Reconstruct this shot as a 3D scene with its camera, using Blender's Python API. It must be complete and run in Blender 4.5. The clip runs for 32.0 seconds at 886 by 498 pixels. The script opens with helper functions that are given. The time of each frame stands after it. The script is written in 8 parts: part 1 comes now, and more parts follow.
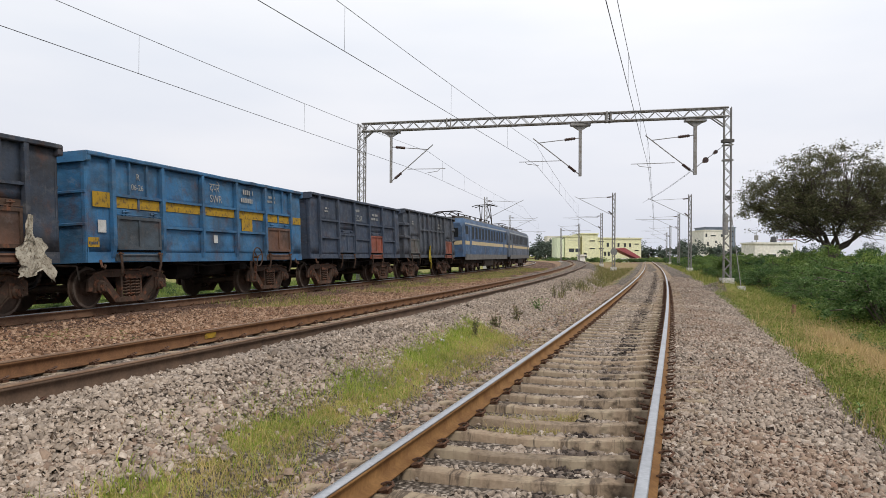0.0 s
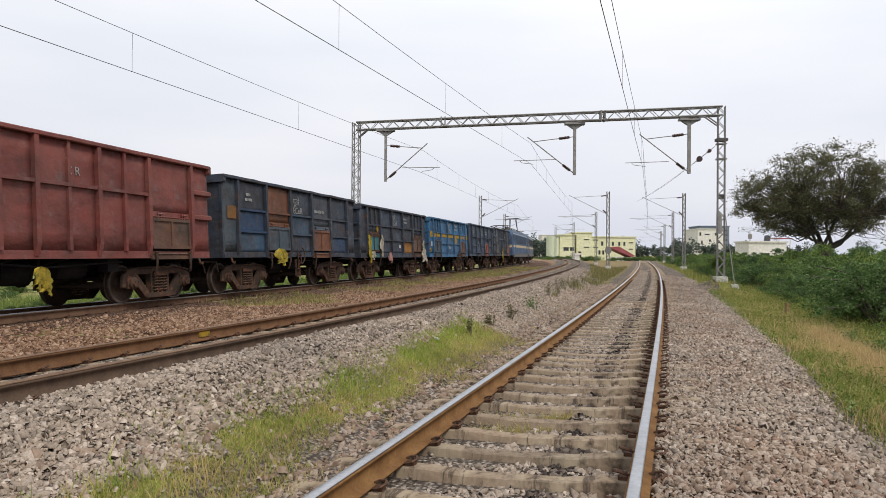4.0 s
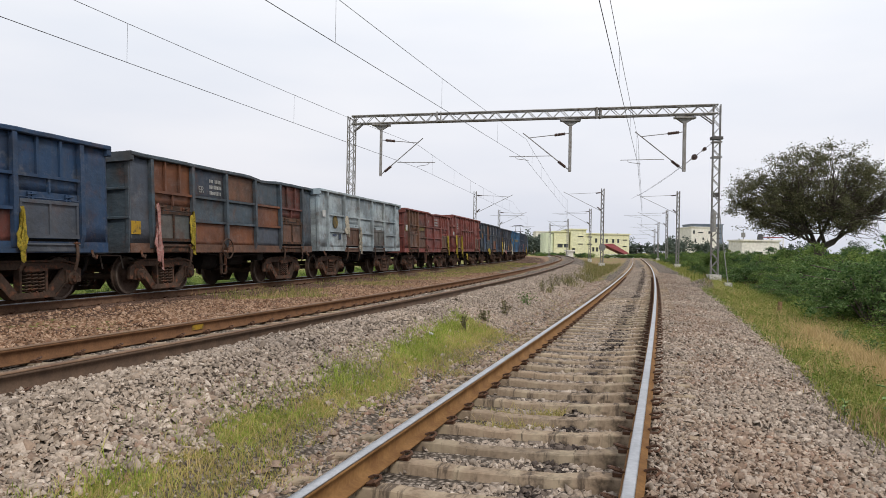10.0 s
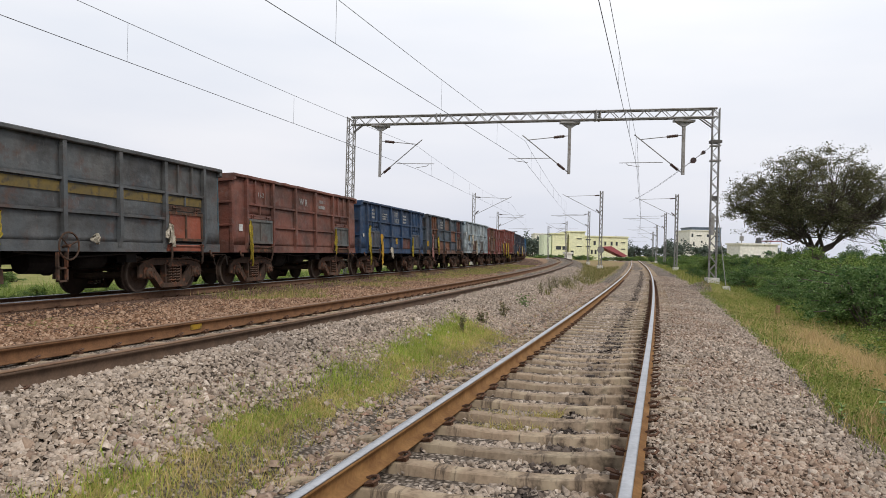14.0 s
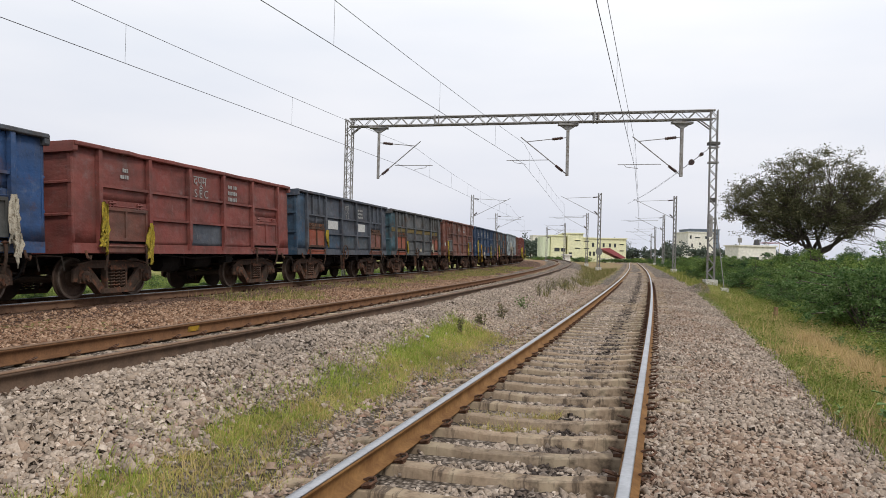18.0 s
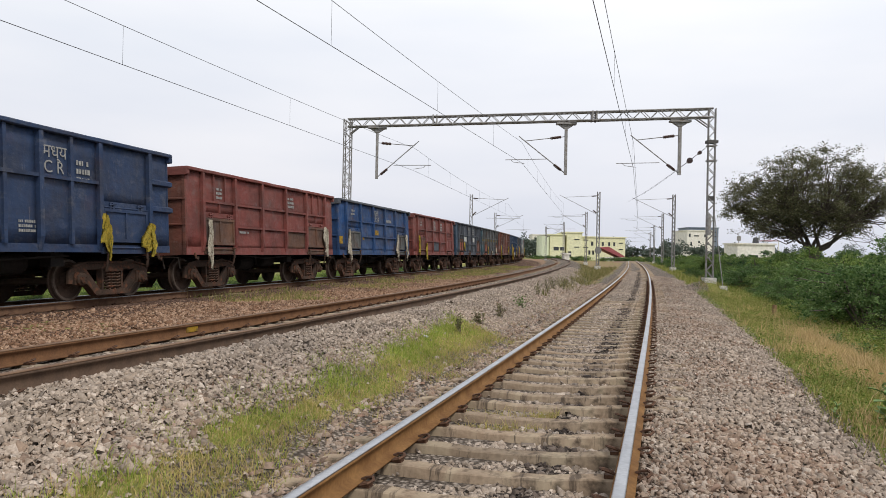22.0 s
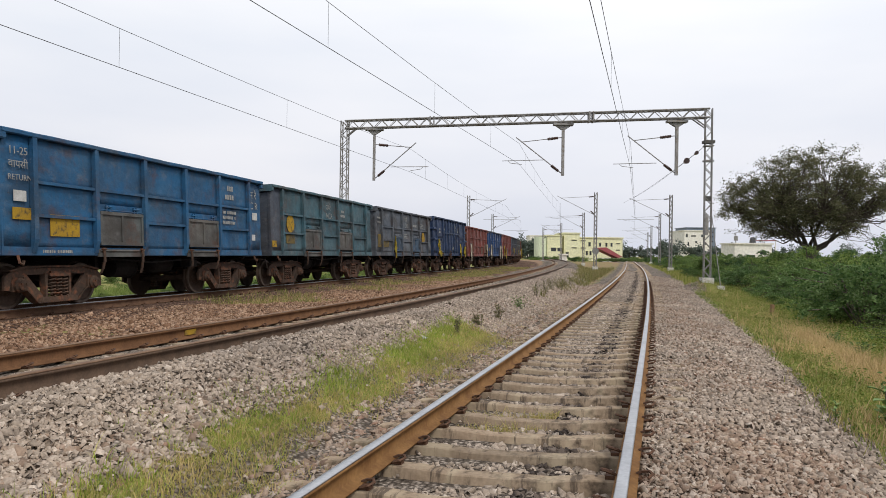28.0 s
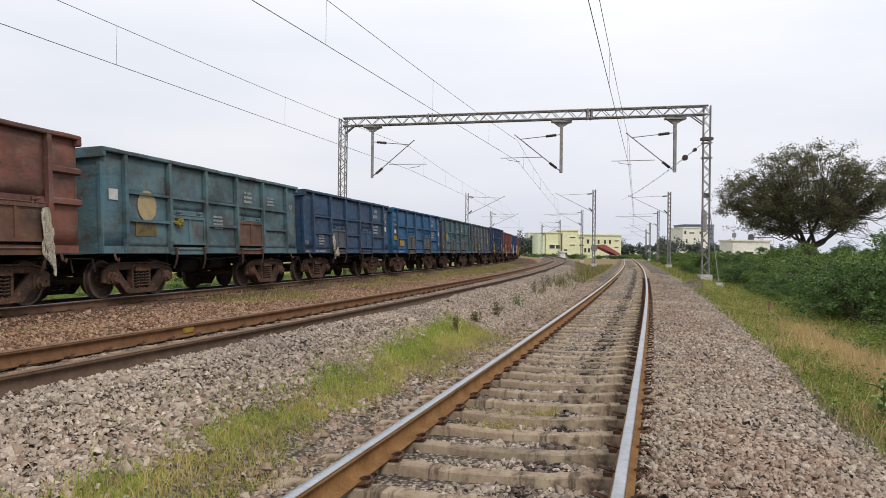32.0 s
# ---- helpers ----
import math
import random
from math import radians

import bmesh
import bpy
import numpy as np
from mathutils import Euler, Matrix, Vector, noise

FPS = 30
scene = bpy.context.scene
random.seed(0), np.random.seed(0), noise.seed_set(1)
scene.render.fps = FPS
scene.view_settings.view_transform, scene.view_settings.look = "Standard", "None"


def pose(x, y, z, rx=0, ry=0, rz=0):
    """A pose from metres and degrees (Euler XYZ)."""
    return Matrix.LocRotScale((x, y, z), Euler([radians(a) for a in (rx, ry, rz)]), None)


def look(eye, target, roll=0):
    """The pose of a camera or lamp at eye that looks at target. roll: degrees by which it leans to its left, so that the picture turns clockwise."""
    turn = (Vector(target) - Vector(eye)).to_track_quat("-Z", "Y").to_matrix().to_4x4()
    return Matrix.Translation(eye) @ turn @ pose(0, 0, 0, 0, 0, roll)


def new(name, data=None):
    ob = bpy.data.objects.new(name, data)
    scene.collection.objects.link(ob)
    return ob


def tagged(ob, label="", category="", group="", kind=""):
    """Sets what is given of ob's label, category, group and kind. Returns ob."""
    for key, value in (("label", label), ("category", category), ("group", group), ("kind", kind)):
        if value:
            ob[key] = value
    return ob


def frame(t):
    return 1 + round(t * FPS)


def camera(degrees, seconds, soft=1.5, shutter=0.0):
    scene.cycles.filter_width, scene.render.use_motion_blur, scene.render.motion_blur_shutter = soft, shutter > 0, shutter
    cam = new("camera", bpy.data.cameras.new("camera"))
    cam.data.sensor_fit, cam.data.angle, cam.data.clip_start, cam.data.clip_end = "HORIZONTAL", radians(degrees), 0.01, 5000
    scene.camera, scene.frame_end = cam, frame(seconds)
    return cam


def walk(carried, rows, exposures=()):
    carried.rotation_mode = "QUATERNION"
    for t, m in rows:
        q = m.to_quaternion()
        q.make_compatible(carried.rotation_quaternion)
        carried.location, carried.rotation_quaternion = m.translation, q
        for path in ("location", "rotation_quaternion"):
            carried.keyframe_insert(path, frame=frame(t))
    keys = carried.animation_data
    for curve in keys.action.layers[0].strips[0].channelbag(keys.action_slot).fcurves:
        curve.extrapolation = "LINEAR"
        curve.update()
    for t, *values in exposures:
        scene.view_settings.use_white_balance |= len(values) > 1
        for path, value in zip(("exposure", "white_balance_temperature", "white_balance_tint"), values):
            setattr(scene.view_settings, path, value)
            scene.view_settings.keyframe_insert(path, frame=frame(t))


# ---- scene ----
cam = camera(62.5, 32.0, soft=0.7)
PATH = [
    (0, (0.01, -0.018, 1.552), (-0.023, 1.982, 1.568), 0.4),
    (0.5, (0.016, -0.013, 1.546), (-0.017, 1.987, 1.563), 0.4),
    (1, (0.014, -0.022, 1.546), (-0.019, 1.978, 1.564), 0.4),
    (1.5, (0.011, -0.01, 1.547), (-0.021, 1.99, 1.564), 0.4),
    (2, (0.014, -0.011, 1.545), (-0.017, 1.989, 1.557), 0.4),
    (2.5, (0.014, -0.006, 1.541), (-0.011, 1.993, 1.552), 0.4),
    (3, (0.015, -0.017, 1.543), (-0.008, 1.983, 1.554), 0.4),
    (3.5, (0.019, -0.022, 1.549), (-0.003, 1.978, 1.561), 0.4),
    (5.5, (0.014, -0.015, 1.545), (0.007, 1.985, 1.558), 0.4),
    (6, (0.016, -0.016, 1.545), (0.009, 1.984, 1.557), 0.4),
    (6.5, (0.02, -0.003, 1.541), (0.013, 1.997, 1.552), 0.4),
    (7, (0.012, -0.013, 1.545), (0.007, 1.987, 1.556), 0.4),
    (7.5, (0.013, -0.003, 1.544), (0.008, 1.997, 1.547), 0.4),
    (8, (0.015, -0.01, 1.545), (0.01, 1.99, 1.544), 0.4),
    (8.5, (0.009, 0.002, 1.541), (0.005, 2.002, 1.541), 0.6),
    (9, (0.01, 0.0, 1.541), (0.006, 2.0, 1.541), 0.8),
    (9.5, (0.001, 0.002, 1.542), (-0.002, 2.002, 1.542), 1.0),
    (10, (-0.001, 0.002, 1.545), (-0.003, 2.002, 1.545), 1.0),
    (10.5, (0.001, 0.011, 1.543), (-0.001, 2.011, 1.544), 1.1),
    (11, (-0.002, 0.007, 1.542), (-0.004, 2.007, 1.544), 1.3),
    (11.5, (-0.002, -0.001, 1.545), (-0.004, 1.999, 1.546), 1.3),
    (12, (-0.005, 0.005, 1.546), (-0.005, 2.005, 1.547), 1.3),
    (12.5, (0.0, 0.001, 1.544), (0.0, 2.001, 1.548), 1.3),
    (13, (0.0, 0.002, 1.544), (0.0, 2.002, 1.548), 1.3),
    (13.5, (-0.002, -0.003, 1.542), (-0.002, 1.997, 1.547), 1.4),
    (14, (-0.006, -0.014, 1.545), (-0.004, 1.986, 1.549), 1.4),
    (14.5, (-0.008, -0.005, 1.547), (-0.005, 1.995, 1.553), 1.5),
    (16.5, (-0.001, -0.01, 1.543), (0.003, 1.99, 1.551), 1.4),
    (17, (0.007, -0.007, 1.543), (0.011, 1.993, 1.552), 1.4),
    (17.5, (0.007, -0.009, 1.544), (0.012, 1.991, 1.553), 1.4),
    (18, (0.002, -0.007, 1.543), (0.008, 1.993, 1.552), 1.4),
    (18.5, (0.005, -0.006, 1.542), (0.012, 1.994, 1.552), 1.4),
    (19, (0.008, 0.001, 1.539), (0.015, 2.001, 1.547), 1.4),
    (19.5, (0.008, -0.003, 1.542), (0.015, 1.997, 1.548), 1.4),
    (20, (0.009, -0.012, 1.544), (0.016, 1.988, 1.55), 1.4),
    (20.5, (0.012, -0.014, 1.543), (0.02, 1.986, 1.55), 1.4),
    (21, (0.014, -0.013, 1.544), (0.023, 1.987, 1.551), 1.3),
    (21.5, (0.019, -0.025, 1.546), (0.027, 1.975, 1.553), 1.3),
    (22, (0.023, -0.022, 1.543), (0.031, 1.978, 1.551), 1.1),
    (22.5, (0.027, -0.032, 1.546), (0.036, 1.968, 1.554), 0.9),
    (23, (0.025, -0.028, 1.546), (0.035, 1.972, 1.555), 0.8),
    (23.5, (0.018, -0.019, 1.544), (0.028, 1.981, 1.552), 0.8),
    (24, (0.017, -0.018, 1.542), (0.027, 1.982, 1.551), 0.8),
    (24.5, (0.011, -0.012, 1.542), (0.023, 1.988, 1.551), 0.9),
    (25, (0.01, -0.008, 1.545), (0.022, 1.992, 1.555), 0.8),
    (25.5, (0.009, -0.004, 1.542), (0.021, 1.996, 1.553), 0.8),
    (27.5, (0.014, -0.007, 1.541), (0.028, 1.993, 1.552), 0.8),
    (28, (0.009, -0.011, 1.541), (0.024, 1.989, 1.553), 0.8),
    (28.5, (0.007, -0.005, 1.541), (0.023, 1.995, 1.55), 0.8),
    (29, (0.005, 0.0, 1.541), (0.021, 2.0, 1.547), 0.8),
    (29.5, (0.004, -0.002, 1.537), (0.02, 1.998, 1.544), 0.8),
    (30, (0.008, -0.005, 1.538), (0.025, 1.995, 1.545), 0.7),
    (30.5, (0.006, -0.006, 1.538), (0.024, 1.994, 1.543), 0.7),
    (31, (0.008, -0.012, 1.54), (0.027, 1.988, 1.545), 0.7),
    (31.5, (0.016, -0.002, 1.536), (0.034, 1.998, 1.542), 0.7),
    (32, (0.015, -0.007, 1.54), (0.034, 1.993, 1.545), 0.7),
]
walk(cam, [(t, look(eye, target, roll)) for t, eye, target, roll in PATH])


# ---- light ----
world = bpy.data.worlds.new("overcast_sky")
scene.world = world
world.use_nodes = True


def overcast():
    nt = world.node_tree
    nt.nodes.clear()
    out = nt.nodes.new("ShaderNodeOutputWorld")
    bg = nt.nodes.new("ShaderNodeBackground")
    sky = nt.nodes.new("ShaderNodeTexSky")
    sky.sky_type, sky.sun_disc = "NISHITA", False
    sky.sun_elevation, sky.sun_rotation = radians(48), radians(20)
    sky.air_density, sky.dust_density, sky.ozone_density = 1.0, 6.0, 1.0
    hsv = nt.nodes.new("ShaderNodeHueSaturation")
    hsv.inputs["Saturation"].default_value = 0.35
    nt.links.new(sky.outputs[0], hsv.inputs["Color"])
    # soft cloud sheet: faint brighter and bluer streaks
    geo = nt.nodes.new("ShaderNodeTexCoord")
    mp = nt.nodes.new("ShaderNodeMapping")
    mp.inputs["Scale"].default_value = (1.2, 1.2, 5.0)
    nz = nt.nodes.new("ShaderNodeTexNoise")
    nz.inputs["Scale"].default_value, nz.inputs["Detail"].default_value = 1.6, 4.0
    ramp = nt.nodes.new("ShaderNodeValToRGB")
    ramp.color_ramp.elements[0].position, ramp.color_ramp.elements[0].color = 0.3, (8.7, 9.15, 10.0, 1)
    ramp.color_ramp.elements[1].position, ramp.color_ramp.elements[1].color = 0.7, (10.3, 10.4, 10.75, 1)
    nt.links.new(geo.outputs["Generated"], mp.inputs["Vector"])
    nt.links.new(mp.outputs[0], nz.inputs["Vector"])
    nt.links.new(nz.outputs[0], ramp.inputs[0])
    mix = nt.nodes.new("ShaderNodeMix")
    mix.data_type = "RGBA"
    mix.inputs[0].default_value = 0.9
    nt.links.new(hsv.outputs[0], mix.inputs[6])
    nt.links.new(ramp.outputs[0], mix.inputs[7])
    # the overcast dulls towards the horizon
    sep = nt.nodes.new("ShaderNodeSeparateXYZ")
    nt.links.new(geo.outputs["Generated"], sep.inputs[0])
    dull = nt.nodes.new("ShaderNodeValToRGB")
    dull.color_ramp.elements[0].position, dull.color_ramp.elements[0].color = 0.0, (0.82, 0.82, 0.86, 1)
    dull.color_ramp.elements[1].position, dull.color_ramp.elements[1].color = 0.34, (1, 1, 1, 1)
    nt.links.new(sep.outputs["Z"], dull.inputs[0])
    tone = nt.nodes.new("ShaderNodeMix")
    tone.data_type, tone.blend_type = "RGBA", "MULTIPLY"
    tone.inputs[0].default_value = 1.0
    nt.links.new(mix.outputs[2], tone.inputs[6])
    nt.links.new(dull.outputs[0], tone.inputs[7])
    nt.links.new(tone.outputs[2], bg.inputs["Color"])
    bg.inputs["Strength"].default_value = SKY
    nt.links.new(bg.outputs[0], out.inputs[0])


SKY = 0.1
overcast()
sun = new("sun", bpy.data.lights.new("sun", "SUN"))
sun.data.energy, sun.data.angle, sun.data.color = 2.0, radians(12), (1.0, 0.95, 0.88)
sun.matrix_world = look((0, 0, 60), (-30, 42, 0))

# ---- materials ----
MATS = {}


def tree_of(name):
    m = bpy.data.materials.new(name)
    m.use_nodes = True
    nt = m.node_tree
    return m, nt, nt.nodes["Principled BSDF"]


def noise_node(nt, vec, scale, detail=4.0, rough=0.55):
    n = nt.nodes.new("ShaderNodeTexNoise")
    n.inputs["Scale"].default_value, n.inputs["Detail"].default_value, n.inputs["Roughness"].default_value = scale, detail, rough
    if vec is not None:
        nt.links.new(vec, n.inputs["Vector"])
    return n.outputs[0]


def ramp_node(nt, fac, lo, hi, c0=(0, 0, 0), c1=(1, 1, 1)):
    r = nt.nodes.new("ShaderNodeValToRGB")
    r.color_ramp.elements[0].position, r.color_ramp.elements[1].position = lo, hi
    r.color_ramp.elements[0].color, r.color_ramp.elements[1].color = (*c0, 1), (*c1, 1)
    nt.links.new(fac, r.inputs[0])
    return r.outputs[0]


def mix_node(nt, fac, a, b, mode="MIX"):
    m = nt.nodes.new("ShaderNodeMix")
    m.data_type, m.blend_type = "RGBA", mode
    for sock, v in ((m.inputs[0], fac), (m.inputs[6], a), (m.inputs[7], b)):
        if isinstance(v, (int, float)):
            sock.default_value = v
        elif isinstance(v, tuple):
            sock.default_value = (*v, 1)
        else:
            nt.links.new(v, sock)
    return m.outputs[2]


def coords(nt, kind="Object", offset=0.0, scale=(1, 1, 1)):
    tc = nt.nodes.new("ShaderNodeTexCoord")
    mp = nt.nodes.new("ShaderNodeMapping")
    mp.inputs["Location"].default_value = (offset, offset * 0.7, offset * 1.3)
    mp.inputs["Scale"].default_value = scale
    nt.links.new(tc.outputs[kind], mp.inputs["Vector"])
    return mp.outputs[0]


def bump_node(nt, bsdf, height, strength, dist):
    b = nt.nodes.new("ShaderNodeBump")
    b.inputs["Strength"].default_value, b.inputs["Distance"].default_value = strength, dist
    nt.links.new(height, b.inputs["Height"])
    nt.links.new(b.outputs[0], bsdf.inputs["Normal"])


def surface(name, c1, c2, scale=4.0, rough=0.8, bump=0.3, dist=0.01, metal=0.0, rand=0.0, fine=8.0, c3=None, offset=0.0, kind="Object"):
    """A plain two-tone surface with grain; rand: how much each object or island differs."""
    if name in MATS:
        return MATS[name]
    m, nt, b = tree_of(name)
    v = coords(nt, kind, offset)
    col = mix_node(nt, ramp_node(nt, noise_node(nt, v, scale), 0.32, 0.68), c1, c2)
    if c3:
        col = mix_node(nt, ramp_node(nt, noise_node(nt, v, scale * 2.7, 6.0), 0.52, 0.7), col, c3)
    f = noise_node(nt, v, scale * fine, 3.0)
    col = mix_node(nt, 0.5, col, ramp_node(nt, f, 0.2, 0.8, (0.35, 0.35, 0.35), (1, 1, 1)), "MULTIPLY")
    if rand:
        info = nt.nodes.new("ShaderNodeObjectInfo")
        col = mix_node(nt, rand, col, ramp_node(nt, info.outputs["Random"], 0.0, 1.0, (0.45, 0.45, 0.45), (1.3, 1.25, 1.2)), "MULTIPLY")
    nt.links.new(col, b.inputs["Base Color"])
    b.inputs["Roughness"].default_value, b.inputs["Metallic"].default_value = rough, metal
    b.inputs["Specular IOR Level"].default_value = 0.5 if rough < 0.6 else 0.12
    if bump:
        bump_node(nt, b, f, bump, dist)
    MATS[name] = m
    return m


def island(name, colours, rough=0.85, scale=60.0, both=0.0, vary=0.0):
    """Loose pieces in one mesh, each of its own tone. both: light let through, for leaves."""
    if name in MATS:
        return MATS[name]
    m, nt, b = tree_of(name)
    g = nt.nodes.new("ShaderNodeNewGeometry")
    r = nt.nodes.new("ShaderNodeValToRGB")
    e = r.color_ramp.elements
    while len(e) < len(colours):
        e.new(0.5)
    for k, c in enumerate(colours):
        e[k].position, e[k].color = k / (len(colours) - 1), (*c, 1)
    nt.links.new(g.outputs["Random Per Island"], r.inputs[0])
    v = coords(nt, "Object")
    col = mix_node(nt, 0.6, r.outputs[0], ramp_node(nt, noise_node(nt, v, scale, 3.0), 0.25, 0.75, (0.5, 0.5, 0.5), (1.15, 1.15, 1.15)), "MULTIPLY")
    big = ramp_node(nt, noise_node(nt, v, 0.55, 3.0), 0.3, 0.7, (0.72, 0.72, 0.72), (1.08, 1.06, 1.02))
    col = mix_node(nt, 0.8, col, big, "MULTIPLY")
    if vary:
        info = nt.nodes.new("ShaderNodeObjectInfo")
        col = mix_node(nt, vary, col, ramp_node(nt, info.outputs["Random"], 0.0, 1.0, (0.5, 0.62, 0.75), (1.3, 1.2, 0.92)), "MULTIPLY")
    nt.links.new(col, b.inputs["Base Color"])
    b.inputs["Roughness"].default_value = rough
    b.inputs["Specular IOR Level"].default_value = 0.12
    if both:
        tr = nt.nodes.new("ShaderNodeBsdfTranslucent")
        nt.links.new(col, tr.inputs["Color"])
        ms = nt.nodes.new("ShaderNodeMixShader")
        ms.inputs[0].default_value = both
        nt.links.new(b.outputs[0], ms.inputs[1])
        nt.links.new(tr.outputs[0], ms.inputs[2])
        nt.links.new(ms.outputs[0], nt.nodes["Material Output"].inputs[0])
    MATS[name] = m
    return m


def paint(name, colour, fade, grime=0.45, rust=0.35, offset=0.0):
    """Weathered wagon paint: faded patches, dust streaks that run down, rust that breaks through."""
    if name in MATS:
        return MATS[name]
    m, nt, b = tree_of(name)
    v = coords(nt, "Object", offset)
    streak = coords(nt, "Object", offset, (3.0, 3.0, 0.4))
    col = mix_node(nt, ramp_node(nt, noise_node(nt, v, 0.8, 4.0), 0.3, 0.72), colour, fade)
    # soot and dust lie in broad soft smears, with thin runs below
    smear = ramp_node(nt, noise_node(nt, coords(nt, "Object", offset + 9.0, (1.0, 1.0, 1.6)), 0.9, 7.0, 0.64), 0.43, 0.63, (0, 0, 0), (min(1.0, grime * 1.25),) * 3)
    col = mix_node(nt, smear, col, (0.03, 0.026, 0.024))
    runs = ramp_node(nt, noise_node(nt, streak, 1.8, 6.0, 0.6), 0.5, 0.78, (0, 0, 0), (grime,) * 3)
    col = mix_node(nt, runs, col, (0.075, 0.062, 0.052))
    scuff = ramp_node(nt, noise_node(nt, coords(nt, "Object", offset + 3.0, (1.0, 1.0, 1.2)), 2.6, 6.0, 0.72), 0.55, 0.72, (0, 0, 0), (0.35,) * 3)
    col = mix_node(nt, scuff, col, (0.19, 0.185, 0.18))
    rs = ramp_node(nt, noise_node(nt, v, 1.9, 8.0, 0.7), 0.54, 0.66, (0, 0, 0), (min(1.0, rust * 1.7),) * 3)
    col = mix_node(nt, rs, col, (0.095, 0.048, 0.034))
    # thin scratches and flaked chips
    chip = ramp_node(nt, noise_node(nt, coords(nt, "Object", offset + 6.0, (1.0, 1.0, 1.4)), 9.0, 7.0, 0.75), 0.635, 0.66, (0, 0, 0), (0.55,) * 3)
    col = mix_node(nt, chip, col, (0.035, 0.024, 0.019))
    scratch = ramp_node(nt, noise_node(nt, coords(nt, "Object", offset + 2.0, (1.0, 9.0, 1.1)), 2.4, 5.0, 0.7), 0.64, 0.69, (0, 0, 0), (0.28,) * 3)
    col = mix_node(nt, scratch, col, (0.26, 0.25, 0.24))
    fine = noise_node(nt, v, 45.0, 3.0)
    col = mix_node(nt, 0.3, col, ramp_node(nt, fine, 0.3, 0.7, (0.55, 0.55, 0.55), (1, 1, 1)), "MULTIPLY")
    nt.links.new(col, b.inputs["Base Color"])
    nt.links.new(ramp_node(nt, noise_node(nt, v, 5.0), 0.3, 0.7, (0.5,) * 3, (0.85,) * 3), b.inputs["Roughness"])
    b.inputs["Specular IOR Level"].default_value = 0.28
    edge = coords(nt, "Object", offset + 5.0, (1.0, 1.0, 1.6))
    bump_node(nt, b, noise_node(nt, edge, 2.0, 4.0), 0.5, 0.08)
    MATS[name] = m
    return m


# ---- mesh helpers ----
def bm_box(bm, lo, hi, m=None):
    vs = [bm.verts.new(Vector((x, y, z)) if m is None else m @ Vector((x, y, z))) for x in (lo[0], hi[0]) for y in (lo[1], hi[1]) for z in (lo[2], hi[2])]
    for q in ((0, 1, 3, 2), (4, 6, 7, 5), (0, 4, 5, 1), (2, 3, 7, 6), (0, 2, 6, 4), (1, 5, 7, 3)):
        bm.faces.new([vs[k] for k in q])


def bm_prism(bm, poly, x0, x1, axis=0):
    """A polygon in the two other axes, run from x0 to x1 along axis."""
    def at(a, p):
        return {0: (a, p[0], p[1]), 1: (p[0], a, p[1]), 2: (p[0], p[1], a)}[axis]
    a = [bm.verts.new(at(x0, p)) for p in poly]
    b = [bm.verts.new(at(x1, p)) for p in poly]
    n = len(poly)
    bm.faces.new(a[::-1]), bm.faces.new(b)
    for k in range(n):
        bm.faces.new((a[k], a[(k + 1) % n], b[(k + 1) % n], b[k]))


def bm_tube(bm, pts, r, sides=6, r1=None, caps=True):
    """A tube along points; r1: its radius at the far end."""
    pts = [Vector(p) for p in pts]
    rings = []
    for k, p in enumerate(pts):
        d = (pts[min(k + 1, len(pts) - 1)] - pts[max(k - 1, 0)]).normalized()
        a = d.cross(Vector((0, 0, 1)) if abs(d.z) < 0.9 else Vector((1, 0, 0))).normalized()
        b = d.cross(a)
        rr = r if r1 is None else r + (r1 - r) * k / (len(pts) - 1)
        rings.append([bm.verts.new(p + rr * (math.cos(2 * math.pi * j / sides) * a + math.sin(2 * math.pi * j / sides) * b)) for j in range(sides)])
    for u, w in zip(rings, rings[1:]):
        for j in range(sides):
            bm.faces.new((u[j], u[(j + 1) % sides], w[(j + 1) % sides], w[j]))
    if caps:
        bm.faces.new(rings[0][::-1]), bm.faces.new(rings[-1])


def bm_ring(bm, centre, axis, profile, sides=24):
    """A turned shape: profile of (along, radius) about axis 'x' or 'z'."""
    rings = []
    for a, r in profile:
        ring = []
        for j in range(sides):
            c, s = r * math.cos(2 * math.pi * j / sides), r * math.sin(2 * math.pi * j / sides)
            p = (a, c, s) if axis == "x" else (c, s, a)
            ring.append(bm.verts.new(Vector(centre) + Vector(p)))
        rings.append(ring)
    for u, w in zip(rings, rings[1:]):
        for j in range(sides):
            bm.faces.new((u[j], u[(j + 1) % sides], w[(j + 1) % sides], w[j]))
    bm.faces.new(rings[0][::-1]), bm.faces.new(rings[-1])


def done(bm, name, smooth=False):
    bmesh.ops.recalc_face_normals(bm, faces=bm.faces[:])
    me = bpy.data.meshes.new(name)
    bm.to_mesh(me)
    bm.free()
    if smooth:
        for p in me.polygons:
            p.use_smooth = True
    return me


def made(name, build, smooth=False):
    bm = bmesh.new()
    build(bm)
    return done(bm, name, smooth)


def boxes(name, *pairs):
    return made(name, lambda bm: [bm_box(bm, a, b) for a, b in pairs])


def part(name, me, material, parent, label="", m=None):
    """One mesh object under a thing; alike pieces share me, each with its own material."""
    ob = new(name, me)
    ob.parent = parent
    if m is not None:
        ob.matrix_basis = m
    if not me.materials:
        me.materials.append(material)
    if me.materials[0] != material:
        ob.material_slots[0].link = "OBJECT"
        ob.material_slots[0].material = material
    if label:
        tagged(ob, label)
    return ob


def thing(name, label, category, group="", kind="", m=None):
    ob = tagged(new(name), label, category, group, kind)
    if m is not None:
        ob.matrix_basis = m
    return ob


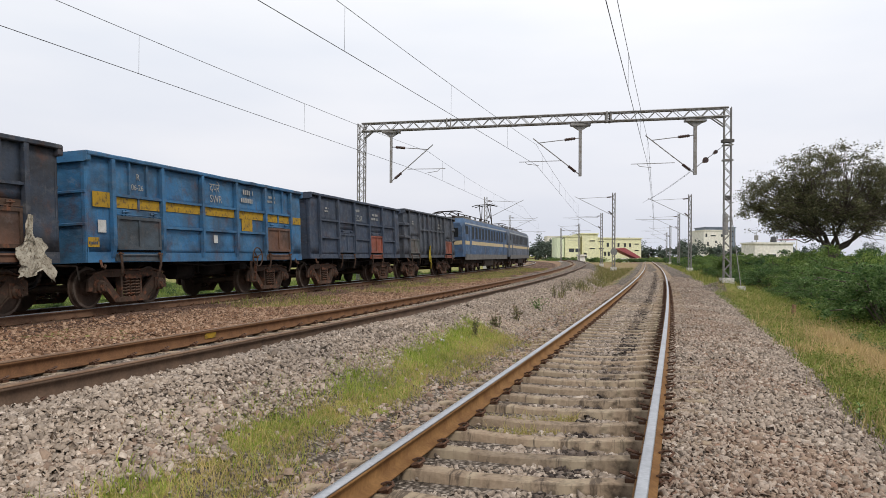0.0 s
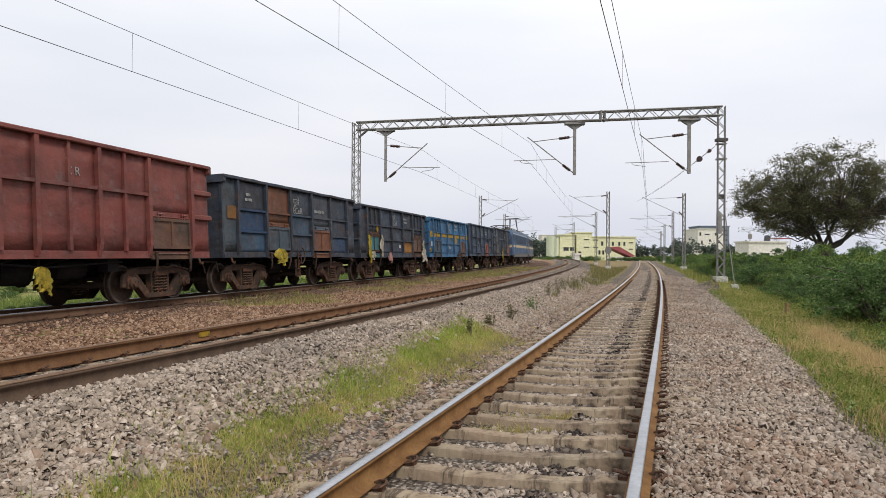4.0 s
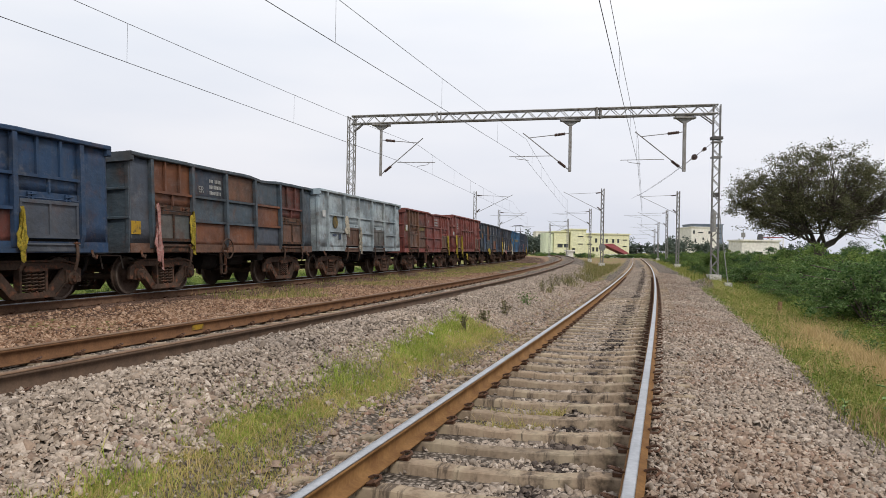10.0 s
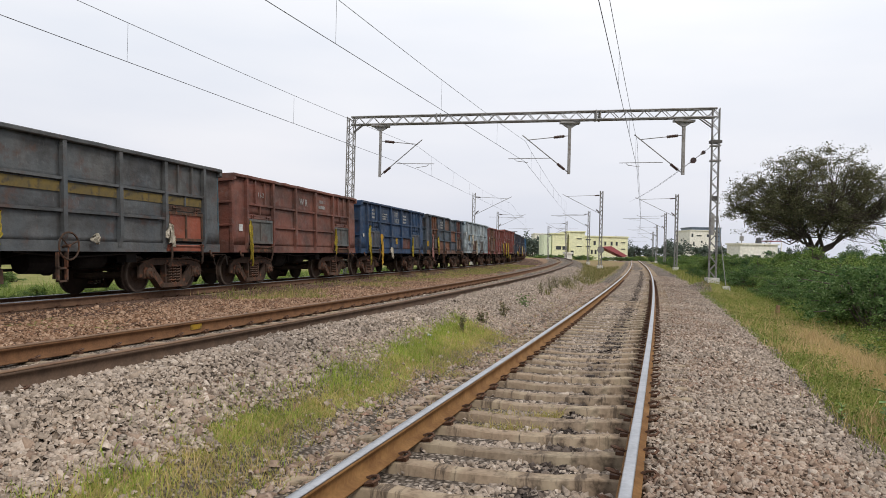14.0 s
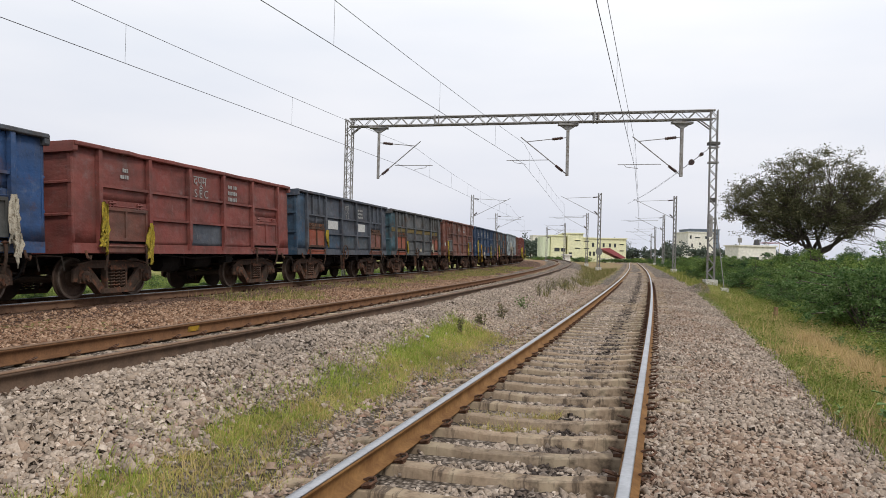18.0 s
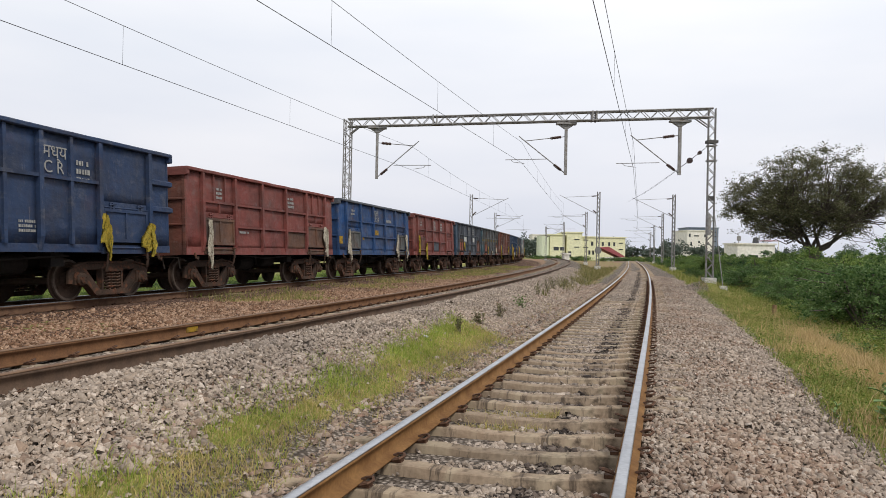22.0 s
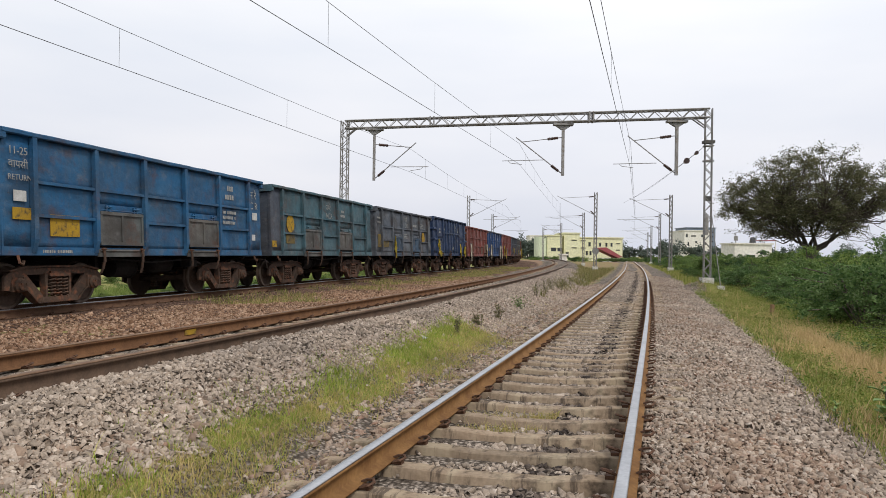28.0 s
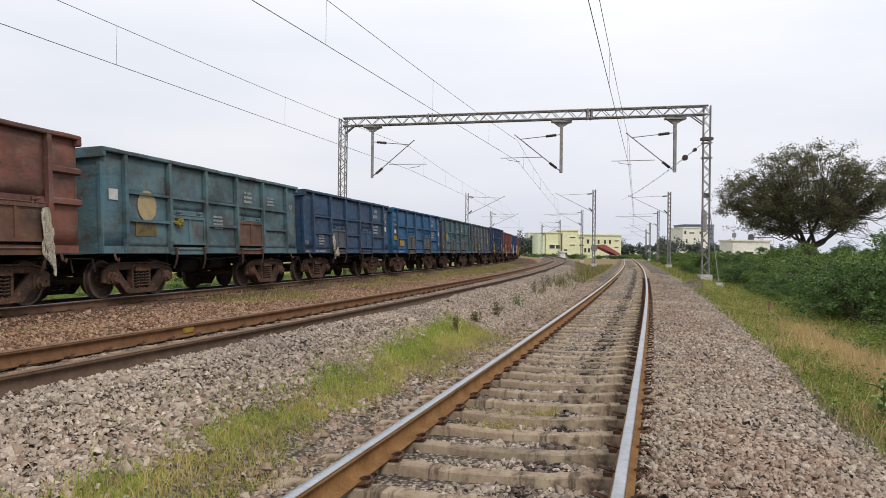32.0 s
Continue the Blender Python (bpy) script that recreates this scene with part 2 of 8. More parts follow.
def raw(name, verts, faces, material):
    """A mesh from numpy arrays: verts n x 3, faces m x 3 or m x 4."""
    me = bpy.data.meshes.new(name)
    k = faces.shape[1]
    me.vertices.add(len(verts)), me.loops.add(faces.size), me.polygons.add(len(faces))
    me.vertices.foreach_set("co", verts.astype(np.float32).ravel())
    me.loops.foreach_set("vertex_index", faces.astype(np.int32).ravel())
    me.polygons.foreach_set("loop_start", np.arange(0, faces.size, k, dtype=np.int32))
    me.update(calc_edges=True)
    me.materials.append(material)
    return me


# ---- the lie of the three tracks ----
class Line:
    """A track's centre line as a run of points with their distance along it."""

    def __init__(self, pts):
        self.p = np.array(pts, float)
        self.s = np.r_[0, np.cumsum(np.hypot(*np.diff(self.p, axis=0).T))]
        d = np.gradient(self.p, axis=0)
        self.h = np.arctan2(d[:, 0], d[:, 1])

    def at(self, s):
        return (float(np.interp(s, self.s, self.p[:, 0])), float(np.interp(s, self.s, self.p[:, 1])), float(np.interp(s, self.s, self.h)))

    def side(self, x, y):
        """How far right of the line."""
        return (x - np.interp(y, self.p[:, 1], self.p[:, 0])) * np.cos(np.interp(y, self.p[:, 1], self.h))

    def near(self, x, y):
        return float(self.s[np.argmin((self.p[:, 0] - x) ** 2 + (self.p[:, 1] - y) ** 2)])

    def beside(self, off):
        return Line(np.c_[self.p[:, 0] + off * np.cos(self.h), self.p[:, 1] - off * np.sin(self.h)])


def bend(x, y, knots, back, ahead, step=0.5):
    """From a point on, by headings (radians) at distances from it."""
    ks, hs = zip(*knots)
    out = []
    for sign, far in ((-1, back), (1, ahead)):
        px, py, run = x, y, []
        for k in range(int(far / step)):
            h = np.interp(sign * (k + 0.5) * step, ks, hs)
            px, py = px + sign * step * math.sin(h), py + sign * step * math.cos(h)
            run.append((px, py))
        out.append(run)
    return Line(out[0][::-1] + [(x, y)] + out[1])


def main_line_x(y):
    v = min(max(y, -14), 170) / 100
    x = ((0.9436 * v - 3.7599) * v + 30.7597) * v - 1.1071
    return x + max(0, y - 170) * 0.268


T1 = Line([(main_line_x(y), y) for y in np.arange(-14, 620, 0.5)])
T2 = bend(-4.31, 5.0, [(-60, 0.40), (0, 0.305), (15.5, 0.262), (36, 0.222), (77, 0.190), (118, 0.154), (168, 0.105), (250, 0.02), (420, -0.2)], 45, 420)
T3 = bend(-7.615, 19.82, [(-40, 0.2132), (0, 0.2298), (10, 0.2345), (20, 0.2465), (60, 0.1942), (110, 0.0999), (250, -0.163), (420, -0.45)], 45, 400)
Z1, Z2, Z3 = 0.0, 0.308, 0.123        # sleeper tops
CANT1, CANT2, CANT3 = 0.053, 0.119, 0.087   # the outer rail's rise
RAIL = 0.2                            # rail head over the sleeper


# ---- the ground ----
def lump(x, y, size, seed=0.0):
    """Cheap smooth unevenness, about -1 to 1."""
    a = np.sin(x / size + 1.3 * np.sin(y / size * 0.7 + seed)) + np.sin(y / size * 1.3 + 1.7 * np.sin(x / size * 0.6 + seed * 2))
    return a * 0.5


def height(x, y):
    u1, u2, u3 = T1.side(x, y), T2.side(x, y), T3.side(x, y)
    h1 = np.where(np.abs(u1) < 0.97, np.interp(y, (6, 12, 30), (-0.1, -0.055, -0.012)), np.where(u1 < 0, -0.018 - 0.045 * (u1 > -1.6), 0.026)) - 0.13 * np.clip(np.abs(u1) - 1.75, 0, 9)
    h2 = np.where(np.abs(u2) < 0.8, 0.305, np.where(u2 > 0, 0.365, 0.31)) + 0.068 * np.clip(u2, -1.5, 1.5) - 0.40 * np.clip(np.abs(u2) - 1.6, 0, 9)
    h3 = np.where(np.abs(u3) < 0.97, 0.09, 0.14) + 0.05 * np.clip(u3, -1.5, 1.5) - 0.3 * np.clip(np.abs(u3) - 1.5, 0, 9)
    base = np.where(u1 > 0, -0.26 - 0.05 * np.clip(u1 - 4, 0, 6), -0.22)
    base = np.where((u2 < 0) & (u3 > 0), 0.10 + 0.05 * lump(x, y, 0.9), base)
    base = np.where(u3 < -3, -0.3, base)
    h = np.maximum(np.maximum(h1, h2), np.maximum(h3, base))
    h = h + 0.6 * np.exp(-(x - 13.2) ** 2 - (y - 35.6) ** 2)
    return h + 0.012 * lump(x, y, 0.35, 2.0) + 0.02 * lump(x, y, 1.7, 5.0)


def axis_steps(parts):
    return np.concatenate([np.arange(a, b, s) for a, b, s in parts])


def ground_material():
    m, nt, b = tree_of("ground_cover")
    at = nt.nodes.new("ShaderNodeAttribute")
    at.attribute_name = "cover"
    sep = nt.nodes.new("ShaderNodeSeparateColor")
    nt.links.new(at.outputs["Color"], sep.inputs[0])
    v = coords(nt, "Object")

    def pebbles(lo, mid, hi, scale):
        vo = nt.nodes.new("ShaderNodeTexVoronoi")
        vo.inputs["Scale"].default_value = scale
        nt.links.new(v, vo.inputs["Vector"])
        tone = mix_node(nt, ramp_node(nt, vo.outputs["Color"], 0.1, 0.9), lo, hi)
        # mid: shade in the gaps between pebbles, painted in as a dark tone
        tone = mix_node(nt, ramp_node(nt, vo.outputs["Distance"], 0.25, 0.6, (0, 0, 0), (0.9,) * 3), tone, mid)
        return mix_node(nt, 0.6, tone, ramp_node(nt, noise_node(nt, v, 0.8, 4.0), 0.3, 0.7, (0.6, 0.58, 0.56), (1.1, 1.08, 1.05)), "MULTIPLY"), vo.outputs["Distance"]

    stone, d = pebbles((0.19, 0.158, 0.13), (0.075, 0.06, 0.048), (0.5, 0.43, 0.37), 24.0)
    old, d2 = pebbles((0.16, 0.095, 0.065), (0.06, 0.036, 0.027), (0.36, 0.235, 0.175), 20.0)
    grass = mix_node(nt, ramp_node(nt, noise_node(nt, v, 0.7, 6.0), 0.35, 0.65), (0.21, 0.23, 0.055), (0.38, 0.32, 0.13))
    grass = mix_node(nt, ramp_node(nt, noise_node(nt, v, 30.0, 4.0), 0.3, 0.7), grass, (0.09, 0.10, 0.03))
    edge = noise_node(nt, v, 2.2, 6.0)

    def soft(k):
        add = nt.nodes.new("ShaderNodeMath")
        add.operation = "ADD"
        nt.links.new(sep.outputs[k], add.inputs[0])
        nt.links.new(edge, add.inputs[1])
        return ramp_node(nt, add.outputs[0], 0.88, 1.05)

    col = mix_node(nt, soft(0), (0.27, 0.175, 0.115), stone)
    col = mix_node(nt, soft(2), col, old)
    col = mix_node(nt, soft(1), col, grass)
    nt.links.new(col, b.inputs["Base Color"])
    b.inputs["Roughness"].default_value, b.inputs["Specular IOR Level"].default_value = 0.95, 0.1
    bump_node(nt, b, mix_node(nt, soft(1), d, edge), 0.9, 0.05)
    return m


def ground():
    xs = axis_steps([(-900, -200, 50), (-200, -60, 7), (-60, -18, 1.5), (-18, 16, 0.16), (16, 40, 0.8), (40, 200, 6), (200, 1300, 60)])
    ys = axis_steps([(-40, 0, 2.5), (0, 30, 0.22), (30, 70, 0.7), (70, 200, 2.5), (200, 500, 12), (500, 3600, 100)])
    X, Y = np.meshgrid(xs, ys)
    Z = height(X, Y)
    n, k = X.shape
    idx = np.arange(n * k).reshape(n, k)
    f = np.stack([idx[:-1, :-1], idx[:-1, 1:], idx[1:, 1:], idx[1:, :-1]], -1).reshape(-1, 4)
    me = raw("ground", np.stack([X, Y, Z], -1).reshape(-1, 3), f, ground_material())
    u1, u2, u3 = T1.side(X, Y), T2.side(X, Y), T3.side(X, Y)
    wob = 0.25 * lump(X, Y, 1.1, 3.0)
    ramp = lambda v, a, b: np.clip((v - a) / (b - a), 0, 1)
    stone = np.maximum(1 - ramp(np.abs(u1 - 0.6) + wob, 2.5, 3.0), 1 - ramp(np.abs(u2 - 0.2) + wob, 2.6, 3.4))
    old = (1 - ramp(np.abs(u3) + wob, 3.2, 5.0)) * 1.0
    strip = 4.6 + np.clip(Y - 30, 0, 400) * 0.05
    g = ramp(u1 + wob - 0.02 * np.clip(Y - 8, 0, 20), 2.75, 3.2)                                    # beyond the right shoulder
    g = np.maximum(g, ramp(-u3 + wob, 2.2, 3.0))                     # beyond the train
    mid = (u1 < -1.85 + 0.6 * wob) & (u2 > np.where(Y > 9, 2.12, 2.45) + 0.5 * wob)
    g = np.maximum(g, mid * np.where(Y < 13.3, 0.9, np.where(Y > 27, 0.42, 0.1)))
    gap = (u2 < -2.4 + wob) & (u3 > 2.0 + wob)
    g = np.maximum(g, gap * np.clip(0.12 + 0.3 * lump(X, Y, 2.3, 1.0), 0, 1))
    far = ramp(Y, 160, 240)
    g = np.maximum(g, far * (np.abs(u1) > 3))
    stone = stone * (1 - mid * (g > 0.5))
    col = np.stack([stone, g, old, np.ones_like(g)], -1).reshape(-1, 4)
    a = me.color_attributes.new("cover", "FLOAT_COLOR", "POINT")
    a.data.foreach_set("color", col.astype(np.float32).ravel())
    for p in me.polygons:
        p.use_smooth = True
    tagged(new("ground", me), "stony trackside ground with ballast, earth and grass", "ground", kind="structure")


ground()

# ---- rails and sleepers ----
RUST_RAIL = surface("rusty_rail", (0.18, 0.088, 0.034), (0.29, 0.155, 0.06), 4.0, 0.75, 0.2, 0.003)
OLD_RAIL = surface("old_rusty_rail", (0.125, 0.062, 0.032), (0.2, 0.102, 0.05), 6.0, 0.8, 0.2, 0.003)
TRAIN_RAIL = surface("brown_rail", (0.105, 0.058, 0.037), (0.165, 0.095, 0.058), 6.0, 0.8, 0.2, 0.003)
DARK_RAIL = surface("dark_rail", (0.09, 0.06, 0.043), (0.145, 0.094, 0.064), 6.0, 0.7, 0.2, 0.003)
BRIGHT = surface("polished_rail_head", (0.42, 0.43, 0.45), (0.55, 0.56, 0.58), 3.0, 0.32, 0.05, 0.001, metal=0.85)
DULL = surface("dull_rail_head", (0.17, 0.10, 0.065), (0.25, 0.16, 0.10), 5.0, 0.6, 0.1, 0.001, metal=0.2)
CONCRETE = surface("sleeper_concrete", (0.29, 0.215, 0.15), (0.40, 0.315, 0.23), 3.5, 0.9, 0.5, 0.006, rand=0.5, c3=(0.10, 0.075, 0.055))


def oil_stain(m):
    """A band of dripped oil along the middle of the track, ragged at its edges."""
    nt = m.node_tree
    b = nt.nodes["Principled BSDF"]
    old = b.inputs["Base Color"].links[0].from_socket
    v = coords(nt, "Object")
    sep = nt.nodes.new("ShaderNodeSeparateXYZ")
    nt.links.new(v, sep.inputs[0])
    off = nt.nodes.new("ShaderNodeMath")
    off.operation, off.inputs[1].default_value = "SUBTRACT", 0.22
    nt.links.new(sep.outputs[0], off.inputs[0])
    dist = nt.nodes.new("ShaderNodeMath")
    dist.operation = "ABSOLUTE"
    nt.links.new(off.outputs[0], dist.inputs[0])
    rag = nt.nodes.new("ShaderNodeMath")
    rag.operation, rag.inputs[1].default_value = "MULTIPLY", 1.1
    nt.links.new(noise_node(nt, v, 14.0, 6.0, 0.7), rag.inputs[0])
    add = nt.nodes.new("ShaderNodeMath")
    add.operation = "ADD"
    nt.links.new(dist.outputs[0], add.inputs[0])
    nt.links.new(rag.outputs[0], add.inputs[1])
    nt.links.new(mix_node(nt, ramp_node(nt, add.outputs[0], 0.52, 0.68, (0.5,) * 3, (0, 0, 0)), old, (0.06, 0.048, 0.04)), b.inputs["Base Color"])


oil_stain(CONCRETE)


def drips(m):
    """Dark runs that have dried on the sides of the sleepers."""
    nt = m.node_tree
    b = nt.nodes["Principled BSDF"]
    old = b.inputs["Base Color"].links[0].from_socket
    info = nt.nodes.new("ShaderNodeObjectInfo")
    v = nt.nodes.new("ShaderNodeVectorMath")
    v.operation = "ADD"
    nt.links.new(coords(nt, "Object", 0.0, (1.0, 0.15, 0.12)), v.inputs[0])
    nt.links.new(info.outputs["Random"], v.inputs[1])
    run = ramp_node(nt, noise_node(nt, v.outputs[0], 13.0, 5.0, 0.7), 0.56, 0.64, (0, 0, 0), (0.75,) * 3)
    pale = ramp_node(nt, noise_node(nt, v.outputs[0], 4.0, 3.0, 0.6), 0.5, 0.62, (0, 0, 0), (0.4,) * 3)
    col = mix_node(nt, pale, old, (0.43, 0.36, 0.25))
    nt.links.new(mix_node(nt, run, col, (0.055, 0.042, 0.034)), b.inputs["Base Color"])


drips(CONCRETE)
CLIP = surface("clip_iron", (0.08, 0.048, 0.035), (0.15, 0.08, 0.05), 30.0, 0.7, 0.3, 0.003)

FOOT = [(-0.075, 0.0), (0.075, 0.0), (0.075, 0.012), (0.012, 0.034), (0.010, 0.125), (0.036, 0.138), (0.036, 0.158), (-0.036, 0.158), (-0.036, 0.138), (-0.010, 0.125), (-0.012, 0.034), (-0.075, 0.012)]
HEAD = [(-0.0365, 0.158), (0.0365, 0.158), (0.0365, 0.167), (0.029, 0.172), (-0.029, 0.172), (-0.0365, 0.167)]


def swept(name, line, off, z, profile, s0, s1, material, parent, label=""):
    ss = [s0]
    while ss[-1] < s1:
        ss.append(ss[-1] + (1.5 if ss[-1] < 90 else 4.0))
    verts = []
    for s in ss:
        x, y, h = line.at(s)
        for a, c in profile:
            verts.append((x + (off + a) * math.cos(h), y - (off + a) * math.sin(h), z + c))
    n, k = len(ss), len(profile)
    idx = np.arange(n * k).reshape(n, k)
    nx = np.roll(idx, -1, axis=1)
    f = np.stack([idx[:-1], nx[:-1], nx[1:], idx[1:]], -1).reshape(-1, 4)
    return part(name, raw(name, np.array(verts), f[:, ::-1], material), material, parent, label)


def sleeper_mesh():
    bm = bmesh.new()
    prof = [(-0.125, -0.2), (0.125, -0.2), (0.074, 0.0), (0.063, 0.008), (-0.063, 0.008), (-0.074, 0.0)]
    rings = []
    for x, dz in ((-1.375, 0.0), (-1.3, 0.008), (-0.62, 0.0), (-0.35, -0.028), (0.35, -0.028), (0.62, 0.0), (1.3, 0.008), (1.375, 0.0)):
        rings.append([bm.verts.new((x, a, c + dz * (c > -0.1))) for a, c in prof])
    for u, w in zip(rings, rings[1:]):
        for j in range(6):
            bm.faces.new((u[j], u[(j + 1) % 6], w[(j + 1) % 6], w[j]))
    bm.faces.new(rings[0][::-1]), bm.faces.new(rings[-1])
    return done(bm, "sleeper")


def clip_mesh():
    bm = bmesh.new()
    bm_tube(bm, [(0.0, -0.05, 0.02), (0.05, -0.055, 0.035), (0.075, -0.02, 0.05), (0.055, 0.02, 0.055), (0.01, 0.035, 0.045), (-0.02, 0.03, 0.03)], 0.0105, 5)
    bm_box(bm, (-0.03, -0.03, -0.01), (0.05, 0.03, 0.022))
    return done(bm, "clip")


SLEEPER, CLIPS = sleeper_mesh(), clip_mesh()


def track(name, label, line, z, cant, near, far, head, web, detail):
    """Rails, sleepers and spring clips; detail: how many metres carry single sleepers with clips."""
    t = thing(name, label, "railway track", "three running lines", "structure")
    for side in (-1, 1):
        zz = z + 0.026 + side * cant / 2
        swept("rail", line, side * 0.8745, zz, FOOT, near, far, web[side > 0], t, "rust-brown steel rail")
        swept("rail_head", line, side * 0.8745, zz + 0.002, HEAD, near, far, head, t, "worn running surface")
    s, rng = near + 0.3, random.Random(name)
    tail_v, tail_f = [], []
    sv = np.array([v.co[:] for v in SLEEPER.vertices])
    while s < far - 1 and s < 230:
        x, y, h = line.at(s)
        m = pose(x, y, z + rng.uniform(-0.006, 0.004), 0, -math.degrees(cant / 1.745), -math.degrees(h) + rng.uniform(-0.7, 0.7))
        if s < near + detail:
            sl = part("sleeper", SLEEPER, CONCRETE, t, m=m)
            if s < near + detail * 0.85:
                for side in (-1, 1):
                    for e in (-1, 1):
                        part("clip", CLIPS, CLIP, sl, m=pose(side * 0.8745 + e * 0.085, 0, 0.014, 0, 0, 0 if e > 0 else 180) @ Matrix.Diagonal((1.15, 1.15, 1.0, 1)))
        else:
            mm = np.array(m)
            tail_v.append(sv @ mm[:3, :3].T + mm[:3, 3])
        s += 0.6
    if tail_v:
        quads = np.array([p.vertices[:] for p in SLEEPER.polygons if len(p.vertices) == 4])
        k = len(sv)
        f = np.concatenate([quads + k * j for j in range(len(tail_v))])
        tagged(part("sleepers", raw("sleepers", np.concatenate(tail_v), f, CONCRETE), CONCRETE, t), kind="stuff")
    return t


def tracks():
    track("railway_track_1", "straight broad-gauge track on concrete sleepers with polished rails", T1, Z1, CANT1, T1.near(main_line_x(-2), -2) - 12.0, 610, BRIGHT, (RUST_RAIL, RUST_RAIL), 70)
    track("railway_track_2", "curved broad-gauge track with rusty rails deep in ballast", T2, Z2, CANT2, T2.near(-6.5, -3) - 12.0, 440, DULL, (OLD_RAIL, DARK_RAIL), 58)
    track("railway_track_3", "curved broad-gauge track that carries the goods train", T3, Z3, CANT3, T3.near(-14, 2) - 12.0, 440, BRIGHT, (TRAIN_RAIL, TRAIN_RAIL), 60)


# ---- the goods train ----
# grimy steel, deepened so that shade below the train sits in its colour
UNDER = surface("shaded_underframe_grime", (0.016, 0.014, 0.013), (0.045, 0.033, 0.026), 3.0, 0.9, 0.4, 0.01, c3=(0.07, 0.04, 0.027))
BOGIE = surface("bogie_cast_steel", (0.05, 0.037, 0.03), (0.1, 0.064, 0.047), 2.5, 0.85, 0.5, 0.012, rand=0.5, c3=(0.2, 0.085, 0.05))
WHEEL = surface("wheel_steel", (0.055, 0.039, 0.031), (0.095, 0.063, 0.047), 3.0, 0.7, 0.3, 0.006)
TREAD = surface("worn_wheel_rim", (0.10, 0.075, 0.06), (0.16, 0.125, 0.105), 6.0, 0.6, 0.1, 0.002, metal=0.3)
# near-black: the shade under the wagon floors is put into this colour
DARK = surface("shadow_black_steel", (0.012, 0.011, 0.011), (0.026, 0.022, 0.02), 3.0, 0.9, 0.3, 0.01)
WHITE_MARK = surface("white_stencil_paint", (0.24, 0.24, 0.235), (0.42, 0.42, 0.4), 9.0, 0.8, 0.0)
WHITE_CARD = surface("white_notice", (0.46, 0.46, 0.44), (0.6, 0.6, 0.58), 9.0, 0.8, 0.0)
YELLOW = surface("yellow_band_paint", (0.46, 0.28, 0.025), (0.34, 0.21, 0.035), 4.0, 0.7, 0.1, 0.004, c3=(0.10, 0.075, 0.045))
FADED = surface("faded_yellow_paint", (0.22, 0.155, 0.045), (0.11, 0.092, 0.055), 2.5, 0.85, 0.1, 0.004, c3=(0.07, 0.06, 0.05))
YELLOW_CLOTH = surface("yellow_plastic_sheet", (0.52, 0.37, 0.05), (0.36, 0.29, 0.045), 9.0, 0.6, 0.8, 0.03, c3=(0.16, 0.17, 0.04))
WHITE_CLOTH = surface("dirty_white_sacking", (0.64, 0.59, 0.48), (0.48, 0.42, 0.33), 9.0, 0.85, 0.8, 0.03, c3=(0.2, 0.16, 0.11))
PINK_CLOTH = surface("striped_red_sacking", (0.5, 0.33, 0.3), (0.38, 0.14, 0.12), 16.0, 0.85, 0.4, 0.01)
ORANGE_CLOTH = surface("orange_plastic_sheet", (0.5, 0.24, 0.05), (0.45, 0.32, 0.04), 14.0, 0.6, 0.4, 0.01)

PITCH = 10.713
AXLE_Z = 0.435        # half a worn wheel
EDGES = (-4.94, -4.2, -2.5, -0.84, 0.84, 2.5, 4.2, 5.02)
FLOOR_Z, RIB1, RIB2 = 1.16, 1.72, 2.35
SILL_Z = {"a": 0.95, "b": 1.0, "c": 1.0}
TOPS = {"a": 3.125, "b": 3.205, "c": 3.31}        # the side sheets' upper edge
MESHES = {}


def bay(y):
    """A place along the side, counted in bays of the usual wagon drawing."""
    return float(np.interp(y, (-4.89, -3.72, -2.02, -0.62, 0.70, 2.02, 3.72, 4.89), EDGES))


def up(z):
    """A height on the side, from the usual wagon drawing."""
    return float(np.interp(z, (0.6, 1.0, 1.27, 1.88, 2.5, 3.1), (0.6, 1.0, 1.2, 1.75, 2.38, 3.06)))


def cached(key, make):
    if key not in MESHES:
        MESHES[key] = make()
    return MESHES[key]


def plate(x0, x1, y0, y1, z0, z1, name):
    return cached((name, x0, x1, y0, y1, z0, z1), lambda: boxes(name, ((x0, y0, z0), (x1, y1, z1))))


def dented(name, y0, y1, z0, z1, seed):
    """A side sheet, buckled a little between its stiffeners."""
    def go():
        n, k = 9, 7
        rng = random.Random(seed)
        cy, cz, amp = rng.uniform(0.35, 0.65), rng.uniform(0.35, 0.65), rng.uniform(-0.03, 0.022)
        bm = bmesh.new()
        g = [[bm.verts.new((1.5 + amp * math.sin(math.pi * min(1, a / (n - 1) / (2 * cy) if a / (n - 1) < cy else 0.5 + (a / (n - 1) - cy) / (2 - 2 * cy))) * math.sin(math.pi * b / (k - 1)) + 0.005 * rng.uniform(-1, 1),
                            y0 + (y1 - y0) * a / (n - 1), z0 + (z1 - z0) * b / (k - 1))) for b in range(k)] for a in range(n)]
        for a in range(n - 1):
            for b in range(k - 1):
                bm.faces.new((g[a][b], g[a + 1][b], g[a + 1][b + 1], g[a][b + 1]))
        geo = bmesh.ops.extrude_face_region(bm, geom=bm.faces[:])
        bmesh.ops.translate(bm, vec=(-0.03, 0, 0), verts=[v for v in geo["geom"] if isinstance(v, bmesh.types.BMVert)])
        return done(bm, name, True)
    return cached((name, y0, y1, z0, z1, seed), go)


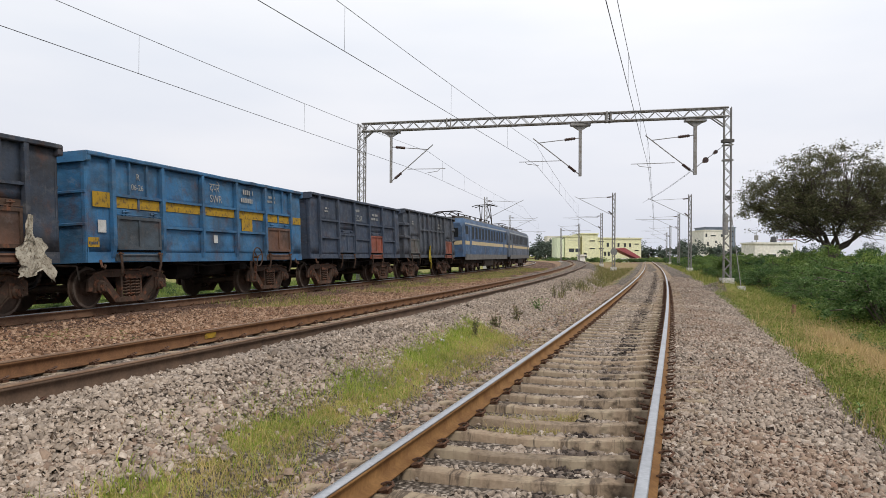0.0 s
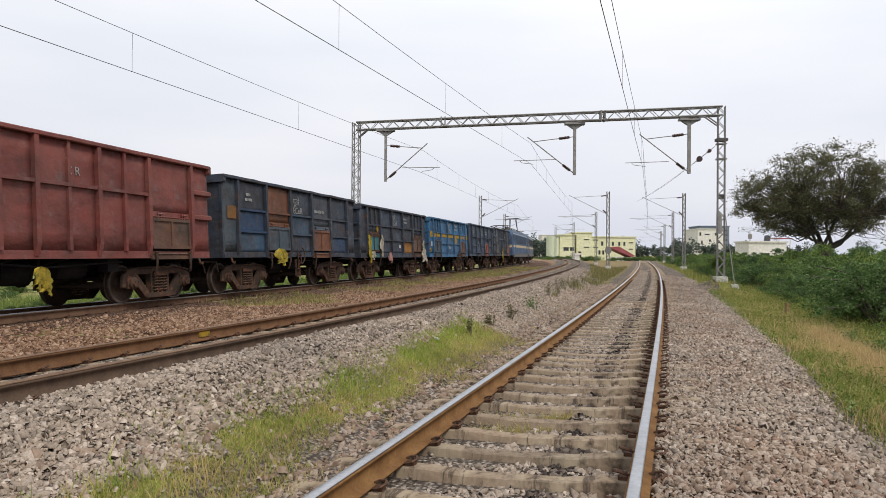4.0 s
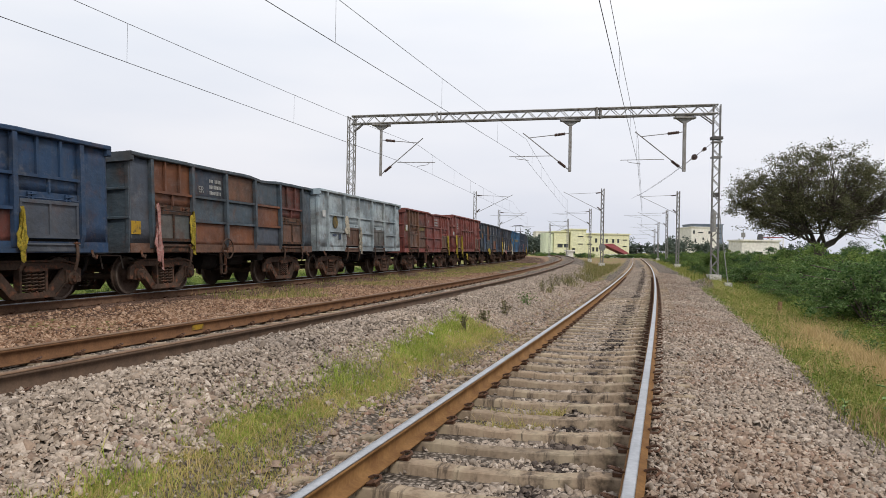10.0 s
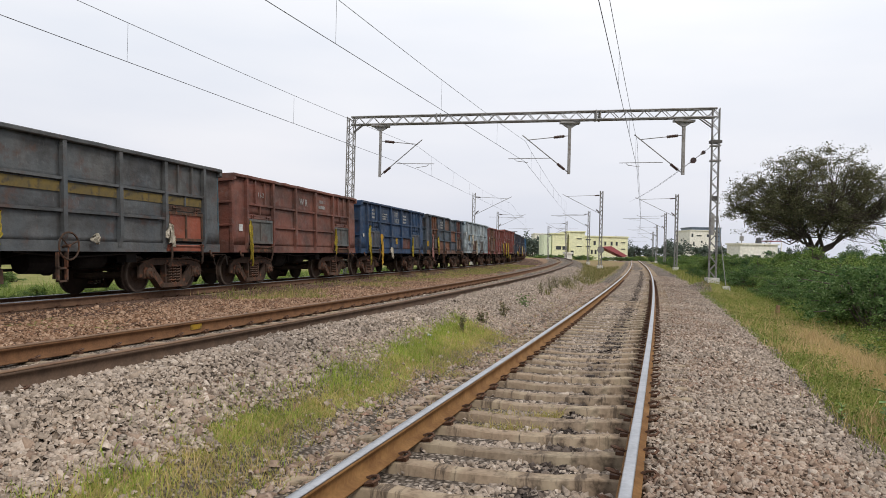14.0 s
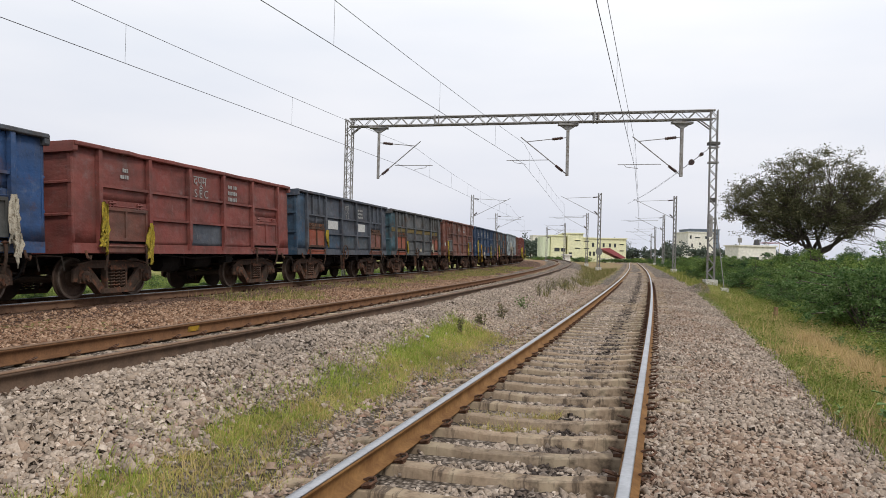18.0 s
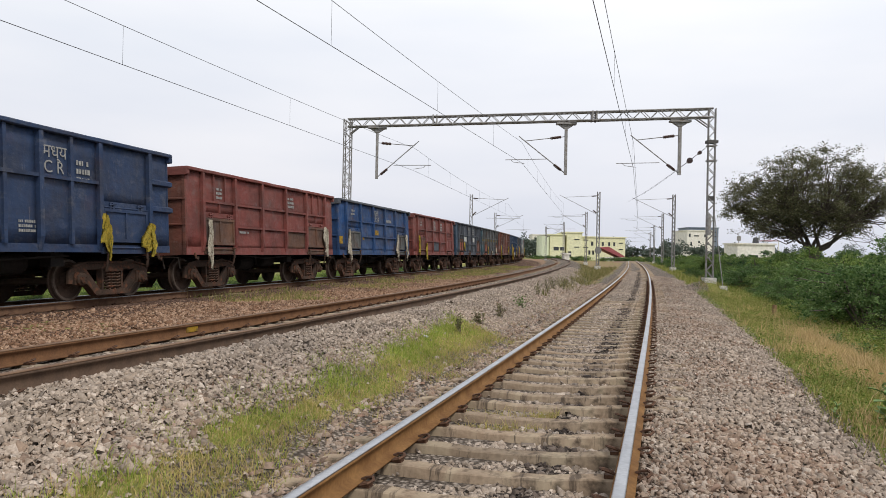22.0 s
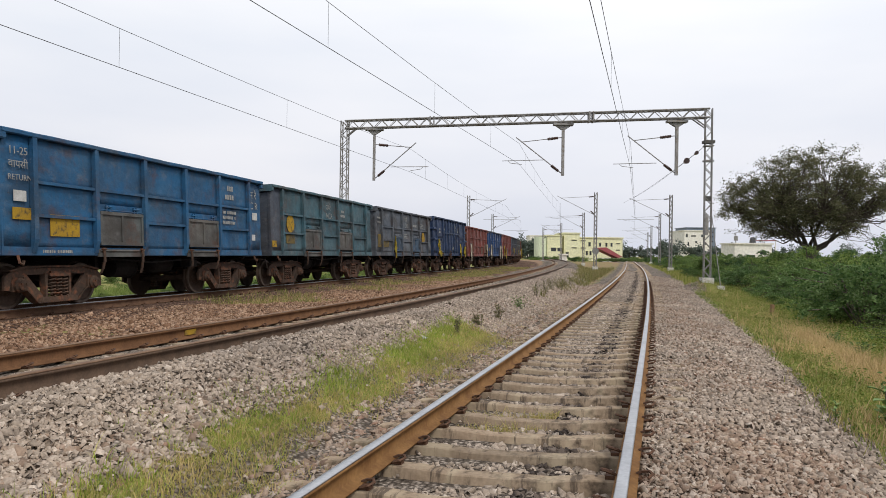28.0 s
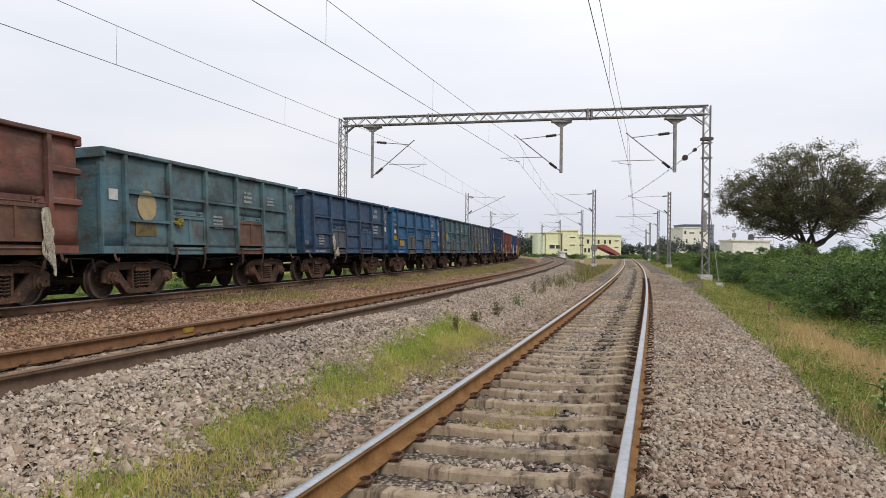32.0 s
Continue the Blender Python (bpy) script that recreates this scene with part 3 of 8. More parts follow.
def door_mesh(y0, y1, top, frame_only=False):
    def go():
        bm = bmesh.new()
        a, b = y0 + 0.1, y1 - 0.1
        if not frame_only:
            bm_box(bm, (1.5, a, FLOOR_Z + 0.06), (1.535, b, top))
            return done(bm, "door")
        for y in (a, (a + b) / 2 - 0.03, b - 0.06):
            bm_box(bm, (1.533, y, FLOOR_Z + 0.06), (1.565, y + 0.06, top))
        for z in (FLOOR_Z + 0.06, top - 0.07):
            bm_box(bm, (1.534, a, z), (1.57, b, z + 0.07))
        return done(bm, "door_frame")
    return cached(("door", y0, y1, top, frame_only), go)


def hinge_mesh(y0, y1, top):
    """A flat strip above the door with two small knuckles on it."""
    def go():
        bm = bmesh.new()
        bm_box(bm, (1.5, y0 + 0.1, top + 0.03), (1.525, y1 - 0.1, top + 0.15))
        bm_tube(bm, [(1.545, y0 + 0.09, top + 0.03), (1.545, y1 - 0.09, top + 0.025)], 0.016, 6)
        for f in (0.22, 0.78):
            y = y0 + (y1 - y0) * f
            bm_box(bm, (1.5, y - 0.07, top - 0.06), (1.56, y - 0.03, top + 0.13))
            bm_box(bm, (1.5, y + 0.03, top - 0.06), (1.56, y + 0.07, top + 0.13))
            bm_tube(bm, [(1.56, y - 0.09, top + 0.08), (1.575, y + 0.1, top + 0.1)], 0.018, 5)
        return done(bm, "hinge_strip")
    return cached(("hinge", y0, y1, top), go)


def flap_mesh(y0, y1):
    """The lip under a door with its two hanging catches."""
    def go():
        bm = bmesh.new()
        bm_box(bm, (1.5, y0 + 0.06, 0.97), (1.545, y1 - 0.06, 1.13))
        bm_tube(bm, [(1.555, y0 + 0.08, 1.1), (1.555, y1 - 0.08, 1.1)], 0.022, 6)
        return done(bm, "door_lip")
    return cached(("flap", y0, y1), go)


def catch_mesh(k):
    """One hanging catch: a flat bar bent inwards at its foot, with an eye on top."""
    def go():
        bm = bmesh.new()
        d = (0.03, -0.02, 0.0)[k]
        pts = [(1.575, 0.0, 1.16), (1.6, 0.0, 1.02), (1.6, d, 0.86), (1.57, d * 2, 0.72), (1.53, d * 2 + 0.02, 0.66 - 0.03 * k)]
        for (xa, ya, za), (xb, yb, zb) in zip(pts, pts[1:]):
            bm_prism(bm, [(xa - 0.012, za), (xa + 0.012, za), (xb + 0.012, zb - 0.006), (xb - 0.012, zb - 0.006)], ya - 0.03, ya + 0.03, 1)
        bm_tube(bm, [(1.56, -0.05, 1.13), (1.6, -0.05, 1.13), (1.61, 0.05, 1.13), (1.56, 0.05, 1.13)], 0.016, 5)
        return done(bm, "catch")
    return cached(("catch", k), go)


def bogie_mesh():
    return boxes("bolster", ((-1.1, -0.18, 0.52), (1.1, 0.18, 0.66)))


def side_frame_mesh():
    """A cast side frame: arched top chord with pedestal jaws, two broad diagonals, columns and the spring seat."""
    bm = bmesh.new()
    a, b = 1.13, 1.19
    bm_prism(bm, [(-1.31, 0.36), (-1.30, 0.62), (-1.18, 0.69), (-0.8, 0.765), (0.8, 0.765), (1.18, 0.69), (1.30, 0.62), (1.31, 0.36), (1.19, 0.36), (1.16, 0.52), (0.86, 0.64), (-0.86, 0.64), (-1.16, 0.52), (-1.19, 0.36)], a, b)
    bm_prism(bm, [(-1.2, 0.70), (-0.8, 0.775), (0.8, 0.775), (1.2, 0.70), (1.2, 0.735), (0.8, 0.81), (-0.8, 0.81), (-1.2, 0.735)], a - 0.08, b + 0.04)
    for e in (-1, 1):
        bm_prism(bm, [(e * 0.98, 0.61), (e * 0.84, 0.38), (e * 0.52, 0.10), (e * 0.34, 0.10), (e * 0.36, 0.2), (e * 0.80, 0.65)], a + 0.005, b + 0.01)
        bm_prism(bm, [(e * 0.84, 0.35), (e * 0.87, 0.39), (e * 0.56, 0.10), (e * 0.50, 0.075)], a - 0.06, b + 0.05)
        bm_prism(bm, [(e * 0.29, 0.18), (e * 0.345, 0.18), (e * 0.355, 0.66), (e * 0.29, 0.66)], a - 0.04, b + 0.04)
        bm_prism(bm, [(e * 0.83, 0.34), (e * 0.83, 0.60), (e * 0.90, 0.60), (e * 0.88, 0.34)], a - 0.04, b + 0.05)
    bm_prism(bm, [(-0.52, 0.09), (0.52, 0.09), (0.46, 0.2), (-0.46, 0.2)], a - 0.1, b + 0.08)
    bm_box(bm, (a - 0.1, -0.27, 0.6), (b + 0.08, 0.27, 0.66))
    bm_box(bm, (a - 0.06, -0.2, 0.655), (b + 0.05, 0.2, 0.70))
    return done(bm, "side_frame")


def spring_mesh():
    bm = bmesh.new()
    for y in (-0.17, 0.0, 0.17):
        pts = [(1.19 + 0.08 * math.cos(a), y + 0.08 * math.sin(a), 0.2 + 0.4 * k / 48) for k in range(49) for a in (k * 2 * math.pi / 8,)]
        bm_tube(bm, pts, 0.019, 4)
    return done(bm, "spring_nest")


def axle_box_mesh():
    bm = bmesh.new()
    bm_prism(bm, [(-0.15, 0.33), (0.15, 0.33), (0.17, 0.5), (0.12, 0.6), (-0.12, 0.6), (-0.17, 0.5)], 1.02, 1.22)
    bm_ring(bm, (1.0, 0, AXLE_Z + 0.01), "x", [(0.18, 0.14), (0.27, 0.14), (0.29, 0.12), (0.3, 0.11), (0.33, 0.1), (0.335, 0.05)], 12)
    for k in range(3):
        a = 2 * math.pi * k / 3 + 0.5
        bm_box(bm, (1.32, 0.065 * math.cos(a) - 0.018, AXLE_Z + 0.065 * math.sin(a) - 0.012), (1.355, 0.065 * math.cos(a) + 0.018, AXLE_Z + 0.065 * math.sin(a) + 0.024))
    return done(bm, "axle_box")


def wheelset_mesh(r):
    bm = bmesh.new()
    for s in (-1, 1):
        prof = [(0.80, r * 0.6), (0.80, r + 0.028), (0.825, r + 0.028), (0.835, r + 0.004), (0.925, r), (0.93, r - 0.055), (0.90, r - 0.075), (0.875, r * 0.42), (0.93, r * 0.33), (0.95, 0.09)]
        bm_ring(bm, (0, 0, 0), "x", [(s * a, q) for a, q in prof], 40)
    bm_ring(bm, (0, 0, 0), "x", [(-1.05, 0.08), (1.05, 0.08)], 10)
    # one chalked balance mark on each disc
    bm_box(bm, (0.885, r * 0.5, -0.03), (0.905, r * 0.72, 0.03))
    return done(bm, "wheelset")


def rim_mesh(s, r):
    bm = bmesh.new()
    rings = []
    for q, x in ((r - 0.052, 0.933), (r - 0.004, 0.931), (r + 0.001, 0.925), (r + 0.002, 0.842)):
        rings.append([bm.verts.new((s * x, q * math.cos(2 * math.pi * j / 40), q * math.sin(2 * math.pi * j / 40))) for j in range(40)])
    for u, v in zip(rings, rings[1:]):
        for j in range(40):
            bm.faces.new((u[j], u[(j + 1) % 40], v[(j + 1) % 40], v[j]))
    return done(bm, "wheel_rim")


def handwheel_mesh():
    bm = bmesh.new()
    n, r = 20, 0.27
    ring = [(1.66, r * math.cos(2 * math.pi * k / n), r * math.sin(2 * math.pi * k / n)) for k in range(n + 1)]
    bm_tube(bm, ring, 0.02, 5, caps=False)
    for k in range(3):
        a = 2 * math.pi * k / 3 + 0.4
        bm_tube(bm, [(1.64, 0, 0), (1.66, r * math.cos(a), r * math.sin(a))], 0.017, 4)
    bm_tube(bm, [(1.45, 0, 0), (1.68, 0, 0)], 0.035, 6)
    return done(bm, "brake_wheel")


def bracket_mesh():
    bm = bmesh.new()
    for y in (-0.12, 0.12):
        bm_box(bm, (1.5, y - 0.02, -0.6), (1.56, y + 0.02, -0.02))
    for z in (-0.6, -0.35):
        bm_box(bm, (1.5, -0.14, z), (1.56, 0.14, z + 0.04))
    return done(bm, "step_ladder")


def under_parts():
    """What hangs under a wagon's floor: name, mesh, label, and where each stands."""
    return (
        ("centre_sill", boxes("centre_sill", ((-0.25, -4.9, 0.72), (0.25, 4.95, 1.0))), "", [(0, 0, 0)]),
        ("cross_bearer", made("cross_bearer", lambda bm: bm_prism(bm, [(-1.42, 1.02), (-1.42, 1.1), (1.42, 1.1), (1.42, 1.02), (0.4, 0.84), (-0.4, 0.84)], -0.07, 0.07, 1)), "", [(0, y, 0) for y in (-4.5, -3.26, -1.1, 0.2, 1.5, 3.26, 4.5)]),
        ("floor_pan", boxes("floor_pan", ((-1.42, -4.85, 1.1), (1.42, 4.85, 1.168))), "", [(0, 0, 0)]),
        ("brake_cylinder", made("brake_cylinder", lambda bm: bm_ring(bm, (0, 0, 0), "x", [(-0.36, 0.1), (-0.34, 0.22), (0.3, 0.24), (0.32, 0.27), (0.36, 0.27)], 14)), "black brake cylinder", [(0.65, -0.65, 0.74, 90)]),
        ("air_reservoir", made("air_reservoir", lambda bm: bm_ring(bm, (0, 0, 0), "x", [(-0.46, 0.06), (-0.42, 0.17), (-0.36, 0.2), (0.36, 0.2), (0.42, 0.17), (0.46, 0.06)], 14)), "black air reservoir", [(0.75, 0.78, 0.8, 90)]),
        ("brake_rod", made("brake_rod", lambda bm: bm_tube(bm, [(0.3, -2.0, 0.6), (0.32, 2.2, 0.62)], 0.03, 5)), "", [(0, 0, 0)]),
        ("release_rod", made("release_rod", lambda bm: bm_tube(bm, [(1.35, -1.9, 0.94), (1.35, -0.4, 0.84), (1.33, 1.8, 0.93)], 0.02, 5)), "", [(0, 0, 0)]),
        ("hanger", boxes("hanger", ((0.9, -0.04, 0.66), (0.96, 0.04, 1.05))), "", [(0, y, 0) for y in (-1.8, -0.2, 1.7)]),
        ("distributor_valve", boxes("distributor_valve", ((1.05, 1.35, 0.72), (1.3, 1.7, 1.0))), "", [(0, 0, 0)]),
    )


def coupler_mesh(s):
    bm = bmesh.new()
    bm_box(bm, (-0.16, s * 4.85, 0.78), (0.16, s * 5.15, 1.08))
    bm_prism(bm, [(-0.16, s * 5.1), (0.2, s * 5.1), (0.2, s * 5.35), (0.05, s * 5.38), (0.0, s * 5.28), (-0.16, s * 5.33)], 0.8, 1.06, 2)
    bm_tube(bm, [(0.35, s * 4.9, 0.82), (0.45, s * 5.1, 0.6), (0.4, s * 5.36, 0.55)], 0.03, 6)
    bm_tube(bm, [(-0.4, s * 4.9, 0.9), (0.9, s * 5.02, 0.9), (1.3, s * 5.02, 0.88), (1.36, s * 5.02, 0.6)], 0.02, 5)
    return done(bm, "coupler")


END_Y = {-1: -4.92, 1: 4.99}


def end_mesh(s, layout):
    y = END_Y[s]
    return boxes("end_wall", ((-1.5, min(y, y - s * 0.03), SILL_Z[layout]), (1.5, max(y, y - s * 0.03), TOPS[layout])))


def end_stiffeners(w, s, layout, material):
    y = END_Y[s]
    for x in (-1.5, -0.55, 0.45, 1.41):
        part("end_post", plate(x, x + 0.08, min(y, y + s * 0.035), max(y, y + s * 0.035), SILL_Z[layout], TOPS[layout] - 0.02, "end_post"), material, w)
    for z in {"a": (1.7, 2.36), "b": (), "c": (1.95, 2.58)}[layout]:
        d, h = (0.08, 0.16) if layout == "c" else (0.05, 0.07)
        part("end_band", cached(("band", s, z, layout), lambda: made("end_band", lambda bm: bm_prism(bm, [(y, z), (y + s * d, z + h * 0.2), (y + s * d, z + h * 0.75), (y, z + h)], -1.5, 1.5))), material, w)


def coping_mesh(seed, layout):
    """The top rail, knocked about along its length, with a deeper cap over each end."""
    rng = random.Random(seed)
    top = TOPS[layout]
    bm = bmesh.new()
    for sx in (-1, 1):
        ys = [END_Y[-1] - 0.06 + (END_Y[1] - END_Y[-1] + 0.12) * k / 24 for k in range(25)]
        dz = [rng.uniform(-0.008, 0.007) for _ in ys]
        dx = [rng.uniform(-0.012, 0.012) for _ in ys]
        if seed in (1, 3):
            k = rng.randint(6, 17)
            for j, d in ((-1, 0.02), (0, 0.055), (1, 0.045), (2, 0.015)):
                dz[k + j] -= d
                dx[k + j] -= d
        rings = []
        for y, d, e in zip(ys, dz, dx):
            w = [(1.47, top + d), (1.595 + e, top - 0.004 + d), (1.612 + e, top + 0.012 + d), (1.612 + e, top + 0.072 + d), (1.59 + e, top + 0.09 + d), (1.47, top + 0.09 + d)]
            rings.append([bm.verts.new((sx * a, y, c)) for a, c in w])
        for u, v in zip(rings, rings[1:]):
            for j in range(6):
                bm.faces.new((u[j], u[(j + 1) % 6], v[(j + 1) % 6], v[j]))
        bm.faces.new(rings[0][::-1]), bm.faces.new(rings[-1])
    for s in (-1, 1):
        y0, y1 = sorted((END_Y[s] - s * 0.04, END_Y[s] + s * 0.09))
        bm_prism(bm, [(-1.58, top - 0.13), (1.58, top - 0.13), (1.6, top - 0.1), (1.6, top + 0.06), (1.57, top + 0.084), (-1.57, top + 0.084), (-1.6, top + 0.06), (-1.6, top - 0.1)], y0, y1, 1)
    return done(bm, "top_rail")


def cloth_mesh(w, h, seed):
    """A torn rag of sheeting: crumpled folded strips that hang from one snag, frayed below."""
    rng = random.Random(seed)
    bm = bmesh.new()

    def strip(top, drop, length, wide, drift, k, n=7):
        rows = []
        fold, ph = rng.uniform(1.5, 3.2), rng.uniform(0, 6)
        for b in range(k):
            f = b / (k - 1)
            mid = top + drift * f + 0.1 * w * math.sin(4.0 * f + ph)
            ww = wide * (0.3 + 0.7 * math.sin(min(1.0, f * 1.6 + 0.12) * 1.57)) * rng.uniform(0.75, 1.15) * (1.0 if f < 0.8 else rng.uniform(0.3, 0.8))
            rows.append([(0.04 + 0.03 * math.sin(fold * a + 3.0 * f + ph) + rng.uniform(-0.012, 0.012), mid + ww * (a / (n - 1) - 0.5) + rng.uniform(-0.02, 0.02) * wide,
                          -drop - length * f + rng.uniform(-0.3, 0.3) * length / k - 0.12 * length * f * abs(math.sin(2.4 * a + ph))) for a in range(n)])
        for side in (0.0, 0.012):
            g = [[bm.verts.new((x - side, y, z)) for x, y, z in r] for r in rows]
            for u, v in zip(g, g[1:]):
                for j in range(n - 1):
                    bm.faces.new((u[j], u[j + 1], v[j + 1], v[j]))
    strip(0.0, 0.0, h * 0.72, w * 0.75, w * rng.uniform(-0.2, 0.2), 10)
    strip(w * 0.15, h * 0.05, h * 0.95, w * 0.4, w * rng.uniform(-0.1, 0.4), 12, 5)
    strip(-w * 0.15, h * 0.1, h * 0.55, w * 0.5, -w * rng.uniform(0.0, 0.4), 8, 5)
    strip(0.0, h * 0.5, h * 0.4, w * 0.9, w * rng.uniform(-0.3, 0.3), 7)
    return done(bm, "cloth_scrap", True)


def text_mesh(body, size):
    def go():
        cu = bpy.data.curves.new("lettering", "FONT")
        cu.body, cu.size, cu.extrude, cu.align_x = body, size, 0.002, "LEFT"
        ob = new("lettering", cu)
        bpy.context.view_layer.update()
        me = bpy.data.meshes.new_from_object(ob.evaluated_get(bpy.context.evaluated_depsgraph_get()))
        bpy.data.objects.remove(ob)
        bpy.data.curves.remove(cu)
        me.name = "lettering"
        return me
    return cached(("text", body, size), go)


SIDE = Matrix(((0, 0, 1, 0), (1, 0, 0, 0), (0, 1, 0, 0), (0, 0, 0, 1)))


def letter(parent, body, y, z, size, material=None, label="", x=1.522):
    material = material or WHITE_MARK
    tagged(part("lettering", text_mesh(body, size), material, parent, label or "white stencilled letters", Matrix.Translation((x, bay(y), up(z))) @ SIDE), kind="stuff")


def bars(parent, y, z, w, rows, h=0.07, material=None, x=1.522):
    """Writing too worn to read: plain bars, row under row."""
    material = material or WHITE_MARK

    def go():
        bm = bmesh.new()
        for r in range(rows):
            rng = random.Random(r * 7 + rows)
            a = 0.0
            while a < w - 0.2 * h:
                run = min(w - a, h * rng.uniform(0.32, 0.6))
                if rng.random() < 0.88:
                    bm_box(bm, (-0.002, a, -r * h * 1.45), (0.002, a + run, -r * h * 1.45 + h * rng.uniform(0.75, 0.9)))
                a += run + h * 0.22
        return done(bm, "worn_writing")
    tagged(part("worn_writing", cached(("bars", w, rows, h), go), material, parent, "worn white stencilled writing", Matrix.Translation((x, bay(y), up(z)))), kind="stuff")


def patch(parent, y, z, w, h, material, label="", x=1.518, name="painted_patch", fixed=False):
    part(name, cached(("patch", w, h), lambda: boxes("patch", ((-0.003, 0, 0), (0.003, w, h)))), material, parent, label, Matrix.Translation((x, y if fixed else bay(y), up(z))))


def disc(parent, y, z, r, material, label, x=1.519):
    part("painted_disc", cached(("disc", r), lambda: made("disc", lambda bm: bm_ring(bm, (0, 0, 0), "x", [(-0.003, r), (0.003, r)], 24))), material, parent, label, Matrix.Translation((x, bay(y), up(z))))


def scrap(parent, y, z, w, h, material, seed, label):
    part("cloth_scrap", cached(("cloth", w, h, seed), lambda: cloth_mesh(w, h, seed)), material, parent, label, Matrix.Translation((1.6, bay(y), up(z))))


BOGIE_M, SPRING_M, BOX_M, WHEELS_M, RIM_M, HAND_M, BRACKET_M, UNDER_PARTS = bogie_mesh(), spring_mesh(), axle_box_mesh(), wheelset_mesh(AXLE_Z), {s: rim_mesh(s, AXLE_Z) for s in (-1, 1)}, handwheel_mesh(), bracket_mesh(), under_parts()
LOCO_WHEELS_M, LOCO_RIM_M = wheelset_mesh(0.5), {s: rim_mesh(s, 0.5) for s in (-1, 1)}
COUPLERS = {-1: coupler_mesh(-1), 1: coupler_mesh(1)}
WHEEL_Y = (-4.262, -2.262, 2.262, 4.262)


SIDE_FRAME_M = side_frame_mesh()
HOSE_M = {s: made("brake_hose", lambda bm: bm_tube(bm, [(0.5, s * 4.9, 0.98), (0.5, s * 5.08, 0.9), (0.49, s * 5.16, 0.66), (0.46, s * 5.24, 0.5), (0.42, s * 5.33, 0.46)], 0.028, 6)) for s in (-1, 1)}


def running_gear(w):
    sets = []
    for s in (-1, 1):
        part("brake_hose", HOSE_M[s], DARK, w, "black rubber brake hose")
    for y in (-3.262, 3.262):
        b = part("bogie", BOGIE_M, BOGIE, w, "rusty cast steel bogie frame", pose(0, y, 0))
        for sx in (0, 180):
            part("side_frame", SIDE_FRAME_M, BOGIE, b, m=pose(0, 0, 0, 0, 0, sx))
        part("spring_nest", SPRING_M, BOGIE, b)
        part("spring_nest", SPRING_M, BOGIE, b, m=pose(0, 0, 0, 0, 0, 180))
        for e in (-1, 1):
            for sx in (0, 180):
                part("axle_box", BOX_M, BOGIE, b, m=pose(0, e, 0, 0, 0, sx))
    for y in WHEEL_Y:
        ws = part("wheelset", WHEELS_M, WHEEL, w, "brown steel wheels on an axle", pose(0, y, AXLE_Z))
        for s in (-1, 1):
            part("wheel_rim", RIM_M[s], TREAD, ws, "worn steel rim")
        sets.append(ws)
    return sets


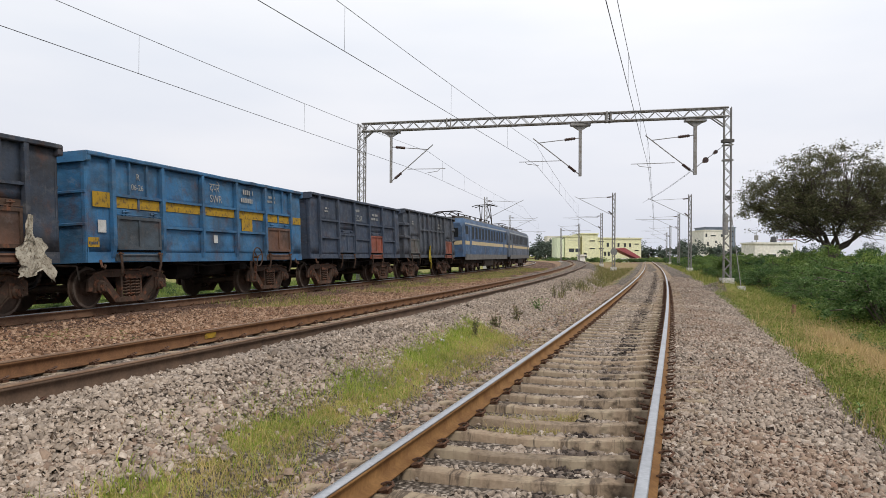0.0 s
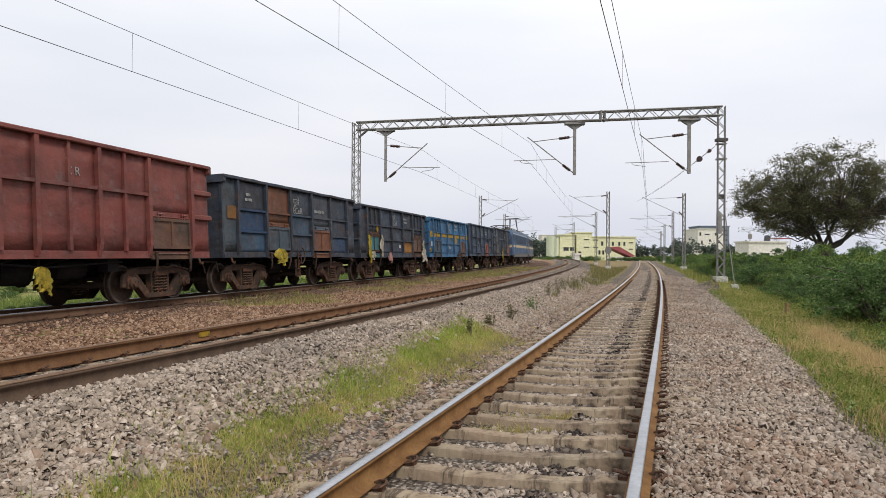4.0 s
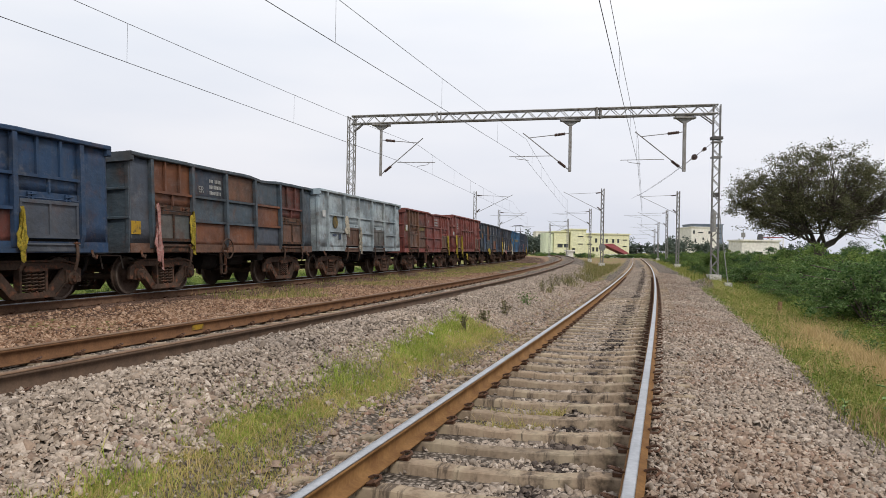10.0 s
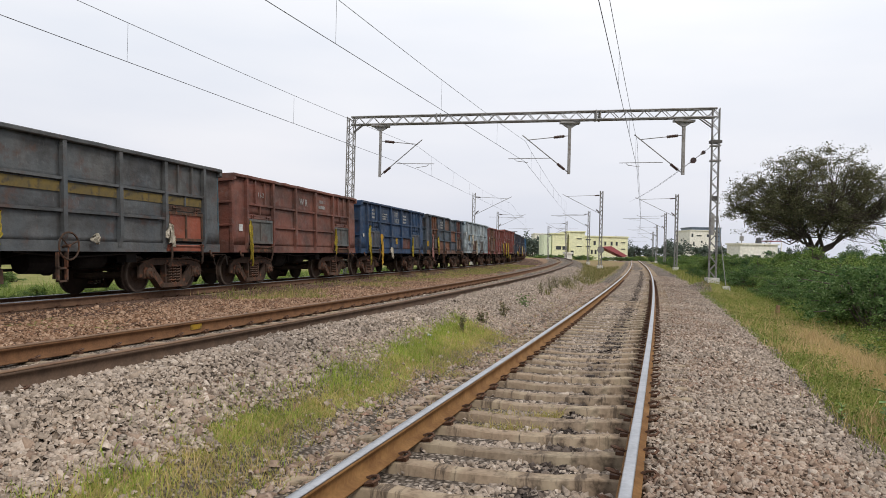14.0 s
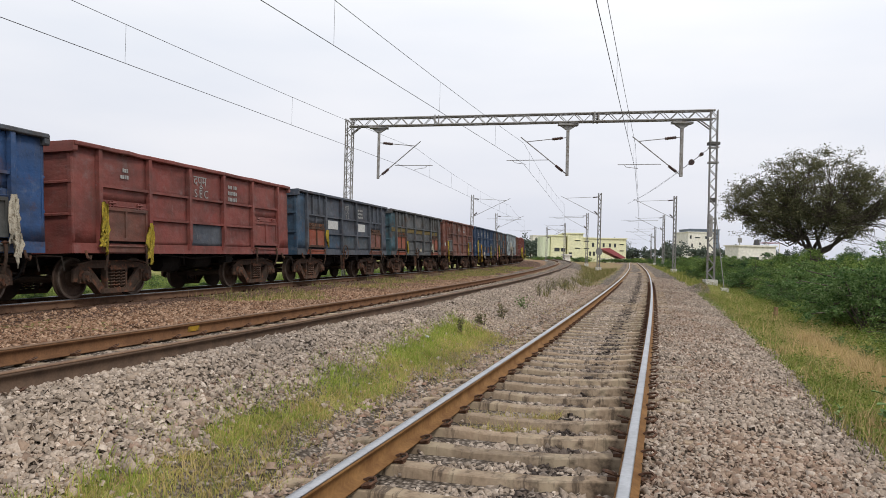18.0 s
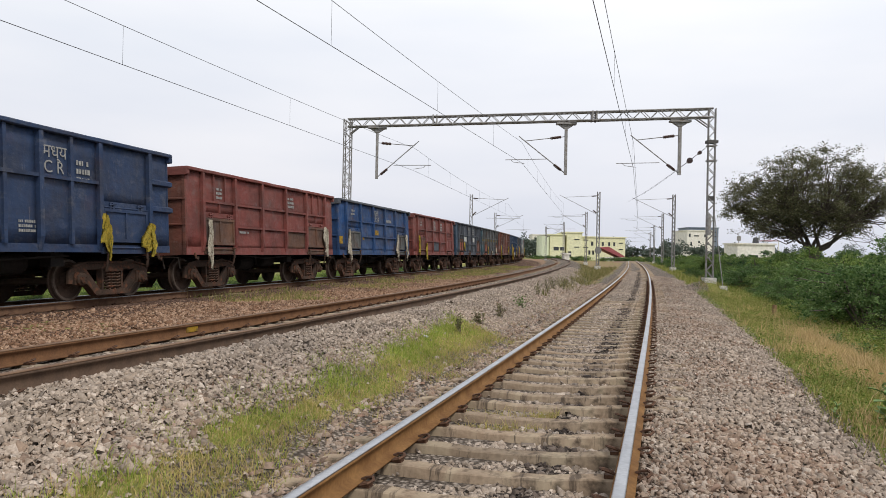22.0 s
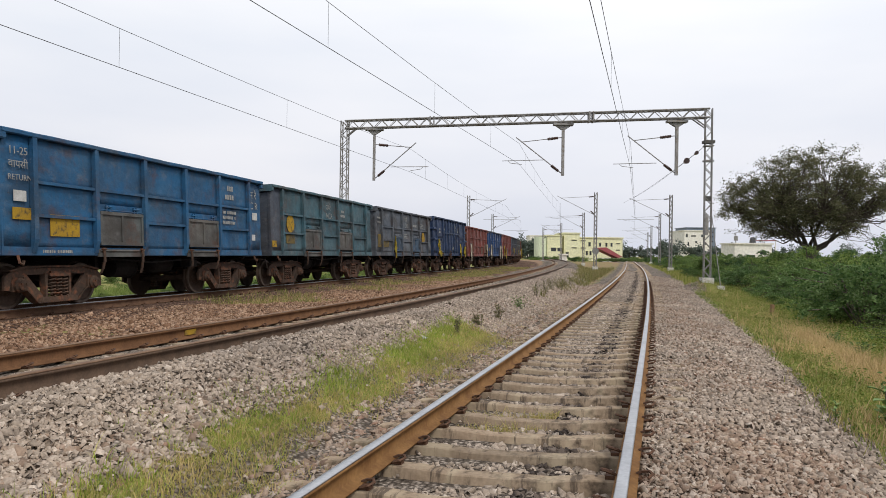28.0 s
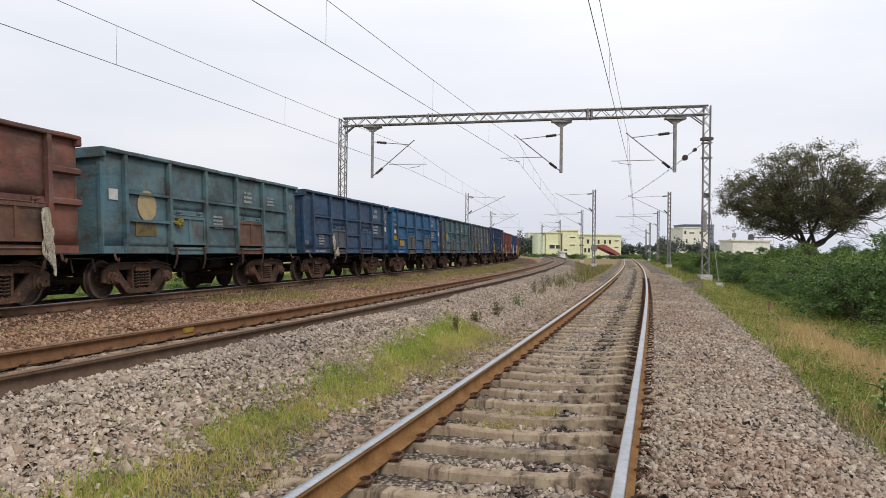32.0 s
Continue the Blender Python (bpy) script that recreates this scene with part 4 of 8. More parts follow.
def wagon(layout, body, label, panels=(), doors=(), door_top=1.94, wheel=None, seed=1, rail=None, subs=False):
    """An open goods wagon. layout: 'a' doors in the outer bays, 'b' in the inner ones, 'c' ribbed steel body with banded ends.
    panels: {(bay, row): material}, rows from the top; doors: materials of the two doors."""
    w = thing("open_wagon", label, "goods wagon", "wagons of the goods train")
    rail = rail or body
    panels, doors = dict(panels), list(doors) or [body, body]
    E = EDGES
    TOP, SILL = TOPS[layout], SILL_Z[layout]
    gates = {"a": (1, 5), "b": (2, 4), "c": (1, 5)}[layout]
    for s in (-1, 1):
        part("end_wall", cached(("end", s, layout), lambda: end_mesh(s, layout)), panels.get("end", body), w)
        end_stiffeners(w, s, layout, panels.get("end", body))
        part("coupler", COUPLERS[s], UNDER, w)
    part("side_wall", plate(-1.5, -1.47, E[0], 5.01, 1.0, TOP, "side_wall"), body, w, "far side sheet")
    part("sill", plate(1.42, 1.512, E[0], 5.02, SILL, FLOOR_Z, "sill"), panels.get("sill", body), w)
    part("sill", plate(-1.52, -1.42, E[0], 5.02, SILL, FLOOR_Z, "sill"), body, w)
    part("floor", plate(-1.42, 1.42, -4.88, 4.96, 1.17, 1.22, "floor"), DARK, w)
    part("top_rail", cached(("coping", seed % 6, layout), lambda: coping_mesh(seed % 6, layout)), rail, w)
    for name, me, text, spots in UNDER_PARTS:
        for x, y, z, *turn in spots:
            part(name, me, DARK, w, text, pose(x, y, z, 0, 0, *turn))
    n_door = 0
    for k in range(7):
        y0, y1 = E[k], E[k + 1]
        if k in gates:
            rows = ((door_top + 0.15, TOP),)
        elif k in (0, 6) or layout == "c":
            rows = ((FLOOR_Z, TOP),)
        else:
            rows = ((RIB2, TOP), (RIB1, RIB2), (FLOOR_Z, RIB1))
        for r, (a, b) in enumerate(rows):
            mt = panels.get((k, r), panels.get(k, body))
            part("side_panel", dented("side_panel", y0, y1, a, b, (seed * 5 + k * 3 + r) % 4), mt, w)
        if k in gates:
            d = part("door", door_mesh(y0, y1, door_top), doors[n_door], w, "hinged side door")
            part("door_frame", door_mesh(y0, y1, door_top, True), BOGIE if seed % 3 == 0 and layout != "c" else doors[n_door], d)
            part("hinge_strip", hinge_mesh(y0, y1, door_top), BOGIE if seed % 3 == 0 and layout != "c" else mt, d)
            part("door_lip", flap_mesh(y0, y1), BOGIE if seed % 2 else doors[n_door], d)
            for j, y in enumerate((y0 + 0.16, y1 - 0.2)):
                part("catch", catch_mesh((seed + j + k) % 3), BOGIE, d, m=pose(0, y, 0))
            n_door += 1
            if layout != "c":
                part("rib", plate(1.5, 1.57, y0 + 0.07, y1 - 0.05, RIB2, RIB2 + 0.06, "rib"), mt, w)
            if subs:
                for f in (0.33, 0.68):
                    yy = y0 + (y1 - y0) * f
                    part("rib", plate(1.5, 1.56, yy - 0.03, yy + 0.03, RIB2 + 0.06, TOP, "rib"), mt, w)
                yy = (y0 + y1) / 2
                part("rib", plate(1.5, 1.55, yy - 0.025, yy + 0.025, door_top + 0.15, RIB2, "rib"), mt, w)
        elif k not in (0, 6) and layout != "c":
            for z in (RIB1, RIB2):
                part("rib", plate(1.5, 1.57, y0 + 0.07, y1 - 0.05, z, z + 0.06, "rib"), panels.get((k, 1), panels.get(k, body)), w)
        elif layout == "c":
            if k in (0, 6):
                for z in (1.95, 2.58):
                    part("rib", cached(("wrap", k, z), lambda: made("rib", lambda bm: bm_prism(bm, [(1.5, z), (1.58, z + 0.03), (1.58, z + 0.12), (1.5, z + 0.16)], y0 - 0.06 if k == 0 else y0, y1 if k == 0 else y1 + 0.06, 1))), body, w)
            else:
                part("rib", plate(1.5, 1.58, y0, y1, 2.42, 2.49, "rib"), body, w)
                yy = (y0 + y1) / 2
                part("rib", plate(1.5, 1.57, yy - 0.04, yy + 0.04, FLOOR_Z, TOP, "rib"), body, w)
    for k in range(1, 7):
        st = cached(("stanchion", E[k], layout), lambda: made("stanchion", lambda bm: bm_prism(bm, [(1.5, 1.05), (1.53, 1.05), (1.595, 1.3), (1.595, TOP), (1.5, TOP)], E[k] - 0.055, E[k] + 0.055, 1)))
        part("stanchion", st, panels.get(("s", k), body), w)
    for y in (-4.6, 4.5):
        part("tow_hook", cached(("hook", y), lambda: made("tow_hook", lambda bm: bm_tube(bm, [(1.52, y, 1.0), (1.56, y, 0.86), (1.56, y + 0.08, 0.82), (1.56, y + 0.1, 0.9)], 0.028, 5))), BOGIE, w)
    if wheel is not None:
        part("brake_wheel", HAND_M, BOGIE, w, "spoked hand brake wheel", pose(0, wheel, 1.05))
        part("step_ladder", BRACKET_M, BOGIE, w, m=pose(0, wheel - 0.05, 0.95))
    return w, running_gear(w)


# paints
P = {}
for k_, (n_, c_, f_, g_, r_) in enumerate((
    ("dark_grey", (0.036, 0.048, 0.072), (0.056, 0.07, 0.096), 0.24, 0.18), ("slate", (0.046, 0.054, 0.07), (0.078, 0.086, 0.1), 0.36, 0.22),
    ("sky_blue", (0.045, 0.122, 0.235), (0.07, 0.145, 0.23), 0.45, 0.3), ("steel_blue", (0.034, 0.064, 0.105), (0.052, 0.075, 0.1), 0.4, 0.3),
    ("soot_blue", (0.032, 0.045, 0.068), (0.045, 0.05, 0.06), 0.55, 0.4), ("oxide_red", (0.158, 0.05, 0.044), (0.18, 0.075, 0.065), 0.35, 0.2),
    ("dark_red", (0.12, 0.036, 0.03), (0.10, 0.05, 0.04), 0.5, 0.3), ("brown", (0.09, 0.055, 0.042), (0.14, 0.075, 0.05), 0.5, 0.45),
    ("rust", (0.165, 0.072, 0.04), (0.11, 0.054, 0.038), 0.3, 0.5), ("pale_blue", (0.29, 0.345, 0.375), (0.36, 0.385, 0.385), 0.42, 0.3),
    ("patch_blue", (0.054, 0.078, 0.098), (0.066, 0.072, 0.08), 0.5, 0.35), ("mid_blue", (0.022, 0.044, 0.09), (0.032, 0.052, 0.088), 0.35, 0.2),
    ("red_brown", (0.14, 0.056, 0.044), (0.15, 0.077, 0.06), 0.45, 0.35), ("drab", (0.066, 0.076, 0.084), (0.098, 0.098, 0.096), 0.55, 0.4),
    ("door_red", (0.21, 0.06, 0.04), (0.2, 0.08, 0.055), 0.3, 0.25), ("door_grey", (0.085, 0.095, 0.095), (0.11, 0.10, 0.09), 0.5, 0.4),
    ("royal_blue", (0.026, 0.062, 0.155), (0.042, 0.072, 0.145), 0.4, 0.3), ("navy", (0.023, 0.04, 0.086), (0.035, 0.05, 0.09), 0.3, 0.12),
    ("grey_green", (0.075, 0.088, 0.108), (0.11, 0.12, 0.132), 0.55, 0.25), ("teal", (0.048, 0.1, 0.125), (0.075, 0.112, 0.125), 0.5, 0.35),
    ("azure", (0.026, 0.088, 0.182), (0.04, 0.095, 0.165), 0.4, 0.25), ("indigo", (0.027, 0.055, 0.105), (0.038, 0.064, 0.105), 0.3, 0.15),
    ("sea_green", (0.072, 0.132, 0.155), (0.105, 0.147, 0.155), 0.5, 0.4), ("door_teal", (0.05, 0.16, 0.18), (0.06, 0.14, 0.15), 0.4, 0.3), ("ochre_wood", (0.24, 0.12, 0.04), (0.2, 0.10, 0.04), 0.4, 0.2))):
    c_, f_ = ([1.13 * max(0.0, sum(c) / 3 + 1.22 * (v - sum(c) / 3)) for v in c] for c in (c_, f_))
    P[n_] = paint(n_ + "_paint", tuple(c_), tuple(f_), g_, r_, 3.7 * k_)

TRAIN = []          # (thing, its wheelsets), from the locomotives back


def add(*a, **k):
    w, sets = wagon(*a, **k)
    TRAIN.append((w, sets))
    return w


def writing(w, code="", y=0.0, z=2.72, size=0.34, left=True, right=True):
    """The usual stencils: date panel behind, owner's code amidships, running number ahead."""
    if left:
        bars(w, -3.2, 2.86, 0.34, 2, 0.075)
    if code:
        bars(w, y, 2.92, 0.5, 1, 0.12)
        letter(w, code, y, z - 0.12, size)
    if right:
        bars(w, 1.0, 2.86, 0.8, 2, 0.12)


def wagons():
    w = add("c", P["slate"], "dark grey ribbed open wagon with a red door, streaked with soot", doors=(P["door_grey"], P["door_red"]), seed=4)
    writing(w)
    scrap(w, -0.7, 1.75, 0.3, 1.1, YELLOW_CLOTH, 3, "yellow plastic sheet scrap")
    w = add("b", P["dark_grey"], "dark grey open wagon with a red side door", doors=(P["dark_grey"], P["door_red"]), seed=2)
    writing(w, "ECoR", -0.5)
    w = add("a", P["sky_blue"], "blue open wagon with a yellow waist band", doors=(P["patch_blue"], P["brown"]), wheel=1.75, seed=2, subs=True)
    for k in range(1, 6):
        a, b = EDGES[k] + 0.08, EDGES[k + 1] - 0.08
        patch(w, a, 2.26 if k not in (1, 5) else 2.24, round(b - a, 2), 0.22, YELLOW, "yellow waist band", fixed=True)
    patch(w, -4.62, 2.22, 0.62, 0.32, YELLOW, "yellow waist band")
    patch(w, 4.0, 2.24, 0.6, 0.22, YELLOW, "yellow waist band")
    patch(w, 0.95, 1.92, 0.6, 0.34, YELLOW, "yellow notice panel")
    letter(w, "R", -2.9, 2.84, 0.2)
    letter(w, "06-26", -3.08, 2.64, 0.18)
    letter(w, "SWR", -0.3, 2.6, 0.28)
    letter(w, "दपरे", -0.3, 2.85, 0.32)
    bars(w, 0.95, 2.9, 0.7, 2, 0.16)
    bars(w, 2.25, 2.9, 0.5, 2, 0.09)
    patch(w, -4.87, 1.34, 0.32, 0.2, YELLOW, "yellow painted square")
    bars(w, -4.84, 1.4, 0.26, 1, 0.07, P["dark_grey"], x=1.523)
    patch(w, -4.4, 1.68, 0.24, 0.26, WHITE_CARD, "white notice", name="notice")
    patch(w, -0.2, 1.52, 0.18, 0.2, WHITE_CARD, "white notice", name="notice")
    w = add("a", P["soot_blue"], "soot-blackened blue open wagon with a teal door and rags", doors=(P["door_teal"], P["brown"]), panels={(4, 2): P["ochre_wood"], (2, 0): P["dark_grey"], (3, 0): P["dark_grey"]}, seed=12, subs=True)
    letter(w, "ECoR", -0.45, 2.58, 0.3)
    letter(w, "पूतरे", -0.4, 2.84, 0.22)
    bars(w, 0.85, 2.86, 0.6, 2, 0.11)
    scrap(w, -3.62, 2.05, 0.28, 1.1, YELLOW_CLOTH, 1, "yellow plastic sheet scrap")
    scrap(w, -2.1, 2.1, 0.3, 0.9, WHITE_CLOTH, 2, "dirty white sacking")
    scrap(w, -3.2, 1.3, 0.5, 0.35, WHITE_CLOTH, 5, "dirty white sacking")
    scrap(w, -1.1, 1.25, 0.5, 0.45, PINK_CLOTH, 4, "red and white sacking")
    scrap(w, 3.7, 1.95, 0.2, 0.7, WHITE_CLOTH, 6, "dirty white sacking")
    scrap(w, 3.75, 1.5, 0.75, 0.75, WHITE_CLOTH, 9, "large torn sheet of white sacking")
    disc(w, -2.3, 2.35, 0.13, YELLOW, "yellow disc")
    patch(w, 0.25, 1.5, 0.28, 0.14, WHITE_CARD, "white notice", name="notice")
    w = add("b", P["soot_blue"], "patchy blue open wagon with rusted panels", doors=(P["patch_blue"], P["rust"]), panels={(2, 0): P["rust"], 0: P["patch_blue"], (1, 1): P["mid_blue"], (1, 2): P["steel_blue"], (5, 2): P["mid_blue"], (3, 1): P["steel_blue"], (4, 0): P["slate"]}, wheel=-0.35, seed=4)
    letter(w, "ECoR", -0.4, 2.56, 0.3)
    letter(w, "पूतरे", -0.38, 2.82, 0.3)
    bars(w, -3.25, 2.86, 0.4, 2, 0.1)
    bars(w, 0.95, 2.66, 0.9, 1, 0.12)
    patch(w, -4.55, 2.22, 0.5, 0.36, P["ochre_wood"], "old yellow panel")
    scrap(w, -1.4, 1.35, 0.75, 0.5, YELLOW_CLOTH, 7, "yellow and green plastic sheet")
    w = add("c", P["oxide_red"], "red-oxide ribbed open wagon with yellow rags at its doors", doors=(P["brown"], P["brown"]), seed=0)
    bars(w, -3.0, 2.86, 0.35, 3, 0.1)
    letter(w, "C R", 0.0, 2.75, 0.25)
    patch(w, -4.5, 2.16, 0.3, 0.26, WHITE_CARD, "white notice", name="notice")
    for y in (-3.7, -2.0):
        scrap(w, y, 2.2, 0.26, 1.35, YELLOW_CLOTH, 8 + int(-y), "yellow plastic sheet scrap")
    scrap(w, -0.6, 0.85, 0.5, 0.5, YELLOW_CLOTH, 12, "yellow plastic sheet scrap")
    w = add("a", P["oxide_red"], "red open wagon, one half blackened brown, with hand brake wheel", doors=(P["brown"], P["brown"]), panels={0: P["dark_red"], 1: P["brown"], (1, 0): P["brown"], 2: P["brown"], (2, 0): P["dark_red"], (2, 1): P["brown"], (2, 2): P["brown"], ("s", 1): P["brown"], ("s", 2): P["brown"]}, wheel=-1.05, seed=1, subs=True)
    letter(w, "SE", -0.2, 2.72, 0.2)
    bars(w, 0.95, 2.88, 0.75, 3, 0.11)
    patch(w, -4.7, 2.16, 0.85, 0.22, FADED, "faded yellow band")
    patch(w, -1.9, 2.24, 1.2, 0.2, FADED, "faded yellow band")
    patch(w, -4.45, 2.2, 0.3, 0.28, WHITE_CARD, "white notice", name="notice")
    scrap(w, 3.6, 2.1, 0.2, 1.1, YELLOW_CLOTH, 14, "yellow plastic sheet scrap")
    w = add("b", P["pale_blue"], "pale blue-grey open wagon with a yellow disc and brown doors", doors=(P["brown"], P["door_grey"]), panels={0: P["pale_blue"]}, seed=2)
    disc(w, -2.9, 2.24, 0.24, FADED, "yellow painted disc")
    scrap(w, -1.95, 2.5, 0.35, 0.8, WHITE_CLOTH, 15, "dirty sacking rag")
    scrap(w, -0.7, 2.1, 0.2, 1.0, WHITE_CLOTH, 16, "dirty sacking rag")
    bars(w, -3.2, 1.68, 0.35, 1, 0.1, P["navy"])
    patch(w, -2.6, 1.55, 0.24, 0.22, P["dark_grey"], "dark stain", name="notice")
    patch(w, -4.4, 2.4, 0.3, 0.24, WHITE_CARD, "scuffed white patch", name="notice")
    w = add("a", P["patch_blue"], "patchwork open wagon of blue and rust-brown panels", doors=(P["door_grey"], P["brown"]), panels={(1, 0): P["rust"], (2, 0): P["soot_blue"], (2, 1): P["patch_blue"], (2, 2): P["rust"], (3, 0): P["brown"], (3, 1): P["patch_blue"], (3, 2): P["rust"], (4, 0): P["patch_blue"], (4, 1): P["rust"], (4, 2): P["slate"], (5, 0): P["dark_red"], 0: P["slate"], "sill": P["brown"]}, wheel=-1.0, seed=3, subs=True)
    letter(w, "ER", -1.75, 2.62, 0.24)
    bars(w, -1.3, 2.88, 0.6, 3, 0.11)
    patch(w, -4.86, 1.45, 0.34, 0.3, YELLOW, "yellow painted square")
    scrap(w, -3.6, 2.2, 0.22, 1.4, PINK_CLOTH, 17, "pink sacking rag")
    scrap(w, -2.15, 2.1, 0.2, 1.0, YELLOW_CLOTH, 18, "yellow plastic sheet scrap")
    w = add("a", P["mid_blue"], "deep blue open wagon with yellow and orange rags", doors=(P["slate"], P["slate"]), panels={(4, 2): P["dark_red"]}, wheel=None, seed=2, subs=True)
    letter(w, "NCR", -0.1, 2.54, 0.34)
    letter(w, "उमरे", -0.12, 2.8, 0.36)
    bars(w, -3.0, 2.9, 0.35, 3, 0.11)
    bars(w, -1.6, 2.82, 0.7, 3, 0.075)
    bars(w, 1.0, 2.86, 0.6, 3, 0.11)
    patch(w, -4.5, 1.78, 0.16, 0.14, WHITE_CARD, "white notice", name="notice")
    patch(w, 0.0, 1.5, 0.3, 0.3, YELLOW, "yellow painted square")
    scrap(w, -3.6, 2.3, 0.22, 1.6, YELLOW_CLOTH, 19, "yellow plastic sheet scrap")
    scrap(w, -2.0, 1.95, 0.28, 1.25, ORANGE_CLOTH, 20, "orange plastic sheet scrap")
    scrap(w, -0.75, 1.3, 0.35, 0.5, WHITE_CLOTH, 21, "dirty white sacking")
    scrap(w, 2.1, 1.9, 0.2, 0.9, YELLOW_CLOTH, 22, "yellow plastic sheet scrap")
    w = add("a", P["red_brown"], "rusty red-brown open wagon with grey doors", doors=(P["door_grey"], P["door_grey"]), seed=5, subs=True)
    letter(w, "11-22", -2.98, 2.72, 0.22)
    letter(w, "W R", -0.3, 2.68, 0.34)
    bars(w, 1.0, 2.84, 0.62, 2, 0.14)
    patch(w, -4.4, 1.68, 0.22, 0.2, WHITE_CARD, "white notice", name="notice")
    scrap(w, -3.65, 2.0, 0.14, 1.2, YELLOW_CLOTH, 23, "yellow plastic sheet scrap")
    scrap(w, 2.1, 2.0, 0.12, 0.9, YELLOW_CLOTH, 24, "yellow plastic sheet scrap")
    w = add("a", P["drab"], "drab grey open wagon with teal ends, yellow band, red doors", doors=(P["door_red"], P["door_red"]), panels={0: P["teal"], "end": P["teal"]}, wheel=-0.85, seed=12, subs=True)
    for k in range(0, 6):
        a, b = EDGES[k] + 0.1, EDGES[k + 1] - 0.08
        patch(w, a, 2.24, round(b - a, 2), 0.2, FADED, "faded yellow band", fixed=True)
    scrap(w, -2.05, 1.8, 0.2, 0.6, YELLOW_CLOTH, 25, "yellow plastic sheet scrap")
    scrap(w, 0.0, 1.4, 0.25, 0.2, WHITE_CLOTH, 26, "dirty white rag")
    scrap(w, 2.1, 1.75, 0.25, 0.5, WHITE_CLOTH, 27, "dirty white rag")
    w = add("a", P["slate"], "dark slate open wagon with two white notice boards and red doors", doors=(P["door_red"], P["red_brown"]), panels={0: P["steel_blue"], "end": P["steel_blue"], (2, 2): P["steel_blue"], (4, 2): P["patch_blue"], (3, 2): P["patch_blue"]}, wheel=-0.75, seed=0, subs=True)
    for y, wd in ((-1.75, 1.0), (0.95, 0.85)):
        patch(w, y, 2.06, wd, 0.32, WHITE_CARD, "white notice board with worn printing", name="notice")
        bars(w, y + 0.06, 2.24, wd - 0.2, 2, 0.1, P["dark_grey"], x=1.517)
    letter(w, "S E", -0.2, 2.54, 0.32)
    letter(w, "दपूरे", -0.25, 2.82, 0.3)
    bars(w, 0.95, 2.86, 0.6, 3, 0.1)
    scrap(w, -2.05, 2.0, 0.16, 0.6, YELLOW_CLOTH, 28, "yellow plastic sheet scrap")
    w = add("a", P["oxide_red"], "red-oxide open wagon with yellow rags at its door", doors=(P["red_brown"], P["oxide_red"]), panels={(3, 2): P["slate"]}, seed=4)
    letter(w, "S E C", -0.4, 2.54, 0.3)
    letter(w, "दपूम", -0.42, 2.82, 0.36)
    bars(w, 0.95, 2.86, 0.5, 3, 0.12)
    bars(w, -3.0, 2.82, 0.3, 2, 0.1)
    scrap(w, -3.66, 2.15, 0.24, 1.0, YELLOW_CLOTH, 29, "yellow plastic sheet scrap")
    scrap(w, -2.1, 1.75, 0.24, 0.85, YELLOW_CLOTH, 30, "yellow plastic sheet scrap")
    w = add("a", P["royal_blue"], "blue open wagon with grey doors and white rags", doors=(P["door_grey"], P["door_grey"]), rail=P["grey_green"], panels={(1, 0): P["royal_blue"]}, seed=8)
    letter(w, "ECoR", -0.45, 2.56, 0.3)
    letter(w, "पूतरे", -0.42, 2.82, 0.32)
    bars(w, 0.95, 2.6, 0.85, 1, 0.16)
    bars(w, -3.1, 2.84, 0.5, 2, 0.1)
    patch(w, -4.87, 1.5, 0.35, 0.3, YELLOW, "yellow painted square")
    patch(w, -0.35, 1.98, 0.45, 0.22, YELLOW, "yellow painted panel")
    patch(w, -1.95, 1.72, 0.4, 0.14, YELLOW, "yellow painted panel")
    for k, y in enumerate((-3.6, 2.1, 3.7)):
        scrap(w, y, 2.1, 0.26, 1.2, WHITE_CLOTH, 31 + k, "dirty white sheet scrap")
    w = add("a", P["oxide_red"], "red open wagon with battered brown doors and rags", doors=(P["brown"], P["brown"]), panels={(4, 2): P["brown"], "end": P["red_brown"]}, seed=2, subs=True)
    bars(w, -3.0, 2.8, 0.3, 3, 0.08)
    bars(w, 0.85, 2.86, 0.5, 3, 0.09)
    bars(w, -1.8, 1.68, 0.55, 1, 0.08)
    scrap(w, -3.5, 2.0, 0.2, 1.2, WHITE_CLOTH, 34, "dirty white rag")
    scrap(w, 3.6, 2.1, 0.35, 1.0, WHITE_CLOTH, 35, "dirty white rag")
    w = add("c", P["navy"], "dark navy ribbed open wagon with yellow sheet scraps", doors=(P["navy"], P["navy"]), wheel=-0.9, seed=0)
    letter(w, "C R", 0.8, 2.64, 0.34)
    letter(w, "मध्य", 0.78, 2.9, 0.36)
    bars(w, 1.5, 2.84, 0.4, 3, 0.12)
    bars(w, -3.0, 2.7, 0.4, 2, 0.12)
    bars(w, 0.3, 1.65, 0.4, 3, 0.06)
    letter(w, "12-26", -1.9, 2.72, 0.22)
    scrap(w, -3.55, 2.15, 0.4, 0.7, YELLOW_CLOTH, 36, "yellow plastic sheet scrap")
    scrap(w, -3.2, 1.4, 0.8, 0.35, YELLOW_CLOTH, 37, "yellow plastic sheet scrap")
    scrap(w, 2.1, 1.95, 0.26, 0.9, YELLOW_CLOTH, 38, "yellow plastic sheet scrap")
    scrap(w, 3.6, 1.8, 0.5, 0.7, YELLOW_CLOTH, 39, "yellow plastic sheet scrap")
    w = add("b", P["grey_green"], "grey open wagon with blue doors and yellow panels", doors=(P["steel_blue"], P["steel_blue"]), seed=2)
    letter(w, "C R", -0.2, 2.56, 0.34)
    letter(w, "म रे", -0.2, 2.84, 0.34)
